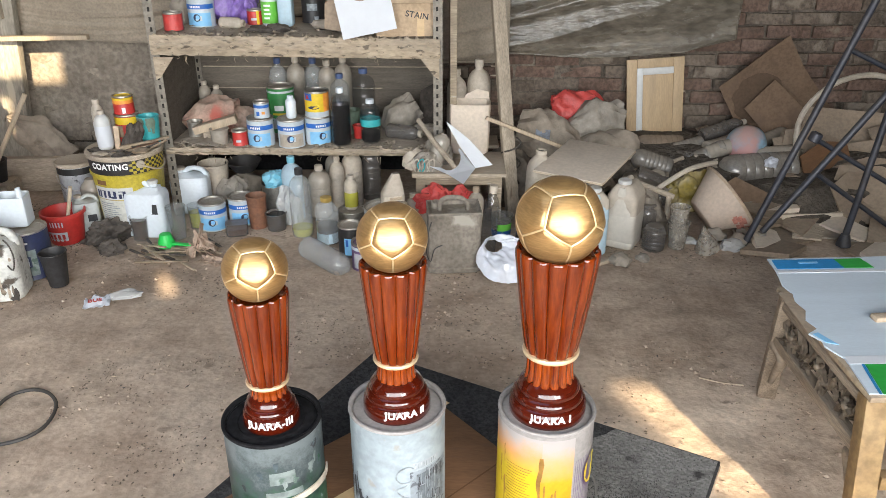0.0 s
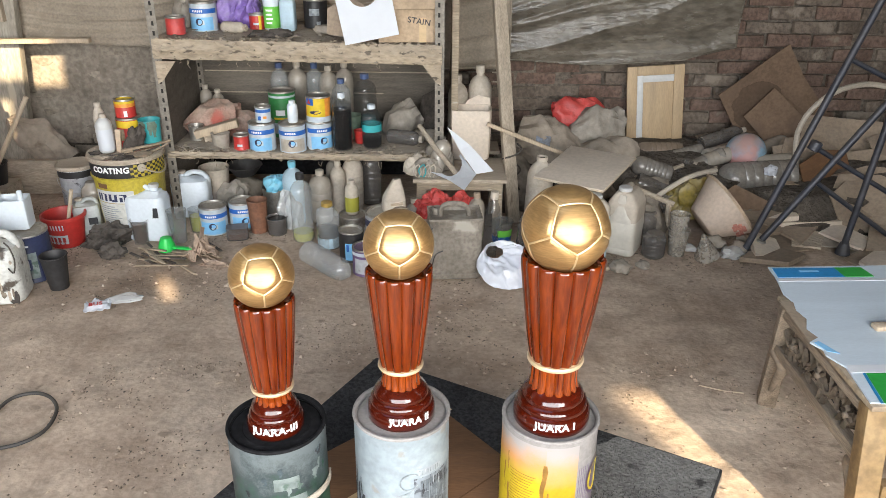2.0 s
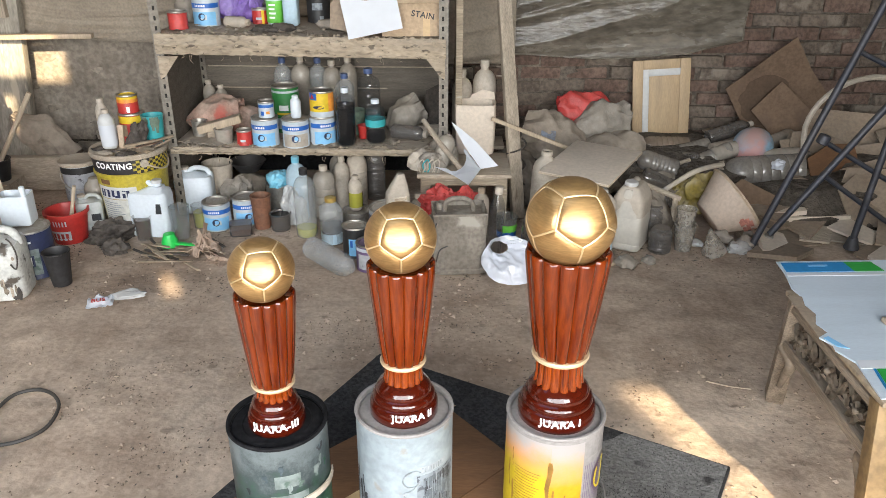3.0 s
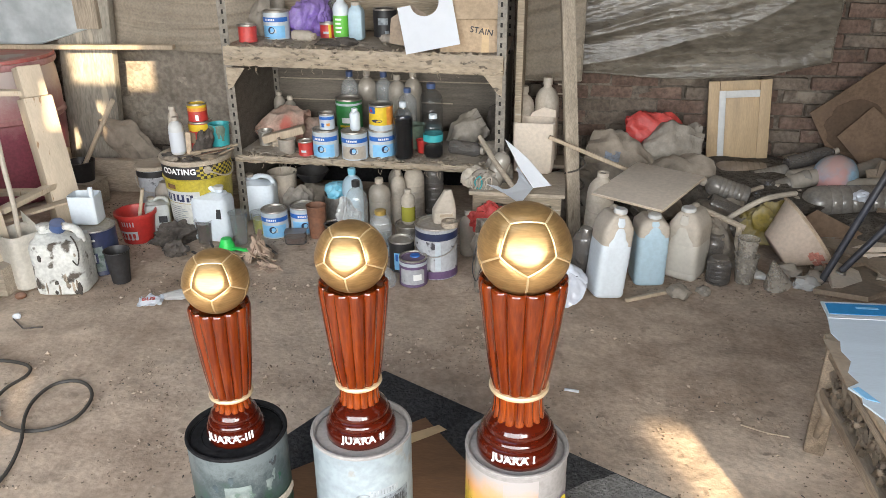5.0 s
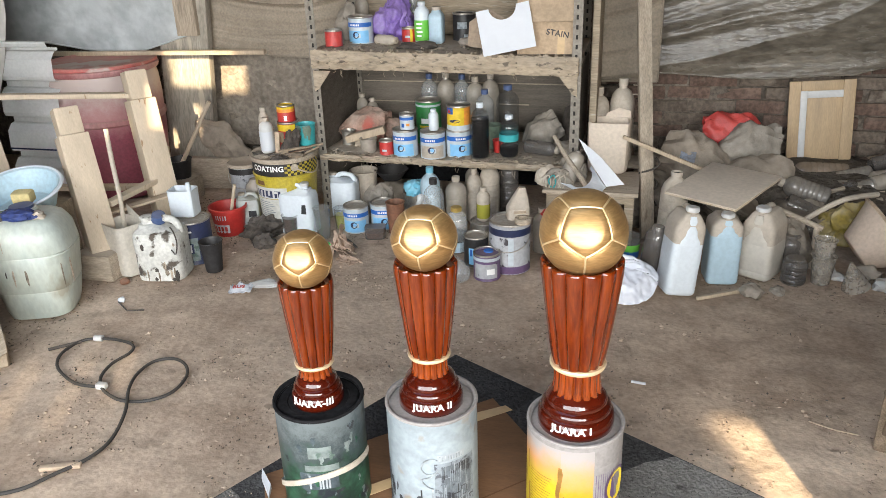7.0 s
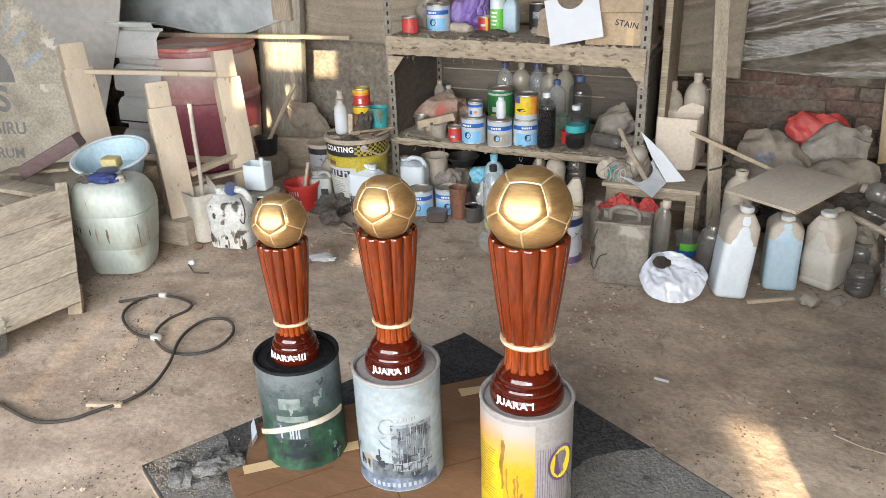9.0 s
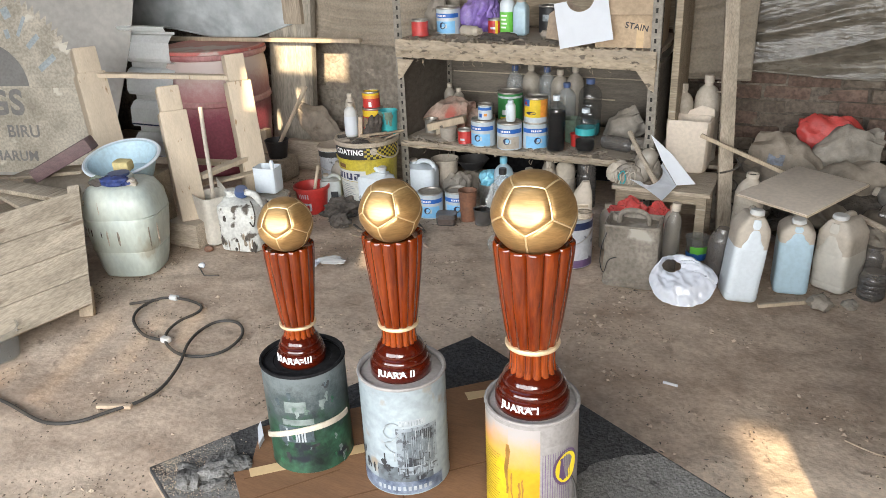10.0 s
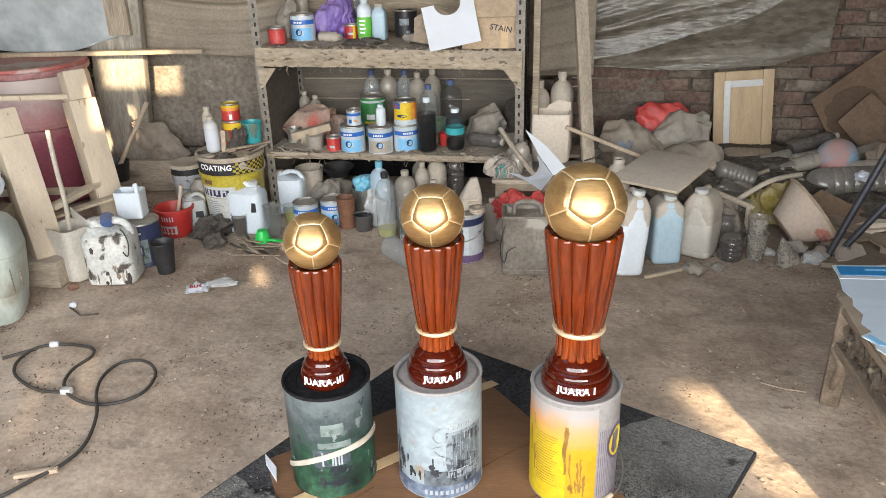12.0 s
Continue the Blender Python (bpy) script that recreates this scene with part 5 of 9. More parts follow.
def trophy(at, z0, base_z, ball_z, ball_r, cup_z, cup_r, ring_z, ring_r, stem_r, base_r, text, face, n_dir, label, size):
    t = thing("trophy", label, "trophy", (*at, z0), group="football trophies")
    H = lambda z: z - z0
    n, ns = 13, 15
    zs, zb = H(ring_z), H(ring_z) - 0.012
    stem0 = H(base_z)
    # turned base in three swelling tiers
    b = base_r
    s0 = stem0
    prof = [(0, 0), (b * 0.97, 0), (b, s0 * 0.06), (b * 1.005, s0 * 0.22), (b * 0.985, s0 * 0.40), (b * 0.93, s0 * 0.46), (b * 0.90, s0 * 0.48), (b * 0.915, s0 * 0.53), (b * 0.90, s0 * 0.63),
            (b * 0.84, s0 * 0.70), (b * 0.80, s0 * 0.72), (b * 0.81, s0 * 0.77), (b * 0.79, s0 * 0.86), (b * 0.73, s0 * 0.95), (b * 0.66, s0 * 1.02), (b * 0.60, s0 * 1.08), (0, s0 * 1.08)]
    part("base", lathe(prof, 72), "varnish_dark", t, "turned base of glossy red-brown wood")
    lobe = lambda d: (lambda a, i: 1 - d * (1 - abs(math.sin(ns * a / 2)) ** 0.5))
    st = [(stem_r * 0.95, s0 * 0.985), (stem_r * 1.06, s0 * 1.0), (stem_r * 1.08, s0 * 1.04), (stem_r * 1.02, s0 * 1.2), (stem_r, (s0 + zb) / 2), (stem_r * 1.0, zb), (ring_r * 0.9, zs)]
    part("stem", lathe(st, ns * 10, ripple=lobe(0.10)), "varnish_stem", t)
    top = H(cup_z)
    rows = []
    r0 = ring_r * 0.90
    for i in range(15):
        q = i / 14
        r = r0 + (cup_r - r0) * (q ** 0.78)
        rows.append((r, zs + (top - 0.012 - zs) * q))
    rows += [(cup_r * 1.0, top - 0.004), (cup_r * 0.992, top - 0.001), (cup_r * 0.97, top + 0.0005), (cup_r * 0.93, top + 0.0005), (cup_r * 0.84, top - 0.006), (0, top - 0.012)]
    nr = len(rows)
    part("cup", lathe(rows, n * 14, ripple=lambda a, i: (1 - (0.105 if i < nr - 3 else 0.04) * (1 - abs(math.sin(n * a / 2)) ** 0.58)) * (1 + 0.006 * math.sin(3 * a + 1))), "varnish", t, "fluted cup of glossy orange-brown wood")
    k = ball_r / 0.07
    part("ring", lathe([(ring_r * 0.86, zs - 0.0042 * k), (ring_r * 0.985, zs - 0.0038 * k), (ring_r * 1.01, zs - 0.0012 * k), (ring_r * 1.01, zs + 0.0012 * k), (ring_r * 0.985, zs + 0.0038 * k), (ring_r * 0.86, zs + 0.0042 * k)], 64), "ring", t, "pale gold ring")
    faces, edges = dodeca(n_dir, Vector((0, 0, 1)))
    bm = bmesh.new()
    bmesh.ops.create_icosphere(bm, subdivisions=6, radius=1)
    fa = np.array([tuple(f) for f in faces])
    for v in bm.verts:
        d = np.sort(fa @ np.array(v.co))
        s = d[-1] - d[-2]
        flat = 0.975 / max(0.80, d[-1])
        v.co = v.co * ball_r * (0.64 + 0.36 * min(1.06, flat) - 0.026 * math.exp(-((s / 0.06) ** 2)) + 0.008)
    bz = H(ball_z)
    ball = part("ball", bm, "gold", t, "gold football with raised pentagon seams", m=pose(0, 0, bz))
    sm = bmesh.new()
    for a, c in edges:
        tube([(a.lerp(c, i / 8)).normalized() * ball_r * 0.997 for i in range(9)], 0.0020 * k, 8, bm=sm)
    part("seam", sm, "gold_seam", ball, "bright gold seam lines")
    txt = letters(text, size * 0.94, 0.0006, bold=size * 0.024)
    part("lettering", wrap(txt, base_r * 1.012, face, s0 * 0.34), "white_text", t, "white painted lettering")
    return t


EYE0 = Vector((0.073, -1.131, 1.36))


def toward(at, z, right=0.0, up=0.0):
    d = (EYE0 - Vector((*at, z))).normalized()
    r = Vector((0, 0, 1)).cross(d).normalized()
    return d + r * right + d.cross(r) * up


trophy(A1, CZ + 0.241 - 0.008, 0.581, 0.879, 0.0695, 0.832, 0.0695, 0.638, 0.0485, 0.041, 0.0680, "JUARA I", -92, toward(A1, 0.88, 0.28, 0.06), "tall brown wooden trophy with a gold football on top", 0.0215)
trophy(A2, CZ + 0.249 - 0.008, 0.583, 0.851, 0.0560, 0.808, 0.0565, 0.625, 0.0392, 0.033, 0.0597, "JUARA II", -72, toward(A2, 0.85), "middle-sized brown wooden trophy with a gold football", 0.0205)
trophy(A3, CZ + 0.236 - 0.008, 0.564, 0.803, 0.0515, 0.762, 0.0502, 0.592, 0.0368, 0.0298, 0.0493, "JUARA-III", -80, toward(A3, 0.80), "smallest brown wooden trophy with a gold football", 0.0215)

# ---- storage rack ----
rack = thing("storage_rack", "dusty storage rack of slotted steel posts and timber shelves", "shelf", (0, 0, 0))


def angle_post(x, y, sx, sy, h=1.5, w=0.038):
    bm = box(w, 0.003, h, (x + sx * w / 2, y, 0), bevel=0)
    box(0.003, w, h, (x, y + sy * w / 2, 0), bevel=0, bm=bm)
    p = part("post", bm, "steel_angle", rack, smooth=False)
    for i in range(int(h / 0.04)):
        for me, at in ((SLOT_F, (x + sx * w * 0.55, y, 0.02 + i * 0.04)), (SLOT_S, (x, y + sy * w * 0.55, 0.02 + i * 0.04))):
            o = new("slot", me)
            o.parent = p
            o.matrix_basis = Matrix.Translation(at)


def slot_mesh(a, b):
    me = bpy.data.meshes.new("slot")
    bm = box(a, b, 0.018, bevel=0)
    bm.to_mesh(me)
    bm.free()
    me.materials.append(M["hole"])
    return me


SLOT_F, SLOT_S = slot_mesh(0.009, 0.0045), slot_mesh(0.0045, 0.009)
RX0, RX1, RY0, RY1 = -1.125, 0.095, 2.145, 2.70
for x, sx in ((RX0, 1), (RX1, -1)):
    for y, sy in ((RY0, 1), (RY1, -1)):
        angle_post(x, y, sx, sy)


def shelf_board(z, thick, tilt=0.0, lip=0.0):
    bm = sheet(1, 1, 60, 10, lambda u, v: Vector((RX0 + 0.005 + (RX1 - RX0 - 0.01) * u, RY0 + 0.004 + (RY1 - RY0 - 0.01) * v, z + tilt * (u - 0.5) + 0.004 * noise.noise(Vector((u * 9, v * 5, z))))), thick)
    part("shelf", bm, "wood_dusty", rack, "shelf board thick with brown dust")
    if lip:
        bm = sheet(1, 1, 120, 12, lambda u, v: Vector((RX0 + 0.01 + (RX1 - RX0 - 0.02) * u, RY0 - 0.012 + 0.008 * noise.noise(Vector((u * 30, v * 3, 2))) - 0.01 * (1 - abs(2 * v - 1)), z + 0.004 + tilt * (u - 0.5) - lip * (1 - v) + 0.004 * noise.noise(Vector((u * 40, v, 5)))))  , 0.02)
        part("front_rail", bm, "wood_lip", rack, "mud-spattered timber front rail")


shelf_board(0.795, 0.02, -0.02, 0.082)
shelf_board(0.315, 0.02, -0.012, 0.030)
shelf_board(1.22, 0.02, 0, 0.07)
part("back_panel", box(RX1 - RX0, 0.012, 0.40, ((RX0 + RX1) / 2, RY1 + 0.02, 0.33), bevel=0), "planks_dark", rack, "dark boarded back", smooth=False)
for i, (z, x0, x1) in enumerate(((0.455, -1.08, -0.2), (0.56, -1.08, 0.06), (0.64, -0.95, 0.06))):
    part("back_batten", beam((x0, RY1 + 0.010, z), (x1, RY1 + 0.010, z - 0.006), 0.008, 0.006), "wood_dusty", rack)
part("back_panel", box(RX1 - RX0, 0.012, 0.44, ((RX0 + RX1) / 2, RY1 + 0.02, 0.80), bevel=0), "wood_grey", rack, smooth=False)
# added black sheet: the deep shade under the lowest shelf put into colour
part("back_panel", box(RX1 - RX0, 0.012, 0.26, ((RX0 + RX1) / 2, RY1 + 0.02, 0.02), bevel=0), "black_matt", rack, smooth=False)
for x, a, b in ((RX0 + 0.008, 0.0, 0.72), (RX1 - 0.008, 0.33, 0.72)):
    part("side_panel", box(0.008, RY1 - RY0 - 0.05, b - a, (x, (RY0 + RY1) / 2 + 0.02, a), bevel=0), "planks_dark", rack, smooth=False)
for x, s in ((RX0 + 0.012, 1), (RX1 - 0.012, -1)):
    g = slab([(0, 0.095), (0.085, 0.095), (0.02, 0.01), (0, 0)], 0.006)
    part("gusset", g, "wood_lip", rack, m=Matrix.Translation((x, RY0 - 0.004, 0.622)) @ Matrix.Diagonal((s, 1, 1, 1)) @ pose(0, 0, 0, 90, 0, 0), smooth=False)
single("rack_side_board", box(0.03, 0.32, 1.1, (0, 0, 0)), "wood_grey", "dusty upright board beside the storage rack", "board", (0.145, 2.42, 0.33))

def edge_crust():
    """Crumbs of dried mud and cobweb threads along the front edges of the shelves."""
    rnd = random.Random(12)
    bm = bmesh.new()
    for z, tilt, lip, n in ((0.795, -0.02, 0.08, 230), (0.315, -0.012, 0.03, 190)):
        for i in range(n):
            u = rnd.random()
            x = RX0 + 0.02 + (RX1 - RX0 - 0.04) * u
            top = z + 0.004 + tilt * (u - 0.5)
            edge = rnd.random() < 0.65
            y, zz = (RY0 - 0.018 + rnd.uniform(0, 0.05), top + 0.001) if edge else (RY0 - 0.026, top - lip * rnd.random())
            r = rnd.uniform(0.002, 0.007) * (1.6 if rnd.random() < 0.12 else 1)
            vs = [bm.verts.new((x + r * rnd.uniform(0.5, 1.6) * a, y + r * rnd.uniform(0.5, 1.2) * b, zz + r * 0.8 * c)) for a, b, c in ((1, 0, 0), (0, 1, 0), (-1, 0, 0), (0, -1, 0), (0, 0, 1), (0, 0, -1))]
            for p, q in ((0, 1), (1, 2), (2, 3), (3, 0)):
                bm.faces.new((vs[p], vs[q], vs[4]))
                bm.faces.new((vs[q], vs[p], vs[5]))
        for i in range(16):
            u = rnd.random()
            x, top = RX0 + 0.03 + (RX1 - RX0 - 0.06) * u, z - lip + tilt * (u - 0.5)
            ln = rnd.uniform(0.01, 0.035)
            tube([(x, RY0 - 0.02, top), (x + rnd.uniform(-0.006, 0.006), RY0 - 0.021, top - ln * 0.5), (x + rnd.uniform(-0.01, 0.01), RY0 - 0.02, top - ln)], 0.0011, 4, bm=bm)
    single("dried_mud", bm, "wood_lip", "dried mud crumbs and threads on the shelf edges", "dirt", (0, 0, 0), kind="stuff", smooth=False)


edge_crust()


def shelf_litter():
    """Crumpled scraps, dust clumps and flakes of dried paint strewn between the tins."""
    rnd = random.Random(19)
    bm = bmesh.new()
    for z, tilt, n in ((0.317, -0.012, 150), (0.798, -0.02, 90)):
        for i in range(n):
            u = rnd.random()
            x, y = RX0 + 0.04 + (RX1 - RX0 - 0.08) * u, RY0 + 0.01 + abs(rnd.gauss(0, 0.13))
            if y > RY1 - 0.05:
                continue
            s, a = rnd.uniform(0.005, 0.017), rnd.uniform(0, 6.3)
            zz = z + tilt * (u - 0.5) + 0.002
            ring = [(x + s * rnd.uniform(0.5, 1.5) * math.cos(a + k * 1.05), y + s * rnd.uniform(0.4, 1.1) * math.sin(a + k * 1.05), zz + s * rnd.uniform(0, 0.35)) for k in range(6)]
            top = bm.verts.new((x + rnd.uniform(-0.4, 0.4) * s, y, zz + s * rnd.uniform(0.4, 0.9)))
            vs = [bm.verts.new(p) for p in ring]
            for k in range(6):
                bm.faces.new((vs[k], vs[(k + 1) % 6], top))
    single("shelf_litter", bm, "scrap_dark", "crumbs, flakes and dust clumps strewn over the shelves", "litter", (0, 0, 0), kind="stuff", smooth=False)


shelf_litter()

# white cans with a blue band, some stacked
def colour_can(m, label, low="sky_blue"):
    t = paint_can("paint_tin", label, m, 0.058, 0.125, "white_tin", bands=((low, 0.006, 0.062, -150, -30), ("white_tin", 0.03, 0.05, -96, -70), ("blue", 0.078, 0.098, -170, -10)), group="white and blue paint tins")
    for a in (-120, -112, -104, -96, -88, -80):
        part("print", shell(0.058, 0.083, 0.092, a, a + 5, 4, thick=0.0016), "white_text", t)
    ell = bmesh.new()
    bmesh.ops.create_circle(ell, cap_ends=True, segments=20, radius=0.016)
    part("emblem", wrap(ell, 0.0596, -92, 0.042), "navy", t)
    ell = bmesh.new()
    bmesh.ops.create_circle(ell, cap_ends=True, segments=18, radius=0.009)
    part("emblem", wrap(ell, 0.0600, -88, 0.044), "sky_blue", t)
    return t


SZ, UZ = 0.319, 0.800
ca = colour_can(pose(-0.710, 2.205, SZ, 0, 0, -6), "white and blue paint tin with a dusty lid")
colour_can(pose(-0.573, 2.190, SZ, 0, 0, 8), "white paint tin with a worn blue band", "plastic_dusty")
for x, y, z, a, dz in ((-0.461, 2.235, SZ, 30, 0), (-0.970, 2.42, UZ, -4, 0), (-0.911, 2.01, 0.0, 10, 0), (-0.798, 2.07, 0.0, 24, 0)):
    copy_thing(ca, pose(x, y, z, 0, 0, a))
paint_can("small_tin", "small white and blue tin with orange print on another tin", pose(-0.697, 2.20, SZ + 0.126, 0, 0, 0), 0.034, 0.072, "white_tin", bands=(("blue", 0.045, 0.058, -170, -10), ("orange", 0.018, 0.03, -80, -55), ("blue", 0.012, 0.03, -120, -95)))
bottle("squeeze_bottle", "small white plastic bottle standing on a tin", pose(-0.565, 2.185, SZ + 0.126), 0.023, 0.098, "plastic_clean", "plastic_clean", 0, 0.42)
paint_can("green_tin", "dark green tin with yellow and white print", pose(-0.655, 2.43, SZ), 0.062, 0.213, "green", "tin_lid", bands=(("white_tin", 0.185, 0.195, -180, 0), ("white_text", 0.105, 0.13, -110, -70), ("yellow", 0.085, 0.095, -120, -60), ("white_tin", 0.02, 0.07, -120, -60)))
yt = paint_can("yellow_tin", "yellow, blue and orange tin stacked on a paint tin", pose(-0.458, 2.232, SZ + 0.126), 0.053, 0.112, "orange", "tin", bands=(("yellow", 0.004, 0.104, -150, -50), ("blue", 0.075, 0.104, -150, -105), ("white_tin", 0.0, 0.024, -170, -10)))
ell = bmesh.new()
bmesh.ops.create_circle(ell, cap_ends=True, segments=24, radius=0.03)
for v in ell.verts:
    v.co.y *= 0.62
part("emblem", wrap(ell, 0.0545, -98, 0.044), "lemon", yt)
ell = bmesh.new()
bmesh.ops.create_circle(ell, cap_ends=True, segments=24, radius=0.026)
for v in ell.verts:
    v.co.y *= 0.28
part("emblem", wrap(ell, 0.0550, -98, 0.044), "navy", yt)
tri3 = bmesh.new()
bmesh.ops.create_circle(tri3, cap_ends=True, segments=3, radius=0.013)
part("emblem", wrap(tri3, 0.0550, -128, 0.088), "red", yt)
paint_can("red_tin", "small red tin with worn white print", pose(-0.805, 2.20, SZ), 0.033, 0.068, "red", bands=(("white_tin", 0.018, 0.028, -110, -70),))
cup("glass_jar", "dusty clear jar with dried residue inside", pose(-0.900, 2.22, SZ), 0.036, 0.041, 0.068, "pet_dusty", ("sack", 0.5))
bottle("cola_bottle", "clear bottle half full of black liquid with white cap", pose(-0.352, 2.20, SZ), 0.043, 0.255, "pet_clean", "plastic_clean", 0, 0.30, ("cola", 0.72))
bottle("water_bottle", "clear water bottle with teal label and dark liquid", pose(-0.225, 2.235, SZ), 0.044, 0.195, "pet_clean", "plastic_clean", 3, 0.34, ("cola", 0.26), ("teal", 0.40, 0.56))
bottle("water_bottle", "large dusty clear bottle with blue cap on a shelf", pose(-0.275, 2.50, SZ), 0.055, 0.275, "pet_clean", "blue_cap", 4, 0.26, ("liq_teal", 0.24))
bottle("water_bottle", "dusty clear bottle with blue cap on a shelf", pose(-0.385, 2.48, SZ), 0.045, 0.255, "pet", "blue_cap", 4, 0.3, ("liq_teal", 0.2))
cup("green_pot", "dusty green plastic pot behind bottles on a shelf", pose(-0.33, 2.38, SZ), 0.04, 0.045, 0.11, "drip_green", ("black", 0.8))
cup("red_pot", "small red plastic pot on a shelf", pose(-0.285, 2.30, SZ), 0.022, 0.026, 0.06, "red")
for i, (x, h, mt, cp) in enumerate(((-0.698, 0.300, "pet", "blue_cap"), (-0.611, 0.306, "pet_dusty", "plastic_dusty"), (-0.528, 0.300, "pet", "blue_cap"), (-0.461, 0.288, "pet_dusty", "plastic_dusty"), (-0.383, 0.306, "pet_dusty", "plastic_dusty"))):
    bottle("bottle", ("clear plastic bottle with blue cap at the back of a shelf", "dust-coated plastic bottle at the back of a shelf")[mt == "pet_dusty"], pose(x, 2.62, SZ, 0, 0, i * 40), 0.044 + 0.002 * (i % 2), h, mt, cp, 3 + i % 2, 0.28, ("liq_teal", 0.3) if i == 2 else None, group="bottles at the back of the shelf")
for x, y, h in ((-1.050, 2.58, 0.20), (-0.985, 2.55, 0.185)):
    bottle("bottle", "small dust-coated bottle beside a pink bag on a shelf", pose(x, y, SZ), 0.03, h, "pet_dusty", "plastic_dusty", 2, 0.3, group="small dusty bottles")
single("plastic_bag", sack_mesh(0.25, 0.18, 0.20, 3), "pink_bag", "crumpled pink plastic bag covered with dust", "bag", (-0.985, 2.42, SZ))
single("plastic_bag", sack_mesh(0.16, 0.11, 0.13, 7), "pink_bag", "small crumpled pink plastic bag", "bag", (-0.845, 2.46, SZ))
single("wooden_block", beam((-1.02, 2.25, SZ + 0.05), (-0.83, 2.27, SZ + 0.10), 0.05, 0.035), "wood_raw", "sawn offcut of wood leaning on tins", "block", (0, 0, 0))
single("wooden_block", box(0.10, 0.08, 0.05), "wood_dusty", "dusty block of wood on a shelf", "block", (-0.95, 2.31, SZ, 0, 0, 20))
cup("tin_cup", "small grey tin at the end of a shelf", pose(-1.03, 2.30, SZ), 0.03, 0.033, 0.08, "tin", ("sack", 0.7))
single("film_bag", sack_mesh(0.19, 0.14, 0.17, 14), "sack_film", "crumpled clear plastic bag grey with dust", "bag", (-0.085, 2.50, SZ, 0, -28, 20))
bottle("bottle", "dusty brown bottle lying on its side", pose(-0.155, 2.30, SZ + 0.033, 90, 0, 70), 0.033, 0.17, "pet_grey", "plastic_dusty", 5, 0.4)
single("film_bag", lump(0.07, 0.06, 0.03, 0.4, 3, 12, 4, 0.3), "sack", "flat grey rag on a shelf", "rag", (0.03, 2.35, SZ))

single("brown_card", slab([(-0.06, 0), (0.05, 0), (0.07, 0.12), (0.02, 0.20), (-0.05, 0.16)], 0.005, 0.03, 3), "leather", "dark brown bent card leaning in the rack", "cardboard", (0.02, 2.50, SZ, 76, 0, -34), smooth=False)
single("floor_cloth", sheet(1, 1, 20, 14, lambda u, v: Vector((-0.11 + 0.22 * u, -0.10 + 0.20 * v, 0.006 + 0.012 * abs(noise.noise(Vector((u * 4, v * 4, 9)))) - 0.02 * max(0, 0.12 - v))), 0.003), "sack", "dusty flat cloth under a pink bag on the shelf", "cloth", (-0.99, 2.275, SZ + 0.003, 0, 0, -12))

# top shelf
paint_can("red_tin", "faded red tin on the upper shelf", pose(-1.050, 2.265, UZ + 0.008), 0.040, 0.075, "red_dusty", "tin_lid")
paint_can("red_tin", "small red tin with white print on the upper shelf", pose(-0.745, 2.47, UZ), 0.036, 0.066, "red", "tin_lid", bands=(("white_tin", 0.02, 0.03, -110, -70), ("yellow", 0.0, 0.06, -70, -50)))
gb = bottle("spray_jug", "white bottle with a bright green label", pose(-0.672, 2.44, UZ), 0.036, 0.185, "plastic_clean", "plastic_clean", 0, 0.4, wrapper=("green_label", 0.06, 0.56), square=False)
for i in range(4):
    part("print", shell(0.0375, 0.03 + i * 0.018, 0.038 + i * 0.018, -120, -80 + 6 * (i % 2), 6, thick=0.001), "white_text", gb)
bottle("bottle", "cloudy pale bottle on the upper shelf", pose(-0.596, 2.42, UZ), 0.034, 0.165, "plastic_bluish", "plastic_dusty", 0, 0.5, square=True)
paint_can("black_tin", "black tin with faint grey print on the upper shelf", pose(-0.490, 2.535, UZ), 0.054, 0.125, "black", "black", bands=(("print_grey", 0.055, 0.085, -115, -65), ("print_grey", 0.01, 0.03, -80, -60)))
single("plastic_bag", ridged(lump(0.085, 0.07, 0.115, 0.45, 2.2, 21, 5, 0.7), 0.008, 12, 7), "purple", "crumpled purple plastic bag on the upper shelf", "bag", (-0.855, 2.52, UZ, 0, 12, 20))
bottle("bottle", "brown dusty bottle lying on the upper shelf", pose(-0.875, 2.36, UZ + 0.024, 90, 0, 75), 0.024, 0.115, "plastic_dusty", "wood_dusty", 2, 0.5)
single("film_bag", lump(0.06, 0.05, 0.10, 0.35, 2.5, 23, 4, 0.4), "sack_film", "dusty clear bag behind tins", "bag", (-1.06, 2.50, UZ))
cup("measuring_cup", "clear measuring cup behind the purple bag", pose(-0.80, 2.62, UZ), 0.035, 0.042, 0.16)
bottle("bottle", "clear bottle at the back of the upper shelf", pose(-0.76, 2.62, UZ), 0.04, 0.24, "pet", "blue_cap", 3)
bottle("bottle", "dusty bottle at the back of the upper shelf", pose(-1.03, 2.62, UZ), 0.035, 0.21, "pet_dusty", "plastic_dusty", 3)
for i, (x, y) in enumerate(((-0.64, 2.24), (-0.60, 2.25), (-0.69, 2.26), (-0.32, 2.26), (-0.36, 2.30), (-0.42, 2.34))):
    single("rag", lump(0.035 + 0.01 * (i % 3), 0.028, 0.016 + 0.008 * (i % 2), 0.5, 3, 30 + i, 3, 0.4), "leather" if i < 3 else "sack", "small scrap of dark dusty rag on a shelf", "rag", (x, y, UZ), group="scraps on the upper shelf")

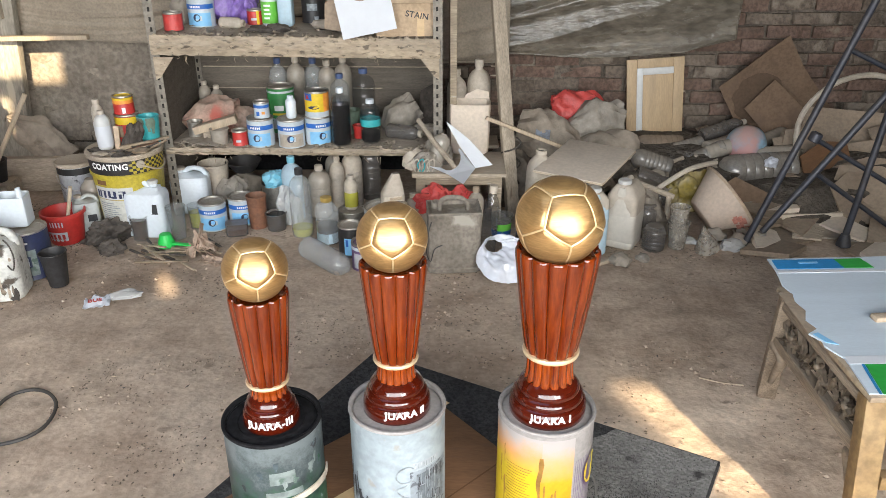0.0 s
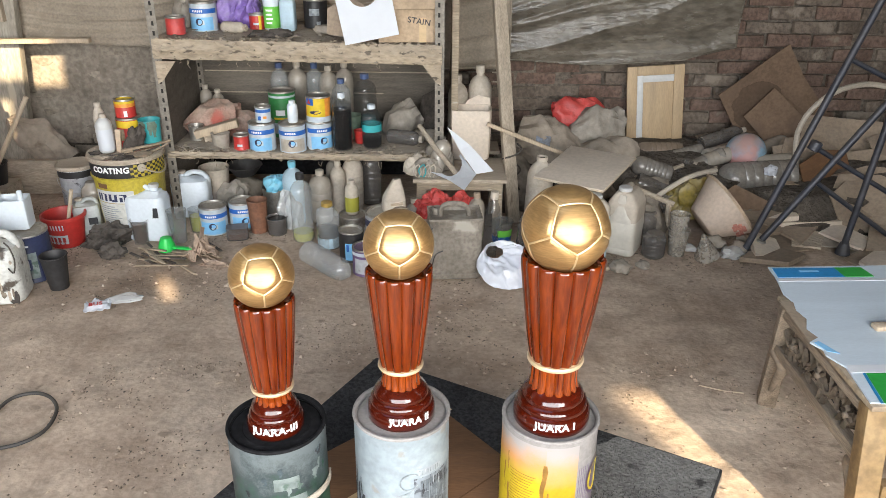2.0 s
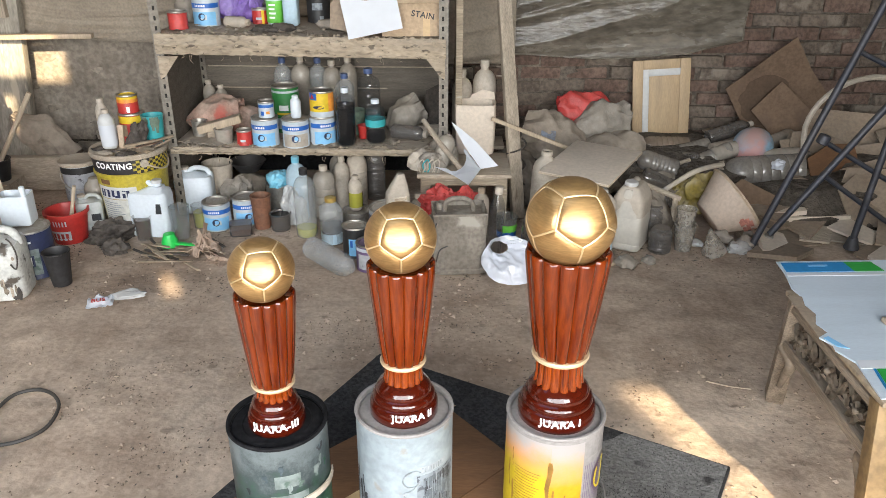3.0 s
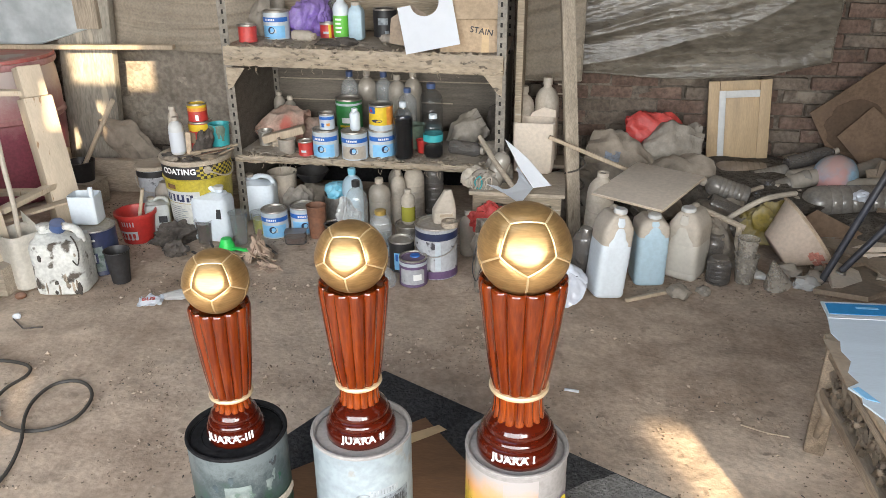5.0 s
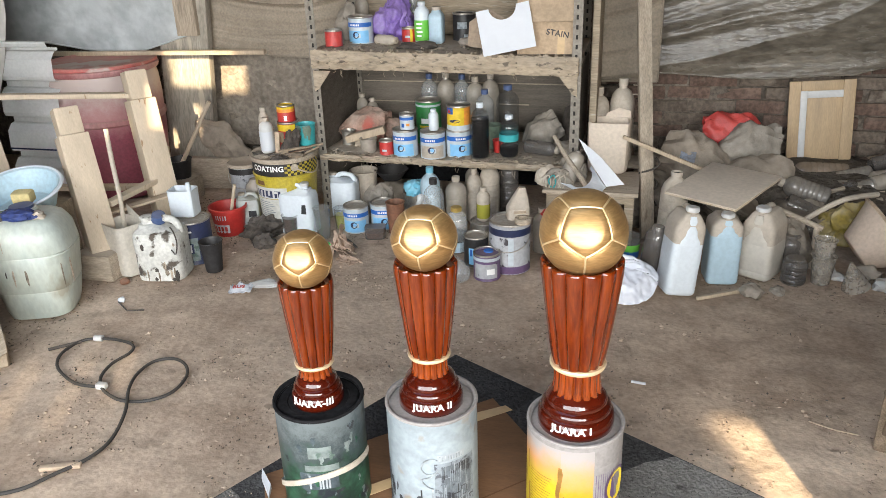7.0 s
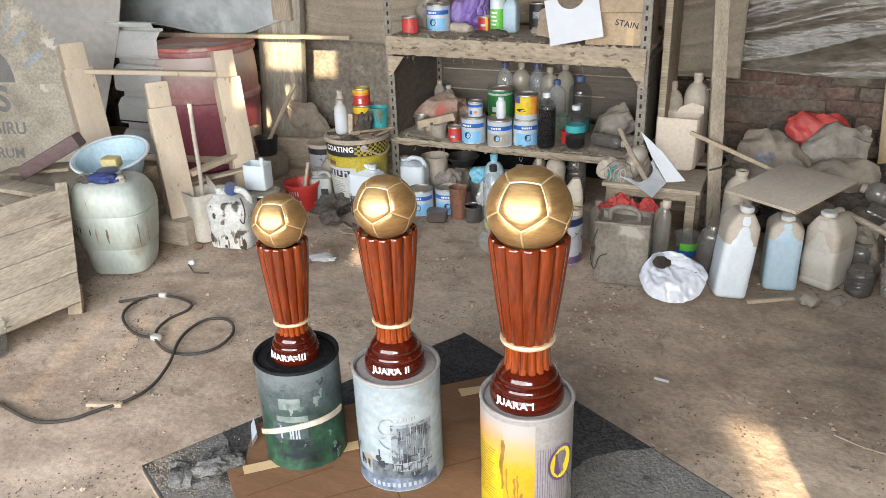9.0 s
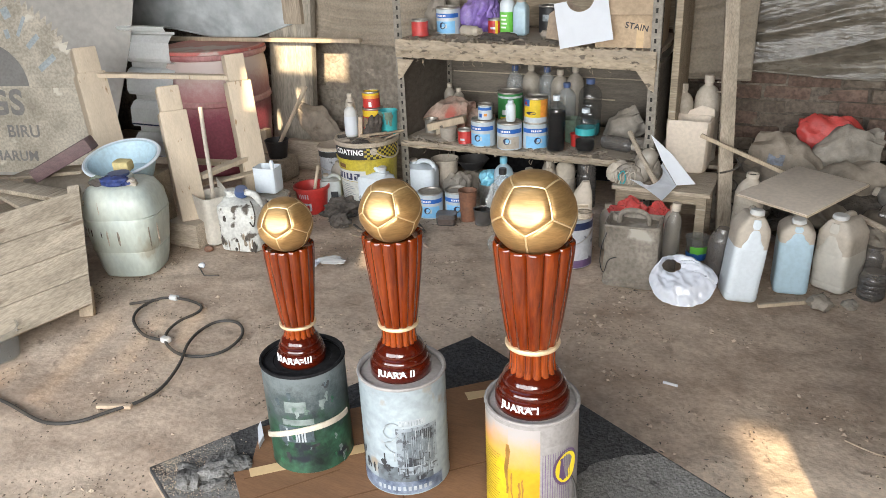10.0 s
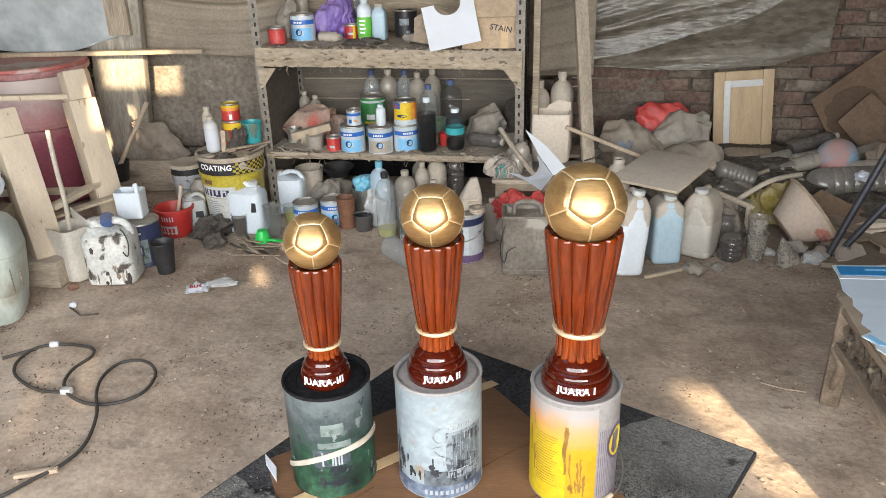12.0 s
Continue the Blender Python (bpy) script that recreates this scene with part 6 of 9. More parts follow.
def box_carton():
    t = thing("open_carton", "open brown cardboard box with worn print", "box", (-0.055, 2.33, UZ - 0.006, 0, 0, 4))
    part("side", box(0.27, 0.005, 0.24, (0, -0.155, 0), bevel=0.001), "carton_tan", t, smooth=False)
    part("side", box(0.27, 0.005, 0.24, (0, 0.155, 0), bevel=0.001), "carton_tan", t, smooth=False)
    for s in (-1, 1):
        part("side", box(0.005, 0.305, 0.24, (s * 0.1325, 0, 0), bevel=0.001), "carton_tan", t, smooth=False)
    part("base", box(0.26, 0.305, 0.005), "carton_tan", t, smooth=False)
    part("flap", slab([(-0.135, 0), (0.135, 0), (0.125, 0.10), (-0.125, 0.10)], 0.004), "carton_tan", t, m=pose(0, -0.157, 0.232, 250, 0, 0), smooth=False)
    part("tape", box(0.03, 0.0012, 0.10, (0.05, -0.1585, 0.0), bevel=0), "tape", t, smooth=False)
    part("lettering", letters("STAIN", 0.034, 0.0004, 0.0006), "print_black", t, m=pose(0.035, -0.1588, 0.085, 90, 10, 0))
    part("flap", slab([(-0.13, 0), (0.06, 0), (0.03, 0.13), (-0.10, 0.10)], 0.004), "carton_tan", t, m=pose(-0.01, 0.152, 0.236, 62, 0, 12), smooth=False)
    part("flap", slab([(-0.15, 0), (0.15, 0), (0.13, 0.11), (-0.12, 0.09)], 0.004), "carton_tan", t, m=pose(-0.132, 0.0, 0.236, 32, 0, 96), smooth=False)
    return t


box_carton()


def hole_paper(name, label, m, w, h, r, fold=0.0):
    """A white sheet with a round hole cut at its upper edge."""
    pts = [(-w / 2, 0), (w / 2, 0), (w / 2, h)]
    for i in range(15):
        a = math.pi * i / 14
        pts.append((r * math.cos(a), h - r * math.sin(a) * 0.9))
    pts.append((-w / 2, h))
    bm = slab(pts, 0.0012)
    return single(name, bm, "paper", label, "paper", m, smooth=False)


hole_paper("paper_sheet", "white paper sheet with a round hole, hung over the shelf edge", pose(-0.200, 2.105, 0.815, 84, -11, 4), 0.225, 0.185, 0.058)
single("paper_sheet", sheet(1, 1, 16, 10, lambda u, v: Vector((-0.12 + 0.24 * u, 0.16 * v, 0.03 * math.sin(u * 7) * (0.4 + v) + 0.02 * math.sin(v * 9 + u * 3))), 0.001), "paper", "crumpled white paper sheet lying on a box", "paper", (-0.15, 2.24, 1.035, 12, 0, 8))
single("cardboard_scrap", slab([(-0.07, 0), (0.06, 0.01), (0.08, 0.14), (-0.02, 0.17), (-0.09, 0.10)], 0.004, 0.02, 4), "cardboard_dusty", "bent scrap of cardboard on the upper shelf", "cardboard", (-0.325, 2.15, 0.815, 70, 10, -10), smooth=False)

# ---- along the foot of the rack ----
def pail():
    """A tapered paint pail with a chequered band, bail handle and loose dirty lid."""
    t = thing("paint_pail", "large yellow and black paint pail with dirty drips", "pail", (-1.262, 2.045, 0))
    r0, r1, h = 0.128, 0.152, 0.355
    rr = lambda z: r0 + (r1 - r0) * z / h
    part("body", lathe([(0, 0.004), (r0 - 0.004, 0), (r0, 0.006), (rr(0.12), 0.12), (rr(0.262), 0.262), (rr(0.264) + 0.006, 0.264), (rr(0.274) + 0.006, 0.274), (rr(0.276), 0.276), (r1, h)], 48), "yellow_dirty", t)
    part("band", shell(rr(0.278), 0.278, 0.338, -200, 20, 44, r1=rr(0.338), thick=0.001), "black", t, "black chequered band")
    for k in range(15):
        for j in range(5):
            if (k + j) % 2:
                a = -66 + k * 5.4
                part("chequer", shell(rr(0.285 + j * 0.011), 0.281 + j * 0.0108, 0.2918 + j * 0.0108, a, a + 5.4, 3, thick=0.0018), "yellow_dirty", t)
    part("lettering", wrap(letters("COATING", 0.034, 0.0004, 0.0012), rr(0.31) + 0.0024, -98, 0.314), "white_text", t)
    part("label", shell(rr(0.06), 0.055, 0.165, -140, -78, 24, r1=rr(0.165), thick=0.0012), "label_white", t, "torn white label with fine print")
    for k in range(9):
        part("print", shell(rr(0.07 + 0.01 * k), 0.068 + 0.010 * k, 0.0715 + 0.010 * k, -134, -92 - 5 * (k % 3), 12, thick=0.002), "print_grey", t)
    part("label", shell(rr(0.17), 0.168, 0.222, -140, -66, 24, r1=rr(0.222), thick=0.0012), "plastic_white", t, "white band behind dark blocks")
    for a, w, z0, z1 in ((-134, 5, 0.175, 0.215), (-127, 4, 0.175, 0.212), (-122, 7, 0.205, 0.215), (-118, 5, 0.175, 0.212), (-109, 5, 0.178, 0.212), (-104, 7, 0.175, 0.184), (-99, 5, 0.175, 0.212), (-90, 7, 0.204, 0.213), (-90, 5, 0.175, 0.195), (-83, 5, 0.175, 0.212)):
        part("print", shell(rr(0.19), z0, z1, a, a + w, 5, thick=0.0024), "navy", t)
    part("label", shell(rr(0.24), 0.232, 0.252, -128, -108, 10, thick=0.0012), "cardboard", t)
    part("rim", lathe([(r1 - 0.004, h - 0.018), (r1 + 0.005, h - 0.016), (r1 + 0.007, h - 0.004), (r1 + 0.004, h + 0.004), (r1 - 0.006, h + 0.005), (r1 - 0.02, h - 0.004), (0, h - 0.003)], 48,
                      ripple=lambda a, i: 1 + 0.012 * noise.noise(Vector((math.cos(a) * 3, math.sin(a) * 3, i)))), "wood_dusty", t, "crusted dusty lid")
    part("handle", tube([(0.155 * math.cos(radians(a)), 0.155 * math.sin(radians(a)) - 0.01, 0.322 - 0.05 * math.sin(radians((a + 48) * 1.9))) for a in range(-48, 44, 8)], 0.0035, 6, smooth_n=2), "plastic_dusty", t, "wire handle hanging down")
    part("ear", lathe([(0, 0), (0.018, 0), (0.016, 0.008), (0, 0.009)], 14), "plastic_dusty", t, m=pose(0.100, -0.111, 0.318, 90, 0, 42))
    return t


pail()
PZ = 0.358
bottle("glue_bottle", "dusty pinkish squeeze bottle with a nozzle on the pail", pose(-1.375, 2.105, PZ), 0.024, 0.19, "plastic_dusty", "plastic_dusty", 0, 0.22, wrapper=("plastic_white", 0.15, 0.5))
bottle("glue_bottle", "white squeeze bottle with a paper label on the pail", pose(-1.325, 2.02, PZ), 0.032, 0.165, "plastic_white", "plastic_dusty", 0, 0.36, wrapper=("paper", 0.08, 0.62))
paint_can("red_tin", "red tin with a yellow rim on the pail lid", pose(-1.262, 2.13, PZ), 0.052, 0.125, "red", "tin_lid", bands=(("yellow", 0.085, 0.115, -180, 0), ("wood_carved", 0.03, 0.08, -130, -95)))
paint_can("red_tin", "small red and yellow tin stacked on a red tin", pose(-1.268, 2.13, PZ + 0.126), 0.042, 0.078, "red", "yellow", bands=(("orange", 0.045, 0.06, -180, 0), ("yellow", 0.06, 0.07, -180, 0), ("white_text", 0.006, 0.03, -80, -62)))
tq = cup("paint_pot", "turquoise pot with dried green paint runs", pose(-1.165, 2.105, PZ), 0.038, 0.045, 0.12, "teal", ("drip_green", 0.8))
streaks(tq, 0.046, "drip_green", [(-70, 0.12, 0.06, 0.012), (-110, 0.12, 0.05, 0.014), (-130, 0.12, 0.07, 0.012), (-50, 0.12, 0.07, 0.012)], "drip")
single("work_glove", lump(0.035, 0.03, 0.075, 0.5, 3, 41, 4, 0.5), "leather", "stiff dark paint-caked glove on the pail", "glove", (-1.225, 2.02, PZ, 0, 18, 10))
single("paint_brush", box(0.022, 0.012, 0.10), "scrap_tan", "short worn paint brush leaning on the pail", "brush", (-1.275, 2.015, PZ, 0, 4, 5))
for i, (dx, a) in enumerate(((0.0, 28), (0.05, 36), (-0.03, 20))):
    single("paint_brush", box(0.13, 0.018, 0.009), "wood_carved" if i else "rust", "dirty brush handle lying on the pail lid", "brush", (-1.17 + dx * 0.6, 2.02 + dx, PZ + 0.006 + 0.009 * i, 0, -6, a), group="brushes on the pail")
for i, (dx, dy, s) in enumerate(((-0.06, -0.10, 0.03), (0.03, -0.115, 0.035), (0.10, -0.07, 0.04), (0.09, 0.03, 0.03), (-0.11, -0.04, 0.025), (0.05, -0.06, 0.025), (-0.01, -0.07, 0.022))):
    single("dried_paint", lump(s, s * 0.8, s * 0.28, 0.5, 3, 400 + i, 3, 0.7), ("wood_dusty", "leather", "wood_carved")[i % 3], "crust of dried brown paint on the pail lid", "paint", (-1.262 + dx, 2.045 + dy, PZ - 0.004, 0, 0, i * 50), group="crusts on the pail")
for i in range(6):
    rod("twig", "thin dark stick lying on the pail lid", [(-1.31 + 0.035 * i, 1.945 + 0.012 * i, PZ + 0.006), (-1.235 + 0.03 * i, 1.96 + 0.02 * i, PZ + 0.012 + 0.006 * (i % 3))], 0.0035 + 0.001 * (i % 2), ("leather", "wood_carved")[i % 2], "twig", "sticks on the pail")
cup("brown_glass", "glass of brown liquid at the foot of the pail", pose(-1.19, 1.885, 0), 0.032, 0.038, 0.105, "glass_cup", ("liq_brown", 0.86))
bk = thing("metal_tin", "tall scuffed metal tin with a dusty lid", "tin", (-1.565, 2.21, 0))
part("body", lathe([(0, 0.003), (0.076, 0), (0.078, 0.006), (0.078, 0.19), (0.081, 0.195), (0.081, 0.23), (0, 0.231)], 36), "can_scratched", bk)
part("band", shell(0.0815, 0.196, 0.226, -180, 0, 24, thick=0.001), "black", bk, "dark band under the lid")
part("lid", lathe([(0.078, 0.228), (0.088, 0.230), (0.089, 0.242), (0.084, 0.247), (0.075, 0.243), (0, 0.244)], 36), "wood_dusty", bk, "dust-covered lid")
part("handle", bail(0.083, 0.06, 0.002, 0.19, 20), "tin_lid", bk)

jug("canister", "white plastic canister with a dark label", pose(-1.165, 1.945, 0, 0, 0, 176), 0.085, 0.058, 0.25, "plastic_clean", "plastic_white")
single("bottle_label", box(0.04, 0.001, 0.045, (0, 0, 0), bevel=0), "print_black", "dark printed label on a white canister", "label", (-1.125, 1.8855, 0.11, 0, 0, -4), smooth=False)
jug("canister", "white plastic canister with a moulded handle", pose(-1.060, 2.215, 0, 0, 0, 4), 0.085, 0.06, 0.215, "plastic_clean", "plastic_dusty")
cup("measuring_cup", "clear plastic measuring cup on the floor", pose(-1.032, 1.895, 0), 0.030, 0.040, 0.145)
cup("yellow_glass", "small glass with yellow varnish inside", pose(-0.985, 2.01, 0), 0.030, 0.036, 0.105, "glass_cup", ("liq_yellow", 0.7))
cup("small_pail", "small white plastic pail under the rack", pose(-0.99, 2.36, 0), 0.058, 0.070, 0.18, "plastic_dusty", ("black", 0.7))
cup("dark_bowl", "black bowl under the rack", pose(-0.86, 2.42, 0.12), 0.05, 0.085, 0.05, "black")
single("bowl_stand", lump(0.09, 0.09, 0.075, 0.25, 2, 44, 3, 0.2), "sack", "dark dusty heap under the rack", "rubbish", (-0.86, 2.42, 0))
single("film_bag", lump(0.07, 0.05, 0.085, 0.4, 2.6, 45, 4, 0.4), "sack_film", "crumpled dusty clear bag under the rack", "bag", (-0.905, 2.30, 0, 0, 15, 0))
cup("brown_cup", "rust-brown plastic cup of dried stain", pose(-0.716, 2.01, 0), 0.035, 0.043, 0.15, "rust", ("rust", 0.8))
gl = thing("glass_box", "small square glass jar with dark residue", "jar", (-0.792, 1.93, 0, 0, 0, 12))
part("body", loft([(0, 0.042, 0.03), (0.006, 0.046, 0.033), (0.05, 0.047, 0.034), (0.055, 0.047, 0.034)], 28, 6), "pet_grey", gl)
part("content", loft([(0.004, 0.04, 0.028), (0.03, 0.042, 0.03)], 20, 6), "rust", gl)
cup("dark_jar", "squat dark jar of varnish", pose(-0.632, 1.99, 0), 0.040, 0.045, 0.075, "pet_grey", ("cola", 0.9))
cup("grey_pot", "grey plastic pot with a lid under a blue rag", pose(-0.665, 2.20, 0), 0.062, 0.066, 0.14, "tin", ("navy", 0.7))
single("blue_rag", lump(0.055, 0.05, 0.05, 0.45, 2.7, 48, 4, 0.5), "sky_cap", "blue crumpled plastic rag lying on a pot", "rag", (-0.655, 2.17, 0.135))
single("white_bag", lump(0.055, 0.045, 0.10, 0.35, 2.4, 49, 5, 0.5), "film_clear", "white crumpled plastic bag between bottles", "bag", (-0.585, 2.06, 0))
for nm, lb, x, y, r, h, bd, cp, rb, lq, wr in (
        ("large_bottle", "tall clear ribbed bottle with a little yellow liquid", -0.505, 1.915, 0.046, 0.305, "pet", "black", 5, ("liq_yellow", 0.14), None),
        ("bottle", "clear bottle with a pale blue cap", -0.570, 2.10, 0.046, 0.295, "plastic_bluish", "sky_cap", 3, None, None),
        ("bottle", "dust-coated clear bottle with a grey cap", -0.455, 2.13, 0.050, 0.245, "pet_dusty", "plastic_dusty", 4, None, None),
        ("bottle", "slim dusty bottle with a pale cap", -0.385, 2.21, 0.036, 0.262, "plastic_dusty", "plastic_dusty", 3, None, None),
        ("bottle", "tall dust-coated ribbed bottle", -0.322, 2.265, 0.048, 0.285, "plastic_dusty", "plastic_dusty", 6, None, None),
        ("bottle", "brown dusty ribbed bottle under the rack", -0.245, 2.36, 0.048, 0.275, "pet_grey", "plastic_dusty", 6, None, None),
        ("bottle", "slim dusty bottle under the rack", -0.42, 2.33, 0.036, 0.25, "pet_dusty", "plastic_dusty", 4, None, None)):
    bottle(nm, lb, pose(x, y, 0), r, h, bd, cp, rb, 0.28, lq, wr, group="bottles under the rack")
bottle("square_jar", "square clear jar with a gold cap and dark contents", pose(-0.388, 1.845, 0, 0, 0, 20), 0.045, 0.205, "pet", "gold_cap", 0, 0.42, ("cola", 0.42), ("plastic_bluish", 0.04, 0.26), square=True)
paint_can("low_tin", "low open tin with a dusty lid", pose(-0.300, 2.01, 0), 0.062, 0.085, "tin", "tin_lid")
bottle("yellow_bottle", "small bottle with a yellow and green label", pose(-0.302, 2.01, 0.086), 0.030, 0.155, "plastic_dusty", "plastic_dusty", 2, 0.4, wrapper=("liq_yellow", 0.10, 0.52))
paint_can("blue_tin", "black and white tin with a blue label", pose(-0.280, 1.735, 0), 0.050, 0.130, "black", "tin_lid", bands=(("sky_blue", 0.012, 0.085, -115, -75), ("white_tin", 0.02, 0.07, -70, -40), ("blue", 0.05, 0.08, -108, -96)))
bc = paint_can("large_can", "large scratched grey paint can with a violet base band", pose(-0.135, 1.72, 0), 0.084, 0.215, "can_scratched", "tin_lid", bands=(("violet_tin", 0.0, 0.035, -180, 0), ("navy", 0.165, 0.195, -180, 0), ("white_tin", 0.04, 0.16, -85, -70)), handle=0.05)
vt = paint_can("violet_tin", "violet paint tin with a grey label and blue lid mark", pose(-0.210, 1.612, 0), 0.054, 0.112, "violet_tin", "violet_tin", bands=(("can_scratched", 0.012, 0.075, -140, -30), ("white_tin", 0.086, 0.10, -180, 0), ("white_text", 0.03, 0.055, -80, -45)))
part("lid_mark", lathe([(0, 0), (0.02, 0), (0.018, 0.005), (0, 0.006)], 14), "blue", vt, m=pose(0.005, 0.012, 0.107))
fn = thing("pouring_spout", "beige cut plastic spout standing on a can lid", "spout", (-0.105, 1.735, 0.216, 0, 0, 20))
part("body", loft([(0, 0.045, 0.035), (0.045, 0.045, 0.037), (0.075, 0.035, 0.02, 0.01, 0.015), (0.12, 0.014, 0.012, 0.02, 0.02)], 24, 4), "plastic_dusty", fn)
part("tongue", slab([(-0.02, -0.03), (0.03, -0.03), (0.035, 0.02), (-0.01, 0.025)], 0.003), "wood_raw", fn, m=pose(-0.005, -0.02, 0.05, 40, 0, 0))
single("tape_roll", lathe([(0.018, 0), (0.032, 0), (0.034, 0.01), (0.032, 0.022), (0.018, 0.022), (0.016, 0.01), (0.018, 0)], 24), "wood_dusty", "roll of brown tape on a can lid", "tape", (-0.075, 1.675, 0.218))
bottle("bottle", "clear crushed bottle lying on the earth floor", pose(-0.455, 1.70, 0.046, 90, 0, 42), 0.046, 0.30, "pet", None, 5, 0.3)
bottle("bottle", "small dusty bottle behind a can", pose(-0.03, 1.90, 0), 0.034, 0.20, "pet_dusty", "plastic_dusty", 2)
bottle("bottle", "small pinkish dusty bottle by the bench", pose(0.02, 1.93, 0), 0.032, 0.17, "plastic_dusty", "plastic_dusty", 2)

# dirty jerrycan, tall bottle, cup and the white bag
jc = thing("jerrycan", "mud-caked square jerrycan with a wire handle", "canister", (0.135, 1.615, 0, 0, 0, 4))
sway = lambda z: 0.004 * noise.noise(Vector((z * 22, 5, 1)))
part("body", loft([(0, 0.094, 0.068), (0.006, 0.103, 0.075), (0.022, 0.105, 0.077), (0.026, 0.100, 0.072)] + [(0.03 + 0.2 * k / 8, 0.101 + sway(k * 0.1), 0.073 + sway(k * 0.2)) for k in range(9)] + [(0.236, 0.103, 0.075), (0.246, 0.102, 0.074), (0.252, 0.096, 0.068), (0.246, 0.090, 0.062), (0.238, 0.086, 0.058)], 48, 9), "jerry_mud", jc)
part("rim", tube([(sx * 0.1, sy * 0.072, 0.249) for sx, sy in ((-1, -1), (1, -1), (1, 1), (-1, 1))], 0.005, 8, closed=True), "jerry_mud", jc, "bent top rim")
part("grip", tube([(-0.055, 0.0, 0.236), (-0.05, -0.002, 0.275), (-0.02, -0.006, 0.292), (0.025, -0.004, 0.288), (0.05, 0.0, 0.268), (0.055, 0.0, 0.236)], 0.010, 8, smooth_n=4), "jerry_mud", jc, "moulded carrying grip")
part("neck", lathe([(0.020, 0), (0.020, 0.028), (0.015, 0.030), (0.014, 0.012), (0, 0.010)], 18), "jerry_mud", jc, m=pose(-0.065, 0.03, 0.236))
part("wire", tube([(-0.09, -0.07, 0.22), (-0.105, -0.085, 0.17), (-0.11, -0.08, 0.10), (-0.095, -0.08, 0.06), (-0.08, -0.08, 0.11), (-0.05, -0.085, 0.13)], 0.002, 6, smooth_n=4), "black", jc)
bottle("tall_bottle", "tall clear dusty bottle beside the jerrycan", pose(0.262, 1.60, 0, 0, 4, 0), 0.031, 0.345, "pet_clean", "plastic_dusty", 7, 0.4)
gc = cup("drink_cup", "clear cup with a blue and green printed band", pose(0.342, 1.865, 0), 0.036, 0.046, 0.115)
part("print", shell(0.0395, 0.025, 0.055, -180, 0, 20, r1=0.042), "blue", gc)
part("print", shell(0.0415, 0.05, 0.085, -120, -20, 14, r1=0.0445), "green_label", gc)
bottle("bottle", "grey smoky bottle leaning beside the canisters", pose(0.425, 1.72, 0, 0, 6, 0), 0.045, 0.24, "pet_grey", None, 1, 0.5)


def crumpled_bag():
    """A thin bag slumped against the bottles: pleated film round a gaping mouth."""
    def place(u, v):
        a = 2 * math.pi * u
        rim, mouth = Vector((0.118 * math.cos(a), 0.100 * math.sin(a), 0)), Vector((-0.045 + 0.034 * math.cos(a), 0.056 + 0.026 * math.sin(a), 0))
        p = mouth.lerp(rim, v)
        p *= 1 + 0.07 * noise.noise(Vector((math.cos(a) * 1.7, math.sin(a) * 1.7, 2)))
        fold = 0.5 - abs(noise.noise(Vector((math.cos(a) * 1.5, math.sin(a) * 1.5, v * 1.6 + 4)))) * 1.7
        p.z = 0.034 * math.sin(math.pi * (0.12 + 0.80 * v)) + 0.013 * fold * (0.3 + math.sin(math.pi * v)) + 0.007 * noise.noise(Vector((p.x * 60, p.y * 60, 1)))
        return p
    bm = sheet(1, 1, 110, 22, place, 0.0012)
    bmesh.ops.remove_doubles(bm, verts=bm.verts[:], dist=0.0003)
    return single("plastic_bag", bm, "bag_white", "white thin plastic bag lying open on the floor", "bag", (0.338, 1.535, 0.062, 40, 0, 6))


crumpled_bag()

# small bench with the bent paper and a dusty box
bench = thing("small_bench", "low dusty wooden bench beside the rack", "bench", (0, 0, 0))
part("top", box(0.40, 0.30, 0.018, (0.165, 2.115, 0.242)), "wood_dusty", bench)
for x, y in ((0.0, 2.0), (0.33, 2.0), (0.0, 2.23), (0.33, 2.23)):
    part("leg", box(0.04, 0.035, 0.242, (x, y, 0)), "wood_grey", bench)
part("apron", box(0.36, 0.015, 0.035, (0.165, 1.985, 0.206)), "wood_grey", bench)
fold = bmesh.new()
fv = [fold.verts.new(q) for q in ((0.108, 1.99, 0.482), (0.206, 1.955, 0.411), (0.306, 1.950, 0.304), (0.232, 1.945, 0.292), (0.162, 1.962, 0.388))]
fold.faces.new((fv[0], fv[4], fv[1]))
fold.faces.new((fv[4], fv[3], fv[2], fv[1]))
bmesh.ops.subdivide_edges(fold, edges=fold.edges[:], cuts=3, use_grid_fill=True)
for v in fold.verts:
    v.co.y += 0.012 * math.sin((v.co.x - 0.1) * 16) * (v.co.z - 0.28) / 0.2
bmesh.ops.solidify(fold, geom=fold.faces[:], thickness=0.0012)
single("folded_paper", fold, "paper", "white paper sheet bent upright on the bench", "paper", (0, 0, 0), smooth=False)
hang = bmesh.new()
arc = [(0.120 + 0.052 * math.cos(a), 0.333 + 0.046 * math.sin(a)) for a in [radians(40 - 24 * i) for i in range(8)]]
hv = [hang.verts.new((x, 1.945 - (0.30 - z) * 0.35 + 0.010 * math.sin(x * 40), z)) for x, z in [(0.166, 0.372)] + arc + [(0.066, 0.296), (0.037, 0.299), (0.120, 0.270), (0.182, 0.227), (0.232, 0.291)]]
hang.faces.new(hv)
bmesh.ops.solidify(hang, geom=hang.faces[:], thickness=0.0012)
single("folded_paper", hang, "paper", "torn white paper hanging over the bench edge", "paper", (0, 0, 0), smooth=False)
gbx = thing("dusty_box", "pale cardboard box thick with dust, its top open", "box", (0.222, 2.30, 0.260, 0, 0, -4))
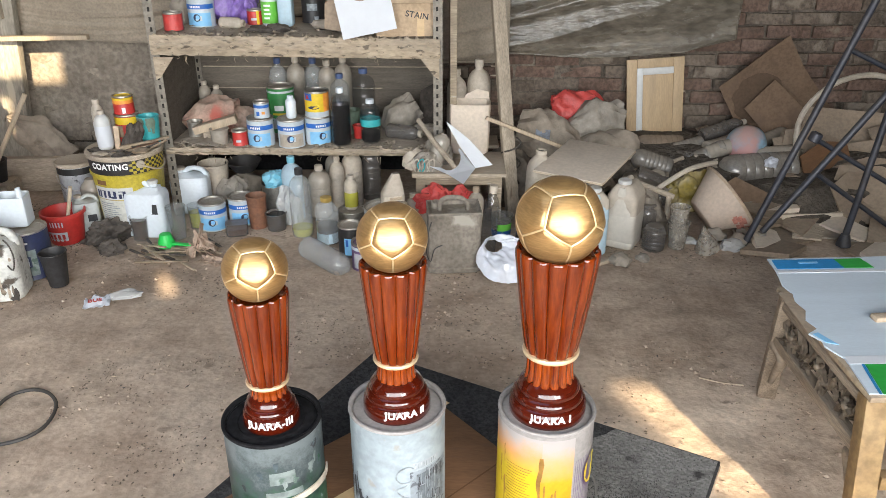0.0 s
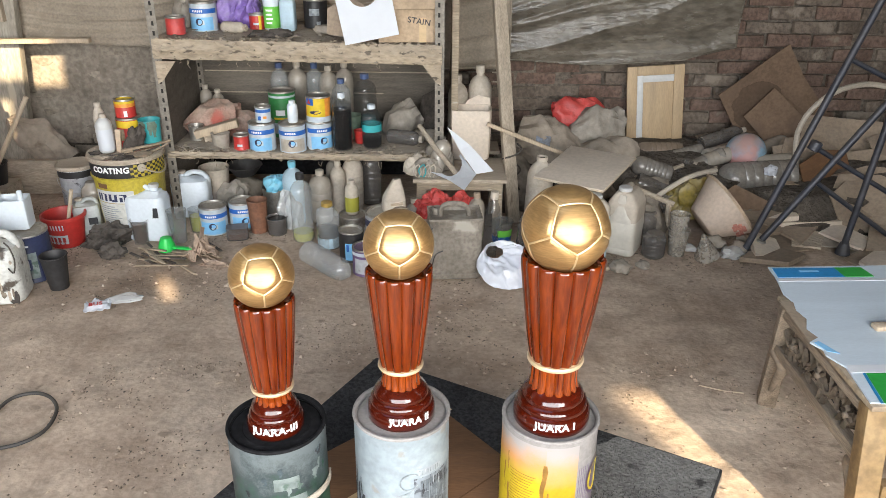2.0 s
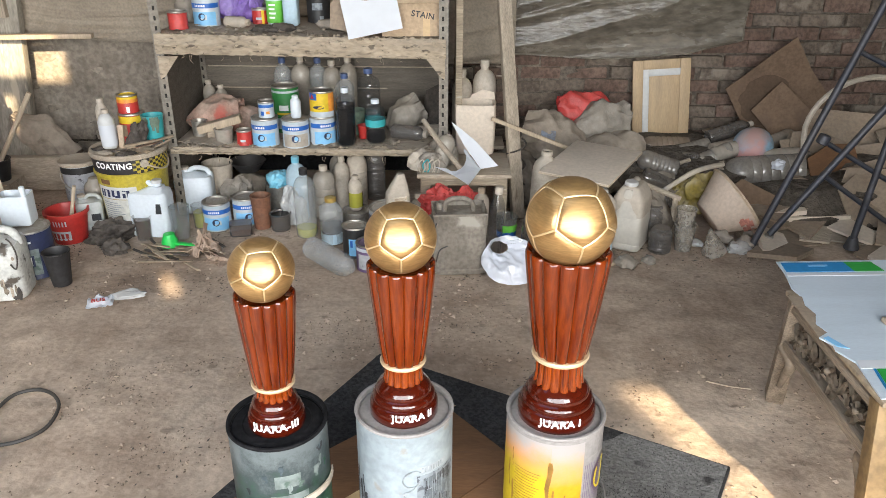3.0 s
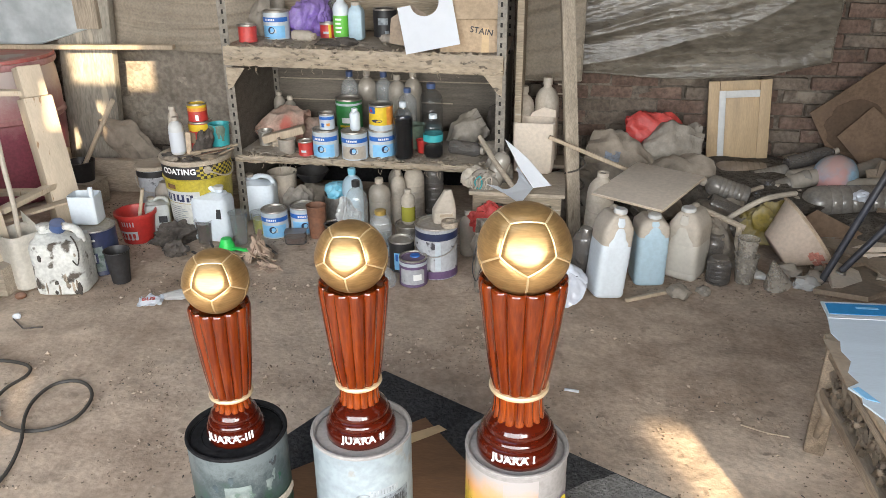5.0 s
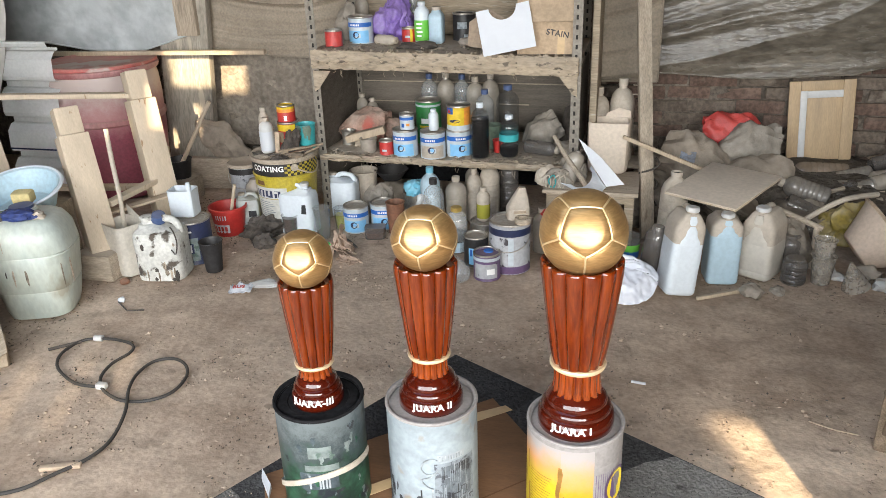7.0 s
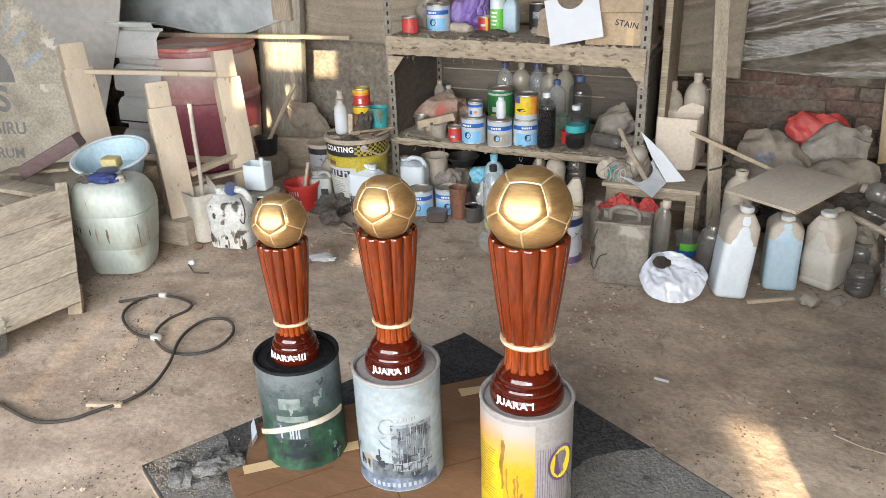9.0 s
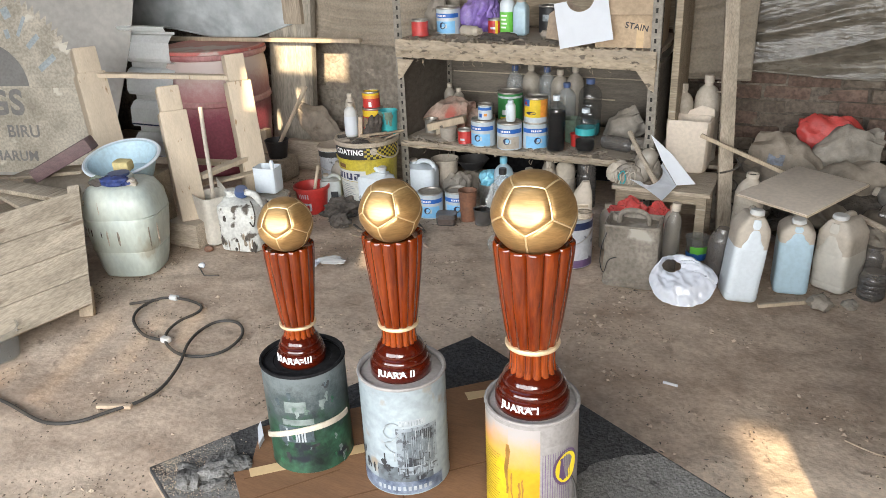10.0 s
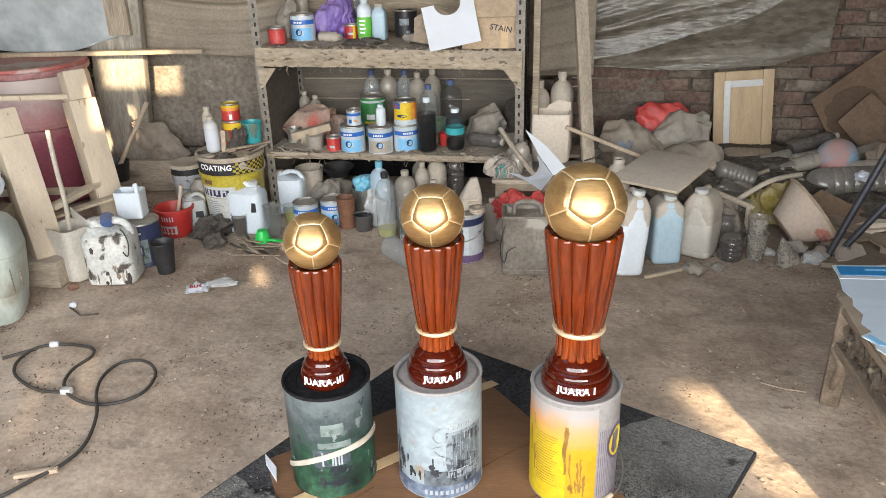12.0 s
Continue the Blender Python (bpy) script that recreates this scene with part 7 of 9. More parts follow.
part("body", loft([(0, 0.078, 0.068), (0.006, 0.086, 0.074), (0.03, 0.089, 0.076), (0.10, 0.091, 0.075), (0.20, 0.093, 0.073), (0.222, 0.092, 0.070), (0.226, 0.088, 0.066), (0.222, 0.082, 0.062), (0.17, 0.080, 0.060)], 36, 7), "ply_dusty", gbx)
part("torn_flap", slab([(-0.035, 0), (0.088, 0), (0.082, 0.040), (0.03, 0.052), (-0.02, 0.028)], 0.003), "ply_dusty", gbx, m=pose(0, 0.066, 0.214, 78, 0, 0), smooth=False)
for x, y, r, h in ((0.165, 2.335, 0.047, 0.345), (0.268, 2.345, 0.055, 0.385)):
    bottle("bottle", "dust-coated grey plastic bottle behind a box", pose(x, y + 0.10, 0.260), r, h, "plastic_dusty", "plastic_dusty", 2, 0.26, group="dusty bottles behind the box")
single("bench_support", box(0.26, 0.16, 0.018), "wood_dusty", "dusty board carrying bottles behind the bench", "board", (0.235, 2.455, 0.240))
single("bench_prop", box(0.10, 0.10, 0.24), "wood_grey", "wooden block under a dusty board", "block", (0.235, 2.46, 0))
for i, (x, y, mt) in enumerate(((0.03, 2.02, "sack_film"), (0.085, 2.10, "sack_film"), (-0.02, 2.05, "plastic_dusty"), (0.06, 2.17, "sack"))):
    single("film_bag", lump(0.05, 0.04, 0.05 + 0.015 * (i % 2), 0.45, 2.6, 60 + i, 4, 0.45), mt, "crumpled dusty plastic scrap on the bench", "bag", (x, y, 0.260), group="scraps on the bench")
bottle("bottle", "clear dusty bottle leaning on the bench", pose(0.055, 2.06, 0.262, -14, 20, 0), 0.038, 0.16, "pet_dusty", None, 2)
for i in range(4):
    rod("cable_tie", "pale looped plastic tie on the bench", [(-0.02 + 0.02 * i, 1.985, 0.265), (-0.03 + 0.02 * i, 1.972, 0.30), (-0.01 + 0.022 * i, 1.968, 0.325), (0.0 + 0.02 * i, 1.975, 0.29), (-0.01 + 0.02 * i, 1.98, 0.265)], 0.003, "teal" if i == 1 else "plastic_dusty", "tie", "ties on the bench", 4)
rod("stick", "dusty stick leaning across the bench", [(-0.01, 2.16, 0.44), (0.06, 2.06, 0.37), (0.155, 1.95, 0.285)], 0.011, "wood_dusty", "stick")
for x, y, s, k in ((0.07, 1.86, 0.060, 71), (0.175, 1.88, 0.05, 72), (0.01, 1.84, 0.042, 73)):
    single("red_bag", lump(s, s * 0.7, s * 1.1, 0.4, 3.2, k, 5, 0.7), "red_dusty", "crumpled red plastic netting under the bench", "bag", (x, y + 0.05, 0.12))
single("bench_rubbish", lump(0.15, 0.07, 0.085, 0.25, 2, 74, 4, 0.2), "sack", "dusty heap of rubbish under the bench", "rubbish", (0.09, 1.925, 0))
bottle("bottle", "dusty bottle under the bench", pose(0.235, 1.90, 0), 0.034, 0.225, "plastic_dusty", "scrap_tan", 2)

# leaning pole and long stick
plank("leaning_post", "rough pale timber post leaning on the wall", (0.415, 2.12, 0), (0.295, 2.52, 1.45), 0.058, 0.035, "wood_post", "post", wob=0.006)
rod("rope", "old rope tied round a leaning post", [(0.405 + 0.042 * math.cos(a * 0.9), 2.20 + 0.035 * math.sin(a * 0.9), 0.13 + 0.014 * a) for a in range(16)], 0.004, "leather", "rope", sn=2)
rod("rope", "old string tied round a leaning post", [(0.352 + 0.040 * math.cos(a * 0.9), 2.33 + 0.032 * math.sin(a * 0.9), 0.575 + 0.006 * a) for a in range(12)], 0.003, "wood_dusty", "rope", sn=2)
plank("long_stick", "long thin squared stick lying across the pile", (0.285, 2.15, 0.452), (0.665, 2.175, 0.297), 0.017, 0.017, "wood_raw", "stick")

# canisters under a square board
jerrycan("canister", "white plastic canister on the floor", pose(0.520, 1.615, 0.004, 6, 3, 108), 0.069, 0.059, 0.345, "plastic_clean", "jug_film", group="canisters under the board", level=0.60)
jerrycan("canister", "pale blue plastic canister under a board", pose(0.692, 1.755, 0, 0, 0, 98), 0.066, 0.061, 0.290, "plastic_bluish", "jug_film", group="canisters under the board", level=0.70)
jerrycan("canister", "dusty cloudy plastic canister under a board", pose(0.850, 1.830, 0, 0, 0, 60), 0.077, 0.066, 0.295, "plastic_tan", "jug_film", group="canisters under the board", level=0.52, dent=0.10)
nb = bottle("bottle", "dusty open-necked plastic bottle beside the board", pose(0.500, 1.99, 0, 0, 2, 0), 0.056, 0.375, "plastic_dusty", None, 2, 0.36)
part("neck_ring", lathe([(0.020, 0.340), (0.024, 0.341), (0.024, 0.357), (0.020, 0.358), (0.0165, 0.356), (0.016, 0.349), (0, 0.3485)], 20), "plastic_dusty", nb)
part("mouth", lathe([(0, 0.3495), (0.0158, 0.3495), (0.0158, 0.351), (0, 0.351)], 16), "black", nb, "dark open mouth")
sq = thing("square_board", "dusty square of plywood laid over canisters", "board", (0.6925, 1.946, 0.318, 6, 0, -33))
part("face", box(0.301, 0.366, 0.004, (0, 0, 0.006), bevel=0.001), "ply_dusty", sq, "dust-covered upper face")
part("core", box(0.305, 0.37, 0.006, bevel=0.001), "wood_pale", sq, "pale sawn edge")
plank("stick", "short thin stick on the floor by the canisters", (0.60, 1.545, 0.008), (0.77, 1.64, 0.01), 0.016, 0.014, "wood_raw", "stick")

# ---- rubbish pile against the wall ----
# dark filler under the pile, its colour giving the shade between things
single("rubbish_heap", lump(0.80, 0.42, 0.16, 0.35, 3.5, 5, 5, 0.25), "heap_dark", "grey dusty heap of bags and scraps along the wall, darkened as shaded gaps", "rubbish", (1.15, 2.60, -0.02), kind="stuff")
single("rubbish_heap", lump(0.62, 0.42, 0.16, 0.35, 3.5, 9, 5, 0.25), "heap_dark", "grey dusty heap of boards and scraps in the corner, darkened as shaded gaps", "rubbish", (2.05, 2.35, -0.02), kind="stuff")
for nm, lb, mt, x, y, z, sx, sy, sz, k, rz in (
        ("red_bag", "red plastic bag on the rubbish pile", "red_dusty", 0.81, 2.70, 0.25, 0.14, 0.07, 0.135, 81, 0),
        ("film_bag", "clear plastic bag with faded colours on the pile", "sack_film", 0.84, 2.60, 0.20, 0.118, 0.095, 0.16, 82, 0),
        ("sack", "grey folded sack with blue print on the pile", "sack_tan", 0.62, 2.55, 0.145, 0.145, 0.11, 0.155, 83, -14),
        ("sack", "grey dusty sack on the rubbish pile", "sack_tan", 0.875, 2.46, 0.13, 0.14, 0.10, 0.12, 84, 8),
        ("sack", "crushed grey bag beside the canisters", "heap", 0.46, 2.36, 0.0, 0.12, 0.12, 0.17, 85, 0),
        ("sack", "dark grey bag on the pile", "heap", 1.02, 2.20, 0.0, 0.12, 0.14, 0.12, 86, 0),
        ("film_bag", "dusty clear bag behind jars", "heap", 0.98, 1.98, 0.0, 0.07, 0.10, 0.13, 87, 0),
        ("sack", "crumpled brown bag on the pile", "sack", 1.18, 2.36, 0.02, 0.15, 0.12, 0.10, 88, 0)):
    single(nm, ridged(sack_mesh(2.2 * sx, 2.1 * sy, 1.75 * sz, k), 0.009, 16, k), mt, lb, "bag", (x, y, z, 6 * math.sin(k), 8 * math.cos(k * 2), rz + 180 * (k % 2)))
single("sack_print", sheet(1, 1, 10, 8, lambda u, v: Vector((-0.035 + 0.07 * u, 0.05 * v, 0.006 * noise.noise(Vector((u * 3, v * 3, 2))))), 0.001), "sack_blue", "faded blue printed paper lying on a sack", "paper", (0.575, 2.435, 0.265, 58, 0, -14))
fr = thing("door_panel", "small wooden cabinet door leaning on the brick wall", "panel", (1.205, 2.745, 0.105, -3, -4.5, -3))
W, Hh = 0.285, 0.482
for x in (-W / 2 + 0.026, W / 2 - 0.026):
    part("stile", box(0.052, 0.022, Hh, (x, 0, 0)), "panel_wood", fr)
for z in (0, Hh - 0.05):
    part("rail", box(W - 0.106, 0.021, 0.05, (0, 0, z)), "panel_wood", fr)
part("panel", box(W - 0.10, 0.008, Hh - 0.095, (0, 0.002, 0.048)), "panel_wood", fr)
part("strip", box(0.030, 0.006, Hh - 0.09, (-W / 2 + 0.065, -0.012, 0.045)), "plastic_white", fr, "white unpainted strip")
part("strip", box(W - 0.13, 0.006, 0.034, (0.013, -0.012, Hh - 0.080)), "plastic_white", fr, "white unpainted strip")
for nm, lb, foot, head, r, mt in (
        ("bottle", "grey dusty bottle lying on the pile", (1.166, 2.30, 0.165), (0.966, 2.33, 0.225), 0.047, "pet_pile"),
        ("bottle", "grey dusty bottle slipping down the pile", (0.986, 2.22, 0.165), (1.185, 2.19, 0.085), 0.046, "pet_grey"),
        ("bottle", "long grey dusty bottle lying aslant on the pile", (1.45, 2.42, 0.235), (1.21, 2.40, 0.130), 0.036, "pet_pile"),
        ("bottle", "grey dusty bottle lying behind another", (1.386, 2.54, 0.215), (1.20, 2.52, 0.170), 0.038, "pet_pile"),
        ("bottle", "brown dusty bottle lying below the door panel", (1.305, 2.60, 0.185), (1.035, 2.60, 0.188), 0.050, "bottle_brown"),
        ("large_bottle", "large grey water bottle lying on the pile", (1.745, 2.30, 0.170), (1.345, 2.29, 0.150), 0.076, "pet_pile")):
    d = Vector(head) - Vector(foot)
    bottle(nm, lb, Matrix.Translation(foot) @ d.to_track_quat("Z", "Y").to_matrix().to_4x4(), r, d.length, mt, "plastic_dusty", 6, 0.34, group="bottles on the pile")
toy = lump(0.094, 0.094, 0.094, 0.03, 2, 1, 4, 0, flat=False)
single("toy_ball", toy, "toy", "dusty blue and pink rubber ball on the pile", "ball", (1.56, 2.44, 0.142))


def bent_card(name, label, pts, fold_at, m, material="cardboard_dusty"):
    bm = slab(pts, 0.006)
    bmesh.ops.triangulate(bm, faces=[f for f in bm.faces if len(f.verts) > 4])
    bmesh.ops.subdivide_edges(bm, edges=bm.edges[:], cuts=3, use_grid_fill=True)
    for v in bm.verts:
        v.co.z += 0.012 * noise.noise(Vector((v.co.x * 5, v.co.y * 5, fold_at)))
    return single(name, bm, material, label, "cardboard", m, smooth=False)


big_card = bent_card("cardboard_sheet", "large damp-stained brown cardboard sheet leaning on the brick wall", [(1.493, 0.448), (1.619, 0.243), (1.725, 0.106), (1.942, 0.06), (2.033, 0.198), (2.077, 0.347), (1.896, 0.553), (1.801, 0.704)], 2, pose(0, 2.745, 0, 92, 0, 0), "cardboard_brown")
blot = slab([(1.704 + (0.132 + 0.010 * math.sin(k * 1.7)) * math.cos(k * math.pi / 16), 0.391 + 0.128 * math.sin(k * math.pi / 16)) for k in range(32)], 0.001)
bmesh.ops.triangulate(blot, faces=blot.faces[:])
bmesh.ops.subdivide_edges(blot, edges=blot.edges[:], cuts=3, use_grid_fill=True)
for v in blot.verts:
    v.co.z += 0.0095 + 0.012 * noise.noise(Vector((v.co.x * 5, v.co.y * 5, 2)))
part("damp_stain", blot, "card_damp", big_card, "darker round damp stain", smooth=False)


def creased_card():
    """A stiff carton panel creased corner to corner, its crease standing forward."""
    bm = bmesh.new()
    le, to, ri, bo, cr = (bm.verts.new(q) for q in ((1.614, 2.665, 0.354), (1.751, 2.68, 0.495), (1.981, 2.665, 0.331), (1.885, 2.60, 0.067), (1.906, 2.605, 0.351)))
    bm.faces.new((le, bo, cr, to))
    bm.faces.new((to, cr, bo, ri))
    bmesh.ops.subdivide_edges(bm, edges=bm.edges[:], cuts=3, use_grid_fill=True)
    for v in bm.verts:
        v.co.y += 0.006 * noise.noise(v.co * 8)
    bm.normal_update()
    bmesh.ops.solidify(bm, geom=bm.faces[:], thickness=0.006)
    return single("cardboard_sheet", bm, "cardboard_brown", "creased brown cardboard panel leaning on a larger sheet", "cardboard", (0, 0, 0), smooth=False)


creased_card()
cn = thing("plastic_cone", "dusty pinkish plastic cone with a rope rim lying on its side", "cone", (1.212, 1.94, 0.072, 0, 54, 6))
part("body", lathe([(0, 0.0), (0.072, 0.0), (0.080, 0.004), (0.118, 0.078), (0.152, 0.140), (0.155, 0.144), (0.150, 0.146), (0.112, 0.078), (0.070, 0.008), (0, 0.008)], 44), "cone", cn)
part("rope_rim", lathe([(0.153, 0.136), (0.1605, 0.142), (0.155, 0.149), (0.148, 0.143)], 72, ripple=lambda a, i: 1 + 0.012 * math.sin(36 * a + i)), "scrap_tan", cn, "frayed rope round the rim")
rc = random.Random(21)
for k in range(16):
    z, a0 = rc.uniform(0.085, 0.128), rc.uniform(-80, -28)
    rz = 0.080 + (0.152 - 0.080) * (z - 0.004) / 0.136
    part("paint_splash", shell(rz + 0.0012, z - 0.006, z + 0.007, a0 - rc.uniform(3, 9), a0 + rc.uniform(3, 9), 6, r1=rz + 0.008, thick=0.0006), "splash_pink", cn)
bent_card("cardboard_scrap", "tan cardboard scrap in the pile", [(1.34, 0.168), (1.385, 0.004), (1.50, 0.004), (1.591, 0.106), (1.391, 0.204)], 8, pose(0, 2.03, 0.004, 74, 0, 0), "cardboard_brown")
rod("bent_pipe", "bent pale plastic pipe in the pile", [(1.02, 2.02, 0.16), (1.075, 2.0, 0.215), (1.14, 1.995, 0.262), (1.21, 2.03, 0.272), (1.30, 2.10, 0.262)], 0.011, "plastic_dusty", "pipe", sn=5)
rod("stick", "short dusty stick lying in the pile", [(0.90, 1.99, 0.225), (1.08, 1.93, 0.165)], 0.012, "wood_dusty", "stick")
rod("stick", "dusty upright stick in the pile", [(1.055, 1.91, 0.0), (1.06, 1.935, 0.17)], 0.012, "wood_dusty", "stick")
single("yellow_bag", lump(0.10, 0.05, 0.105, 0.6, 2.6, 90, 5, 0.8), "yellow_bag", "yellow plastic bag crushed in the pile", "bag", (1.225, 2.09, 0.05))
bottle("dark_jar", "dark ribbed plastic jar on the floor", pose(0.965, 1.765, 0), 0.047, 0.115, "pet_grey", None, 3, 0.7, ("cola", 0.6), category="jar")
bottle("dark_bottle", "dark cut bottle in the pile", pose(0.965, 1.90, 0), 0.045, 0.16, "pet_grey", None, 4, 0.7)
cup("plastic_cup", "grimy clear plastic cup with black dregs", pose(1.068, 1.785, 0), 0.034, 0.045, 0.115, "cup_grimy", ("cola", 0.3))
cup("plastic_cup", "grimy clear cup stacked in another", pose(1.066, 1.790, 0.075), 0.032, 0.040, 0.105, "cup_grimy")
cc = thing("paper_cone", "crushed clear cone cup on the floor", "cup", (1.215, 1.745, 0.0))
part("body", lathe([(0.004, 0.11), (0.05, 0.0), (0.052, 0.0), (0.006, 0.112)], 20), "cup_grimy", cc, m=pose(-0.03, 0, 0.012, 0, -22, 30))
for i, (x, y, s) in enumerate(((1.29, 1.76, 0.045), (1.33, 1.80, 0.05), (1.36, 1.735, 0.03), (1.14, 1.82, 0.03), (1.25, 1.86, 0.05), (1.42, 1.92, 0.05), (1.50, 1.99, 0.05), (0.90, 1.66, 0.03), (0.80, 1.63, 0.045), (1.10, 1.86, 0.04))):
    single("film_scrap", lump(s, s * 0.8, s * 0.6, 0.5, 3, 100 + i, 3, 0.5), ("film_clear", "sack_film", "sack")[i % 3], "crumpled dusty plastic scrap on the floor", "scrap", (x, y, 0, 0, 0, i * 40), group="plastic scraps by the pile")
single("film_scrap", lump(0.03, 0.025, 0.03, 0.4, 3, 111, 3, 0.4), "bag_white", "small white plastic scrap on the pile", "scrap", (1.60, 2.22, 0.20))
for i, (x, y, z, w, h, rx, ry, rz) in enumerate(((1.50, 1.88, 0.005, 0.30, 0.22, 0, 0, 8), (1.80, 1.95, 0.01, 0.36, 0.26, 2, 3, -10), (2.10, 1.82, 0.012, 0.30, 0.30, 0, -2, 14), (1.86, 1.72, 0.004, 0.24, 0.16, 0, 0, 30), (1.62, 2.10, 0.05, 0.34, 0.12, 4, 4, -4),
                                                  (1.82, 2.35, 0.16, 0.30, 0.34, 48, 0, 12), (2.05, 2.50, 0.20, 0.42, 0.40, 62, 6, -10), (1.95, 2.15, 0.10, 0.30, 0.26, 30, -12, 30))):
    bent_card("cardboard_piece", "flat dusty cardboard slab in the corner", [(-w / 2, -h / 2), (w / 2, -h / 2 + 0.02), (w / 2 - 0.03, h / 2), (-w / 2 + 0.02, h / 2 - 0.02)], i, pose(x, y, z, rx, ry, rz), ("cardboard_dusty", "sack", "cardboard_dusty")[i % 3])
rb = random.Random(58)
for i in range(34):
    # thick torn boards and slabs tossed down round the trestle's feet
    x, y = rb.uniform(1.42, 2.45), rb.uniform(1.66, 2.42)
    w, h, th = rb.uniform(0.14, 0.34), rb.uniform(0.08, 0.22), rb.uniform(0.008, 0.022)
    bm = slab([(-w / 2, -h / 2), (w * rb.uniform(0.3, 0.5), -h / 2 * rb.uniform(0.7, 1.0)), (w / 2, h * rb.uniform(0.2, 0.5)), (-w * rb.uniform(0.2, 0.45), h / 2)], th)
    tx, ty = rb.uniform(-4, 14), rb.uniform(-9, 9)
    z = 0.5 * (h * abs(math.sin(radians(tx))) + w * abs(math.sin(radians(ty)))) + 0.26 * max(0, y - 1.86)
    single("board_scrap", bm, rb.choice(("ply_dusty", "cardboard_dusty", "wood_dusty")), "thick dusty board scrap tossed down in the corner", "board", (x, y, z, tx, ty, rb.uniform(-50, 50)), group="board scraps in the corner", smooth=False)
rod("hoop", "dusty bent plastic hoop in the corner", [(1.78, 2.30, 0.10), (1.75, 2.35, 0.36), (1.86, 2.38, 0.52), (2.05, 2.40, 0.58), (2.25, 2.40, 0.54)], 0.013, "plastic_dusty", "hoop", sn=5)


def heap_clutter():
    """Crushed bottles, bags and card scraps lying over the heap."""
    rnd = random.Random(31)
    for i in range(46):
        x = rnd.uniform(0.5, 2.15)
        y = rnd.uniform(2.0 if x > 0.95 else 2.25, 2.75)
        if 1.05 < x < 1.4 and y > 2.6:
            continue
        z = max(0.0, 0.02 + 0.19 * (y - 1.95) + 0.02 * noise.noise(Vector((x * 4, y * 4, 1))))
        k = i % 4
        if k == 0:
            bottle("bottle", "crushed dusty grey bottle on the rubbish heap", pose(x, y, z + 0.035, 90 + rnd.uniform(-12, 12), 0, rnd.uniform(40, 150)), rnd.uniform(0.03, 0.042), rnd.uniform(0.17, 0.25), rnd.choice(("pet_grey", "pet_pile")), rnd.choice((None, "plastic_dusty", "blue_cap")), 4, 0.34, group="bottles on the heap")
        elif k == 1:
            s = rnd.uniform(0.05, 0.10)
            single("plastic_bag", sack_mesh(s * 2.8, s * 2.0, s * 1.4, 300 + i), rnd.choice(("sack_film", "sack", "heap")), "crumpled dusty plastic bag on the rubbish heap", "bag", (x, y, z, 0, 0, rnd.uniform(0, 180)), group="bags on the heap")
        elif k == 2:
            w, h = rnd.uniform(0.10, 0.22), rnd.uniform(0.07, 0.16)
            bent_card("cardboard_scrap", "dusty torn cardboard scrap on the rubbish heap", [(-w / 2, -h / 2), (w / 2, -h / 2 + 0.02), (w / 2 - 0.02, h / 2), (-w / 2 + 0.03, h / 2 - 0.01)], i, pose(x, y, z + 0.06, rnd.uniform(10, 50), rnd.uniform(-20, 20), rnd.uniform(-40, 40)), rnd.choice(("cardboard_dusty", "cardboard_dusty", "sheet_grey")))
        else:
            ln, a = rnd.uniform(0.10, 0.28), rnd.uniform(-0.8, 0.8)
            rod("stick", "thin dusty stick in the rubbish heap", [(x, y, z + 0.06), (x + ln * math.cos(a), y + ln * 0.5 * math.sin(a), z + 0.06 + rnd.uniform(-0.03, 0.05))], rnd.uniform(0.005, 0.010), "wood_dusty", "stick", "sticks in the heap")


rnd = random.Random(77)
for i in range(13):
    x, y = rnd.uniform(1.80, 2.40), rnd.uniform(2.0, 2.42)
    w, h = rnd.uniform(0.20, 0.38), rnd.uniform(0.16, 0.30)
    bent_card("cardboard_piece", "creased brown cardboard slab leaning in the corner", [(-w / 2, -h / 2), (w / 2 - 0.02, -h / 2 + 0.03), (w / 2, h / 2 - 0.04), (0.02, h / 2), (-w / 2 + 0.03, h / 2 - 0.03)], 20 + i,
              pose(x, y, 0.05 + 0.42 * (y - 1.98) * rnd.uniform(0.5, 1) + 0.05, rnd.uniform(25, 65), rnd.uniform(-18, 18), rnd.uniform(-30, 30)), ("cardboard_dusty", "cardboard", "cardboard_dusty")[i % 3])
for i in range(8):
    x, y = rnd.uniform(0.98, 1.75), rnd.uniform(2.32, 2.62)
    bottle("bottle", "crushed grey dusty bottle on the pile", pose(x, y, 0.10 + 0.16 * (y - 2.2) + rnd.uniform(0.03, 0.08), 90 + rnd.uniform(-15, 15), 0, rnd.uniform(60, 130)), rnd.uniform(0.034, 0.046), rnd.uniform(0.18, 0.28), rnd.choice(("pet_grey", "pet_dusty", "pet_grey")), rnd.choice((None, "plastic_dusty")), 4, 0.34, group="bottles on the pile")


heap_clutter()
# blue-black steel trestle
tr = thing("steel_trestle", "dark blue painted tubular steel trestle", "trestle", (0, 0, 0))
for a, b in (((1.345, 1.775, 0.004), (1.735, 1.84, 1.08)), ((1.425, 1.80, 0.06), (1.86, 1.80, 0.72)), ((1.765, 1.78, 0.05), (1.845, 1.80, 0.72))):
    part("tube", tube([a, b], 0.0135, 12), "pipe_blue", tr)
for a, b in (((1.645, 1.825, 0.80), (2.02, 1.80, 0.63)), ((1.567, 1.815, 0.46), (1.95, 1.80, 0.245)), ((1.585, 1.80, 0.325), (1.96, 1.80, 0.075))):
    part("rung", tube([a, b], 0.010, 10), "pipe_blue", tr)
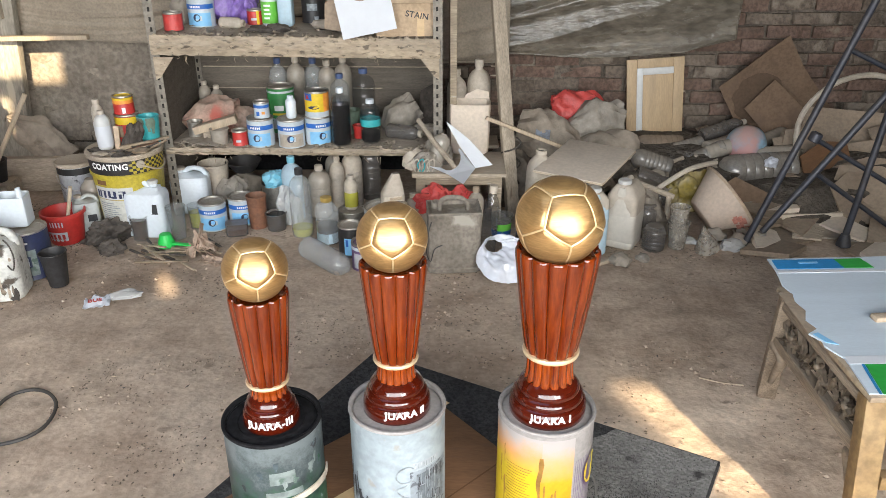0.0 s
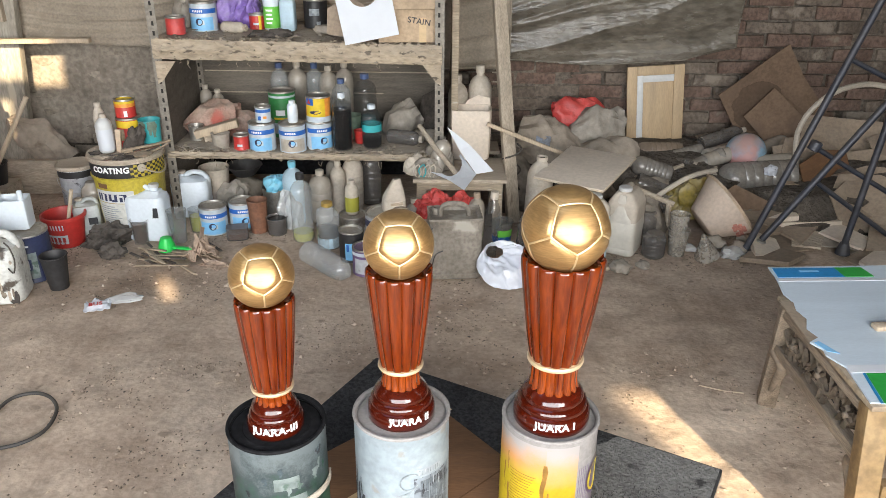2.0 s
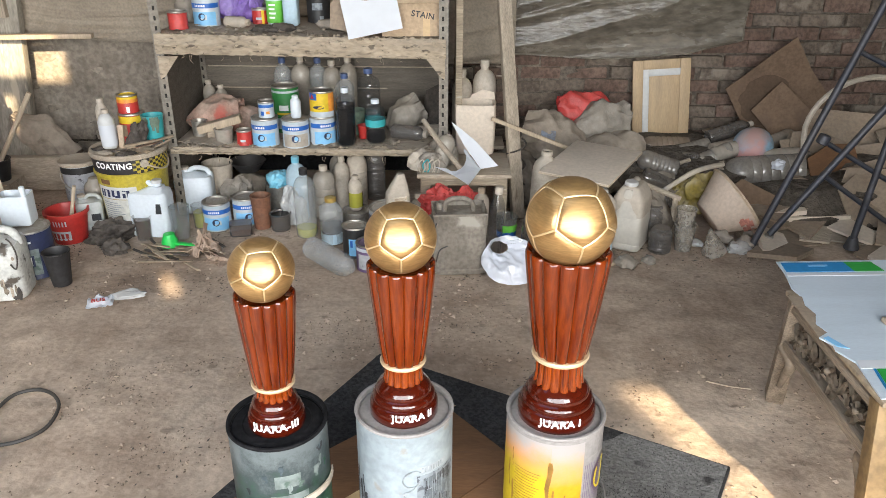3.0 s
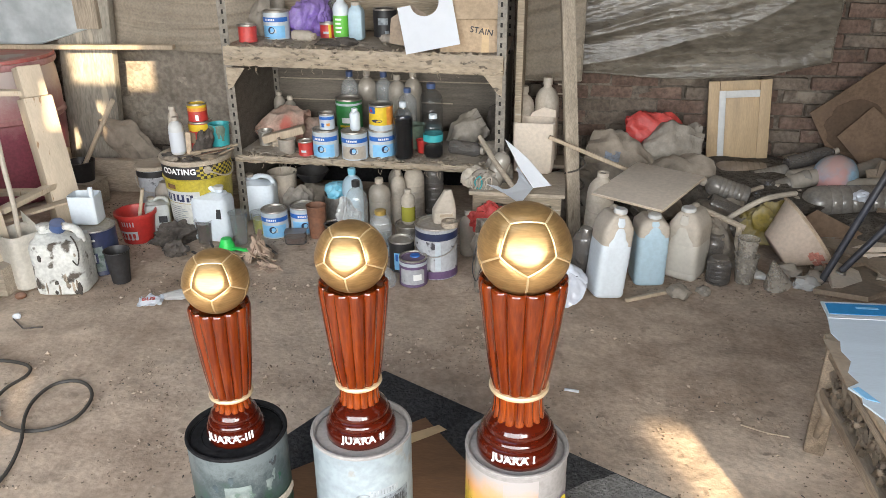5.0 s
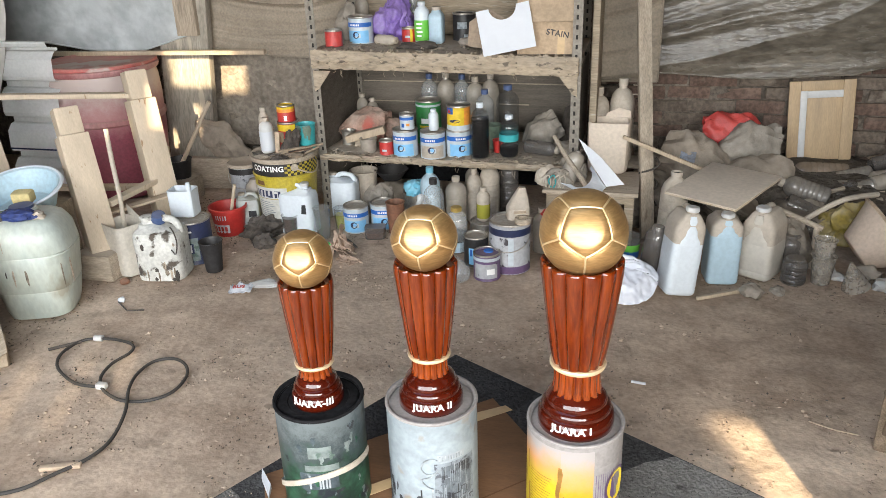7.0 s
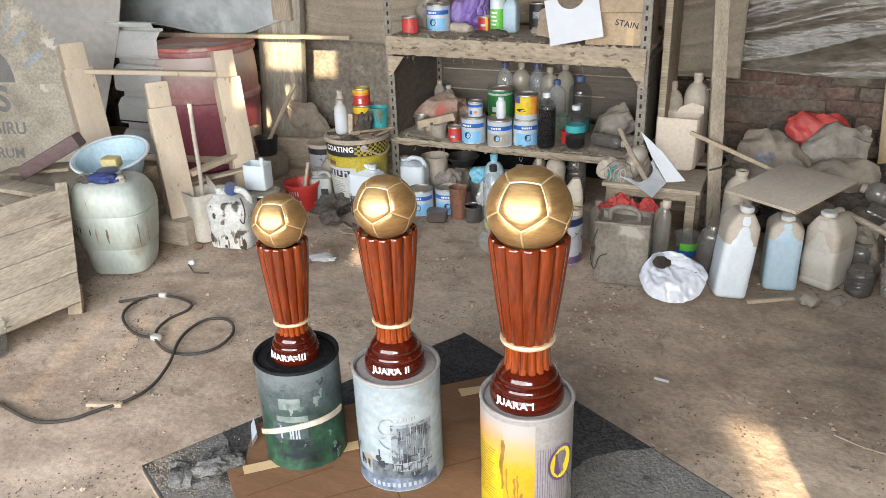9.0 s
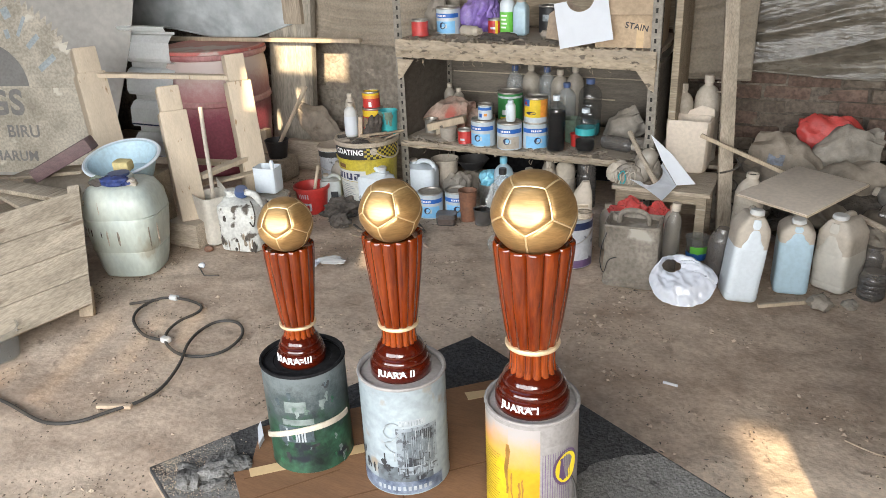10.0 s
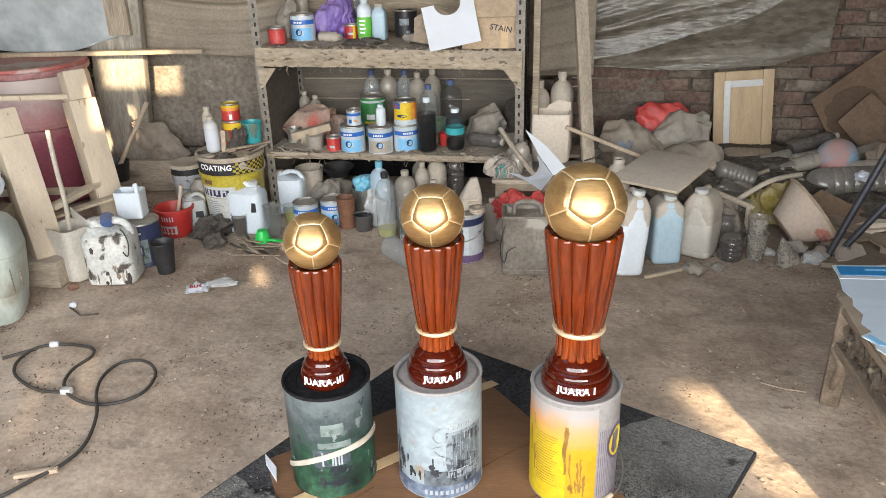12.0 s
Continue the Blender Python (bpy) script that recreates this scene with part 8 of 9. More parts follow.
part("collar", lathe([(0.018, 0), (0.024, 0.003), (0.024, 0.035), (0.018, 0.04)], 16), "pipe_blue", tr, m=pose(1.563, 1.812, 0.445, 0, 20, 0))
part("foot", lathe([(0, 0), (0.036, 0), (0.034, 0.006), (0.02, 0.014), (0.018, 0.05), (0, 0.052)], 20), "tin", tr, "grey metal foot", m=pose(1.425, 1.80, 0.008))
part("foot", lathe([(0, 0), (0.03, 0), (0.03, 0.006), (0.018, 0.05), (0, 0.05)], 16), "pipe_blue", tr, m=pose(1.765, 1.78, 0.006))

# ---- carved bench with a printed board ----
tb = thing("carved_bench", "low carved wooden bench with splayed legs", "bench", (0, 0, 0))
TX0, TX1, TY0, TY1, TH = 0.985, 1.62, 0.20, 0.70, 0.372
part("top", box(TX1 - TX0, TY1 - TY0, 0.014, ((TX0 + TX1) / 2, (TY0 + TY1) / 2, TH), bevel=0.004), "wood_carved", tb)
for x, sx in ((TX0 + 0.03, 1), (TX1 - 0.03, 1)):
    part("leg", beam((x + 0.03, TY1 + 0.055, 0), (x, TY1 - 0.03, TH), 0.052, 0.05, 0.008), "bench_wood", tb)
    part("leg", beam((x - (0.018 if x < 1.3 else -0.018), TY0 - 0.06, 0), (x - 0.004, TY0 + 0.03, TH), 0.052, 0.055, 0.008), "wood_honey", tb, "honey-coloured leg")
for z, h in ((TH - 0.045, 0.04), (0.165, 0.035)):
    part("end_rail", box(TX1 - TX0 - 0.10, 0.03, h, ((TX0 + TX1) / 2, TY0 + (0.02 if z > 0.2 else -0.02), z)), "wood_honey", tb)
part("side_rail", beam((TX0 + 0.02, TY0 + 0.02, TH - 0.022), (TX0 + 0.02, TY1 - 0.03, TH - 0.022), 0.03, 0.022), "bench_wood", tb)
part("side_rail", beam((TX0 + 0.028, TY0 - 0.005, 0.225), (TX0 + 0.03, TY1 + 0.0, 0.225), 0.03, 0.03), "bench_wood", tb)


def leaf(ln, w):
    """A carved leaf: a pointed blade with a raised midrib and fluted sides, along local y."""
    bm = bmesh.new()
    rows = []
    for k in range(8):
        q = k / 7
        ww = w * math.sin(math.pi * min(1, 0.06 + 0.94 * q) ** 0.8) * (1 + 0.18 * math.cos(q * 16))
        rows.append([bm.verts.new((h, ln * q, x * ww)) for x, h in ((-1, 0.0), (-0.55, -0.006), (-0.2, -0.003), (0, -0.009), (0.2, -0.003), (0.55, -0.006), (1, 0.0))])
    for a, b in zip(rows, rows[1:]):
        for i in range(6):
            bm.faces.new((a[i], a[i + 1], b[i + 1], b[i]))
    bmesh.ops.solidify(bm, geom=bm.faces[:], thickness=0.004)
    return bm


def carving():
    """Pierced leaf scrolls between the two side rails: one winding stem, leaves to both sides and three flowers."""
    rnd = random.Random(3)
    x, n = TX0 + 0.024, 34
    stem = [(x + 0.004, TY0 + 0.03 + (TY1 - TY0 - 0.07) * i / n, 0.293 + 0.026 * math.sin(i * 0.74)) for i in range(n + 1)]
    part("stem", tube(stem, 0.0062, 8, smooth_n=2), "carved_grey", tb)
    for i in range(1, n):
        up = 1 if i % 2 else -1
        for k in range(2):
            a = up * rnd.uniform(28, 82) + (180 if k else 0) * (rnd.random() < 0.5)
            p = Vector(stem[i]) + Vector((rnd.uniform(-0.005, 0.003), rnd.uniform(-0.008, 0.008), rnd.uniform(-0.012, 0.012)))
            part("carved_leaf", leaf(rnd.uniform(0.030, 0.055), rnd.uniform(0.006, 0.011)), "carved_grey", tb, m=Matrix.Translation(p) @ pose(0, 0, 0, a, 0, rnd.uniform(-14, 14)))
    for y, z in ((TY0 + 0.10, 0.29), (TY0 + 0.245, 0.30), (TY0 + 0.39, 0.29)):
        part("flower_heart", lathe([(0, 0.012), (0.007, 0.009), (0.010, 0.0)], 14), "carved_grey", tb, m=pose(x - 0.008, y, z, 0, -90, 0))
        for k in range(6):
            part("petal", leaf(0.024, 0.0085), "carved_grey", tb, m=pose(x - 0.005, y, z, 60 * k + 12, 0, 0))


carving()
part("back_board", box(0.004, TY1 - TY0 - 0.05, 0.125, (TX0 + 0.048, (TY0 + TY1) / 2, 0.245), bevel=0), "leather", tb, smooth=False)
for y, s in ((TY1 - 0.005, -1), (TY0 + 0.015, 1)):
    g = bmesh.new()
    tube([(TX0 + 0.028, y, 0.21), (TX0 + 0.03, y + s * 0.05, 0.19), (TX0 + 0.03, y + s * 0.03, 0.14), (TX0 + 0.03, y + s * 0.012, 0.09)], 0.020, 10, bm=g, smooth_n=4, taper=lambda q: 1 - 0.6 * q)
    part("bracket", g, "carved_grey", tb, "carved corner bracket")
pb = thing("printed_board", "large torn printed board, pale blue with blue and green bands", "board", (0, 0, TH + 0.015))
edge = [(1.022, 0.862), (1.018, 0.800), (1.014, 0.772), (1.000, 0.70), (1.008, 0.655), (0.996, 0.61), (1.004, 0.565), (0.982, 0.515), (0.993, 0.475), (0.962, 0.452), (0.980, 0.42), (0.975, 0.395), (0.998, 0.345), (0.985, 0.21)]
part("sheet", slab([(1.56, 0.19), (1.56, 0.885)] + edge, 0.004), "board_pale", pb, smooth=False)
part("white_edge", slab([(1.021, 0.782), (1.014, 0.770), (1.55, 0.786), (1.55, 0.797)], 0.001), "paper", pb, m=pose(0, 0, 0.0042), smooth=False)
part("blue_band", slab([(1.03, 0.852), (1.024, 0.795), (1.215, 0.80), (1.21, 0.858)], 0.001), "board_blue", pb, m=pose(0, 0, 0.0042), smooth=False)
part("green_band", slab([(1.21, 0.858), (1.215, 0.80), (1.30, 0.803), (1.29, 0.861)], 0.001), "board_green", pb, m=pose(0, 0, 0.0044), smooth=False)
part("print", slab([(1.10, 0.838), (1.10, 0.828), (1.155, 0.83), (1.155, 0.84)], 0.0005), "sky_blue", pb, m=pose(0, 0, 0.0054), smooth=False)
part("white_edge", slab([(1.001, 0.352), (0.995, 0.320), (1.55, 0.330), (1.55, 0.362)], 0.001), "paper", pb, m=pose(0, 0, 0.0042), smooth=False)
part("green_band", slab([(1.03, 0.318), (1.012, 0.205), (1.55, 0.205), (1.55, 0.325)], 0.001), "board_green", pb, m=pose(0, 0, 0.0044), smooth=False)
part("blue_line", slab([(1.022, 0.318), (1.004, 0.205), (1.010, 0.205), (1.028, 0.318)], 0.001), "board_blue", pb, m=pose(0, 0, 0.0045), smooth=False)
part("blue_line", slab([(0.970, 0.448), (0.985, 0.41), (1.01, 0.40), (0.985, 0.455)], 0.001), "sky_blue", pb, m=pose(0, 0, 0.0045), smooth=False)
single("paint_spatula", box(0.11, 0.03, 0.014, bevel=0.006), "wood_raw", "pale wooden scraper lying on the printed board", "scraper", (1.20, 0.515, TH + 0.020, 0, 0, 4))
single("torn_card", slab([(0.985, 0.665), (1.025, 0.655), (1.02, 0.46), (0.975, 0.455)], 0.003), "cardboard_dusty", "torn brown card edge on the bench", "cardboard", (-0.012, 0.0, TH + 0.0145), smooth=False)

# ---- the corner with drum, posts and crate ----
plank("wall_rail", "long thin plank nailed along the back wall", (-2.95, 2.54, 0.708), (-1.545, 2.54, 0.732), 0.034, 0.022, "wood_raw", "rail", wob=0.003)
single("wall_post", box(0.29, 0.05, 1.45), "plank_grey", "wide weathered grey timber plank standing on the back wall", "post", (-2.135, 2.66, 0, 0, 5, 0))
single("wall_post", box(0.12, 0.05, 0.8), "wood_post", "weathered timber stud above the rail", "post", (-2.02, 2.63, 0.80))
single("skirting_plank", box(1.1, 0.04, 0.17), "wood_dusty", "dusty plank standing on edge at the wall foot", "plank", (-1.72, 2.48, 0, 0, 0, 2))
dr = thing("red_barrel", "large faded red plastic barrel thick with dust", "barrel", (-2.44, 2.40, 0))
part("body", lathe([(0, 0.0), (0.24, 0.0), (0.262, 0.02), (0.27, 0.16), (0.285, 0.34), (0.29, 0.52), (0.285, 0.62), (0.275, 0.66), (0, 0.66)], 56), "drum_fade", dr)
part("rim", lathe([(0.275, 0.655), (0.290, 0.66), (0.296, 0.67), (0.296, 0.686), (0.288, 0.69), (0.27, 0.69)], 56), "drum_red", dr, "dusty rolled rim")
part("lid", lathe([(0.288, 0.688), (0.292, 0.694), (0.290, 0.706), (0.27, 0.710), (0.255, 0.702), (0, 0.704)], 40), "drum_rim", dr, "brighter red lid streaked with dust")
part("hoop", lathe([(0.286, 0.40), (0.296, 0.41), (0.296, 0.43), (0.287, 0.44)], 56), "drum_red", dr)


def ribbed_profile():
    """A stepped white roofing profile standing on end."""
    bm = bmesh.new()
    rows = []
    outline = []
    for k in range(4):
        b = 0.10 + 0.182 * k
        outline += [(0.055, b), (0.005, b + 0.012), (-0.004, b + 0.03), (0.0, b + 0.115), (0.016, b + 0.135), (0.030, b + 0.150), (0.055, b + 0.156)]
    outline += [(0.055, 0.815), (-0.012, 0.822), (-0.022, 0.838), (-0.022, 0.846), (0.03, 0.848)]
    for yy, zz in outline:
        rows.append([bm.verts.new((x, yy, zz)) for x in (-0.34, -0.17, 0.0)])
    for a, b in zip(rows, rows[1:]):
        for k in range(2):
            bm.faces.new((a[k], a[k + 1], b[k + 1], b[k]))
    bmesh.ops.solidify(bm, geom=bm.faces[:], thickness=0.004)
    t = thing("roof_profile", "white ribbed metal roofing sheet standing against the barrel", "sheet", (-2.475, 2.045, 0, -4, 0, 0))
    part("sheet", bm, "profile", t, smooth=False)
    for z in (0.105, 0.285):
        part("stripe", box(0.34, 0.002, 0.008, (-0.17, -0.008, z + 0.02), bevel=0), "navy", t, smooth=False)
    return t


ribbed_profile()
# sheet with a saw-blade print
sg = thing("printed_sheet", "large grey sheet with a faded saw-blade print and words", "sheet", (-2.70, 2.03, 0.0, -6, 0, 14))
part("sheet", slab([(0.03, 1.4), (-1.3, 1.4), (-1.3, 0.0), (-0.30, 0.0), (-0.22, 0.20), (-0.12, 0.50), (-0.03, 0.75), (0.02, 0.97)], 0.004), "sheet_grey", sg, m=pose(0, 0, 0, 90, 0, 0), smooth=False)
R, cx, cz = 0.62, -0.97, 0.42
pts = []
for i in range(0, 46):
    a = radians(2 + i * 3.9)
    pts += [(cx + R * math.cos(a), cz + R * math.sin(a)), (cx + (R + 0.045) * math.cos(a + 0.045), cz + (R + 0.045) * math.sin(a + 0.045))]
pts = [p for p in pts if p[0] > -1.28]
part("saw_print", slab(pts + [(-1.28, cz), (-1.0, cz)], 0.001), "sheet_print", sg, "cream toothed disc print", m=pose(0, -0.005, 0, 90, 0, 0), smooth=False)
part("panel_print", slab([(-1.28, 0.02), (-0.32, 0.02), (-0.37, 0.40), (-0.44, 0.515), (-1.28, 0.515)], 0.0006), "sheet_print", sg, m=pose(0, -0.0062, 0, 90, 0, 0), smooth=False)
arc = [(cx + 0.27 * math.cos(radians(a)), 0.525 + 0.25 * math.sin(radians(a))) for a in range(0, 181, 10)]
part("print", slab([p for p in arc if p[0] > -1.28] + [(-1.28, 0.525)], 0.0006), "sheet_ink", sg, m=pose(0, -0.0064, 0, 90, 0, 0), smooth=False)
for i, (x, z, w, h, a) in enumerate(((-0.62, 0.76, 0.10, 0.03, 40), (-0.55, 0.64, 0.13, 0.035, 35), (-0.76, 0.90, 0.05, 0.06, 20), (-0.78, 0.79, 0.03, 0.05, 10), (-0.68, 0.85, 0.12, 0.02, 60))):
    part("print", box(w, 0.001, h, (0, 0, 0), bevel=0), "sheet_blue", sg, m=pose(x, -0.0068, z, 0, -a, 0), smooth=False)
for txt, s, x, z in (("GS", 0.20, -0.88, 0.425), ("BIRU", 0.10, -0.79, 0.262), ("HARUM", 0.085, -0.87, 0.117)):
    part("lettering", letters(txt, s, 0.0005, s * 0.015 if s < 0.15 else s * 0.03), "sheet_ink", sg, m=pose(x, -0.0078, z, 90, 0, 0))

# upturned stool: four squared legs and rails
st = thing("upturned_stool", "unfinished wooden stool frame with thick squared legs", "stool", (0, 0, 0))


def squared_leg(foot, head, w):
    foot, head = Vector(foot), Vector(head)
    part("leg", beam(foot, foot.lerp(head, 0.84), w, w, 0.006), "wood_pale", st)
    part("leg_head", beam(foot.lerp(head, 0.84), head, w * 0.82, w * 0.82, 0.008), "wood_pale", st)


squared_leg((-1.785, 1.36, 0.0), (-1.955, 1.50, 0.672), 0.118)
squared_leg((-1.70, 1.72, 0.0), (-1.835, 1.83, 0.765), 0.112)
squared_leg((-2.44, 1.56, 0.05), (-2.64, 1.68, 0.79), 0.135)
part("rail", beam((-2.57, 1.66, 0.67), (-1.80, 1.80, 0.665), 0.045, 0.022, 0.004), "wood_pale", st)
part("rail", beam((-1.80, 1.45, 0.28), (-1.74, 1.74, 0.30), 0.045, 0.022, 0.004), "wood_pale", st)
part("rail", beam((-2.45, 1.62, 0.26), (-1.76, 1.74, 0.26), 0.045, 0.022, 0.004), "wood_pale", st)
part("foot_block", box(0.17, 0.13, 0.115, (-1.80, 1.345, 0), bevel=0.008), "wood_dusty", st, "dusty foot block")
plank("board", "thin board standing behind the jugs", (-1.86, 1.47, 0.22), (-1.60, 1.72, 0.26), 0.05, 0.012, "wood_raw")
rod("thin_stick", "thin whitish stick standing by the stool", [(-1.705, 1.40, 0.03), (-1.722, 1.425, 0.18), (-1.718, 1.43, 0.32), (-1.738, 1.452, 0.46), (-1.750, 1.47, 0.60)], 0.0095, "plastic_dusty", "stick", sn=3)

# blue basin on a plastic drum
pd = thing("plastic_drum", "cloudy greenish plastic drum full of liquid", "drum", (-1.835, 1.035, 0, 0, 0, 22))
part("body", loft([(0, 0.095, 0.09), (0.008, 0.112, 0.105), (0.04, 0.122, 0.113), (0.115, 0.136, 0.124), (0.12, 0.134, 0.122), (0.125, 0.138, 0.126), (0.26, 0.155, 0.139), (0.265, 0.151, 0.136), (0.27, 0.155, 0.138), (0.335, 0.147, 0.130), (0.375, 0.125, 0.11), (0.39, 0.10, 0.088)], 44, 3.6), "drum_plastic", pd)
rd = random.Random(71)
for i in range(13):
    a, ln = rd.uniform(-150, -20), rd.uniform(0.03, 0.12)
    x, y = 0.150 * math.cos(radians(a)), 0.134 * math.sin(radians(a))
    q = (abs(math.cos(radians(a))) ** 3.6 + abs(math.sin(radians(a))) ** 3.6) ** (-1 / 3.6)
    part("dirt_run", lump(rd.uniform(0.0015, 0.005), 0.0012, ln / 2, 0.5, 3, 900 + i, 3, 0, flat=False), ("wood_dusty", "scrap_dark", "leather")[i % 3], pd, m=pose(x * q, y * q, rd.uniform(0.14, 0.30) - ln * 0.4, 0, 0, a + 90))
part("neck", lathe([(0.055, 0.385), (0.055, 0.41), (0.05, 0.415), (0, 0.415)], 22), "drum_plastic", pd)
part("cap", lathe([(0.04, 0.40), (0.042, 0.425), (0, 0.427)], 18), "blue_cap", pd)
bs = thing("basin", "light blue plastic basin tilted behind the drum", "basin", (-2.01, 1.24, 0.325, 14, 4, 0))
part("body", lathe([(0, 0), (0.11, 0), (0.148, 0.09), (0.162, 0.094), (0.164, 0.098), (0.160, 0.102), (0.145, 0.097), (0.108, 0.006), (0, 0.006)], 44), "basin", bs)
part("rim", lathe([(0.155, 0.092), (0.165, 0.094), (0.167, 0.099), (0.160, 0.104), (0.153, 0.101)], 44), "plastic_clean", bs)
single("basin_prop", box(0.20, 0.18, 0.33), "wood_grey", "old crate under the basin", "crate", (-1.99, 1.27, 0, 0, 0, 10))
single("sponge", box(0.075, 0.05, 0.045, bevel=0.012), "sponge_pale", "pale yellow sponge beside the basin", "sponge", (-1.905, 1.13, 0.40, 8, 0, 14))
single("blue_cloth", lump(0.075, 0.035, 0.022, 0.5, 3, 120, 4, 0.5), "cloth_blue", "dark blue rag on the drum", "rag", (-1.815, 0.985, 0.392, 0, 0, 12))
for i, (x, y, mt) in enumerate(((-1.885, 0.965, "leather"), (-1.91, 0.99, "drip_green"), (-1.755, 1.01, "plastic_dusty"), (-1.86, 1.01, "leather"))):
    single("drum_rag", lump(0.035, 0.025, 0.02, 0.5, 3, 130 + i, 3, 0.5), mt, "small damp rag lying on the drum", "rag", (x, y, 0.385), group="rags on the drum")

# plank crate
cr = thing("plank_crate", "weathered plank crate splashed with paint", "crate", (-1.655, 0.625, 0, 0, 0, 0))
ux, uy = Vector((-0.10, -0.47, 0)).normalized(), Vector((-0.9, 0.25, 0)).normalized()
lean = Vector((-0.26, 0.27, 0.36))
for i in range(4):
    a, b = 0.055 + i * 0.086, 0.055 + i * 0.086 + 0.0845
    g = bmesh.new()
    vs = []
    for u, w in ((0, a), (1, a), (1, b), (0, b)):
        p = Vector((0, 0, 0)) + ux * (0.95 * u) + Vector((-0.62 * (w - 0.055), 0.66 * (w - 0.055), w))
        vs.append(g.verts.new(p))
    f = g.faces.new(vs)
    bmesh.ops.subdivide_edges(g, edges=g.edges[:], cuts=6, use_grid_fill=True)
    for v in g.verts:
        v.co += Vector((0.004, 0, 0)) * noise.noise(v.co * 12)
    bmesh.ops.solidify(g, geom=g.faces[:], thickness=0.02)
    part("plank", g, "crate_wood", cr, smooth=False)
for i in range(3):
    a, b = 0.06 + i * 0.10, 0.155 + i * 0.10
    top = Vector((-0.62 * 0.34, 0.66 * 0.34, 0))
    g = beam(Vector((-0.62 * (a - 0.055) - 0.06, 0.66 * (a - 0.055) - 0.02, 0)) + Vector((0, 0, (a + b) / 2)), Vector((-0.85, 0.30, (a + b) / 2)) + top * 0.3, 0.09, 0.018)
    part("plank", g, "crate_wood", cr)
part("corner_post", beam((-0.03, 0.0, 0.0), (-0.06, 0.04, 0.10), 0.05, 0.04), "wood_raw", cr)
part("corner_post", beam((-0.06, 0.02, 0.08), (-0.27, 0.26, 0.40), 0.045, 0.04), "crate_wood", cr)
rk = random.Random(44)
for i in range(34):
    # dried paint drips and plaster flecks on the boards
    u, w = rk.uniform(0.03, 0.85), rk.uniform(0.065, 0.385)
    p = ux * (0.95 * u) + Vector((-0.62 * (w - 0.055), 0.66 * (w - 0.055), w))
    s = rk.uniform(0.003, 0.008)
    part("paint_fleck", lump(s, s * rk.uniform(0.6, 1.8), s * 0.45, 0.5, 3, 700 + i, 2, 0, flat=False), "plaster_fleck", cr, m=Matrix.Translation(p + Vector((0.009, -0.003, 0.004))) @ pose(0, 0, 0, 40, 20, rk.uniform(0, 180)))
part("knot_hole", lump(0.012, 0.018, 0.006, 0.4, 3, 740, 3, 0, flat=False), "hole", cr, m=Matrix.Translation(ux * 0.06 + Vector((-0.62 * 0.15 + 0.008, 0.66 * 0.15, 0.205))) @ pose(0, 0, 0, 40, 20, 20))
part("back_plank", beam((-0.24, 0.30, 0.335), (-0.98, 0.32, 0.335), 0.10, 0.02), "crate_wood", cr)
part("inside", slab([(-0.1, 0.1), (-0.16, -0.85), (-0.95, -0.6), (-0.95, 0.3)], 0.01), "wood_dusty", cr, m=pose(0, 0, 0.12), smooth=False)
single("plum_block", beam((-2.42, 1.10, 0.335), (-2.17, 1.22, 0.475), 0.08, 0.06, 0.008), "plum_wood", "dark purplish plank leaning in the crate", "plank", (0, 0, 0))
plank("board", "short grey board lying behind the crate", (-2.62, 1.15, 0.30), (-2.25, 1.24, 0.34), 0.12, 0.016, "wood_grey")
single("crate_load", lump(0.34, 0.16, 0.19, 0.2, 2, 140, 4, 0.2), "sack", "heap of grey rags and boards behind the crate", "rubbish", (-2.42, 1.28, 0), kind="stuff")
pl = cup("clear_bucket", "clear plastic bucket half in view on the floor", pose(-1.73, 0.30, 0), 0.055, 0.07, 0.11, "glass_cup")
part("wire", bail(0.07, 0.03, z=0.10, a=200), "tin", pl)

# jugs and pots by the stool
jl = thing("cut_canister", "white plastic canister with its top cut open", "canister", (-1.71, 1.405, 0, 0, 0, -24))
part("body", loft([(0, 0.06, 0.055), (0.006, 0.07, 0.064), (0.03, 0.073, 0.067), (0.12, 0.072, 0.066), (0.21, 0.075, 0.068), (0.225, 0.076, 0.069), (0.224, 0.073, 0.066), (0.03, 0.069, 0.063), (0.02, 0.06, 0.05)], 36, 5), "plastic_cream", jl)
part("torn_lip", sheet(1, 1, 10, 3, lambda u, v: Vector((-0.07 + 0.11 * u, 0.066, 0.22 + 0.05 * v * (1 - u))), 0.002), "plastic_cream", jl)
jp = jug("jerrycan", "white jerrycan spattered with black paint", pose(-1.535, 1.395, 0, 0, 0, 10), 0.098, 0.08, 0.27, "jerry_paint", "jerry_paint")
rj = random.Random(9)
for i in range(18):
    # dried runs of dark and brown paint down the front
    x0, ln, w = rj.choice((rj.uniform(-0.085, 0.088), rj.uniform(0.03, 0.088))), rj.uniform(0.012, 0.05), rj.uniform(0.003, 0.010)
    z0 = rj.choice((0.175, 0.09, 0.07, 0.055, 0.04)) + rj.uniform(-0.02, 0.01)
    part("paint_run", lump(w, 0.0016, ln / 2, 0.6, 3, 840 + i, 3, 0, flat=False), ("leather", "scrap_dark", "leather", "wood_dusty", "scrap_dark")[i % 5], jp, m=pose(x0, -0.0795, max(0.004, z0 - ln)))
part("wire", tube([(0.06, -0.03, 0.225), (0.085, -0.06, 0.215), (0.098, -0.075, 0.175), (0.090, -0.084, 0.13), (0.075, -0.085, 0.15)], 0.0028, 8, smooth_n=4), "leather", jp)
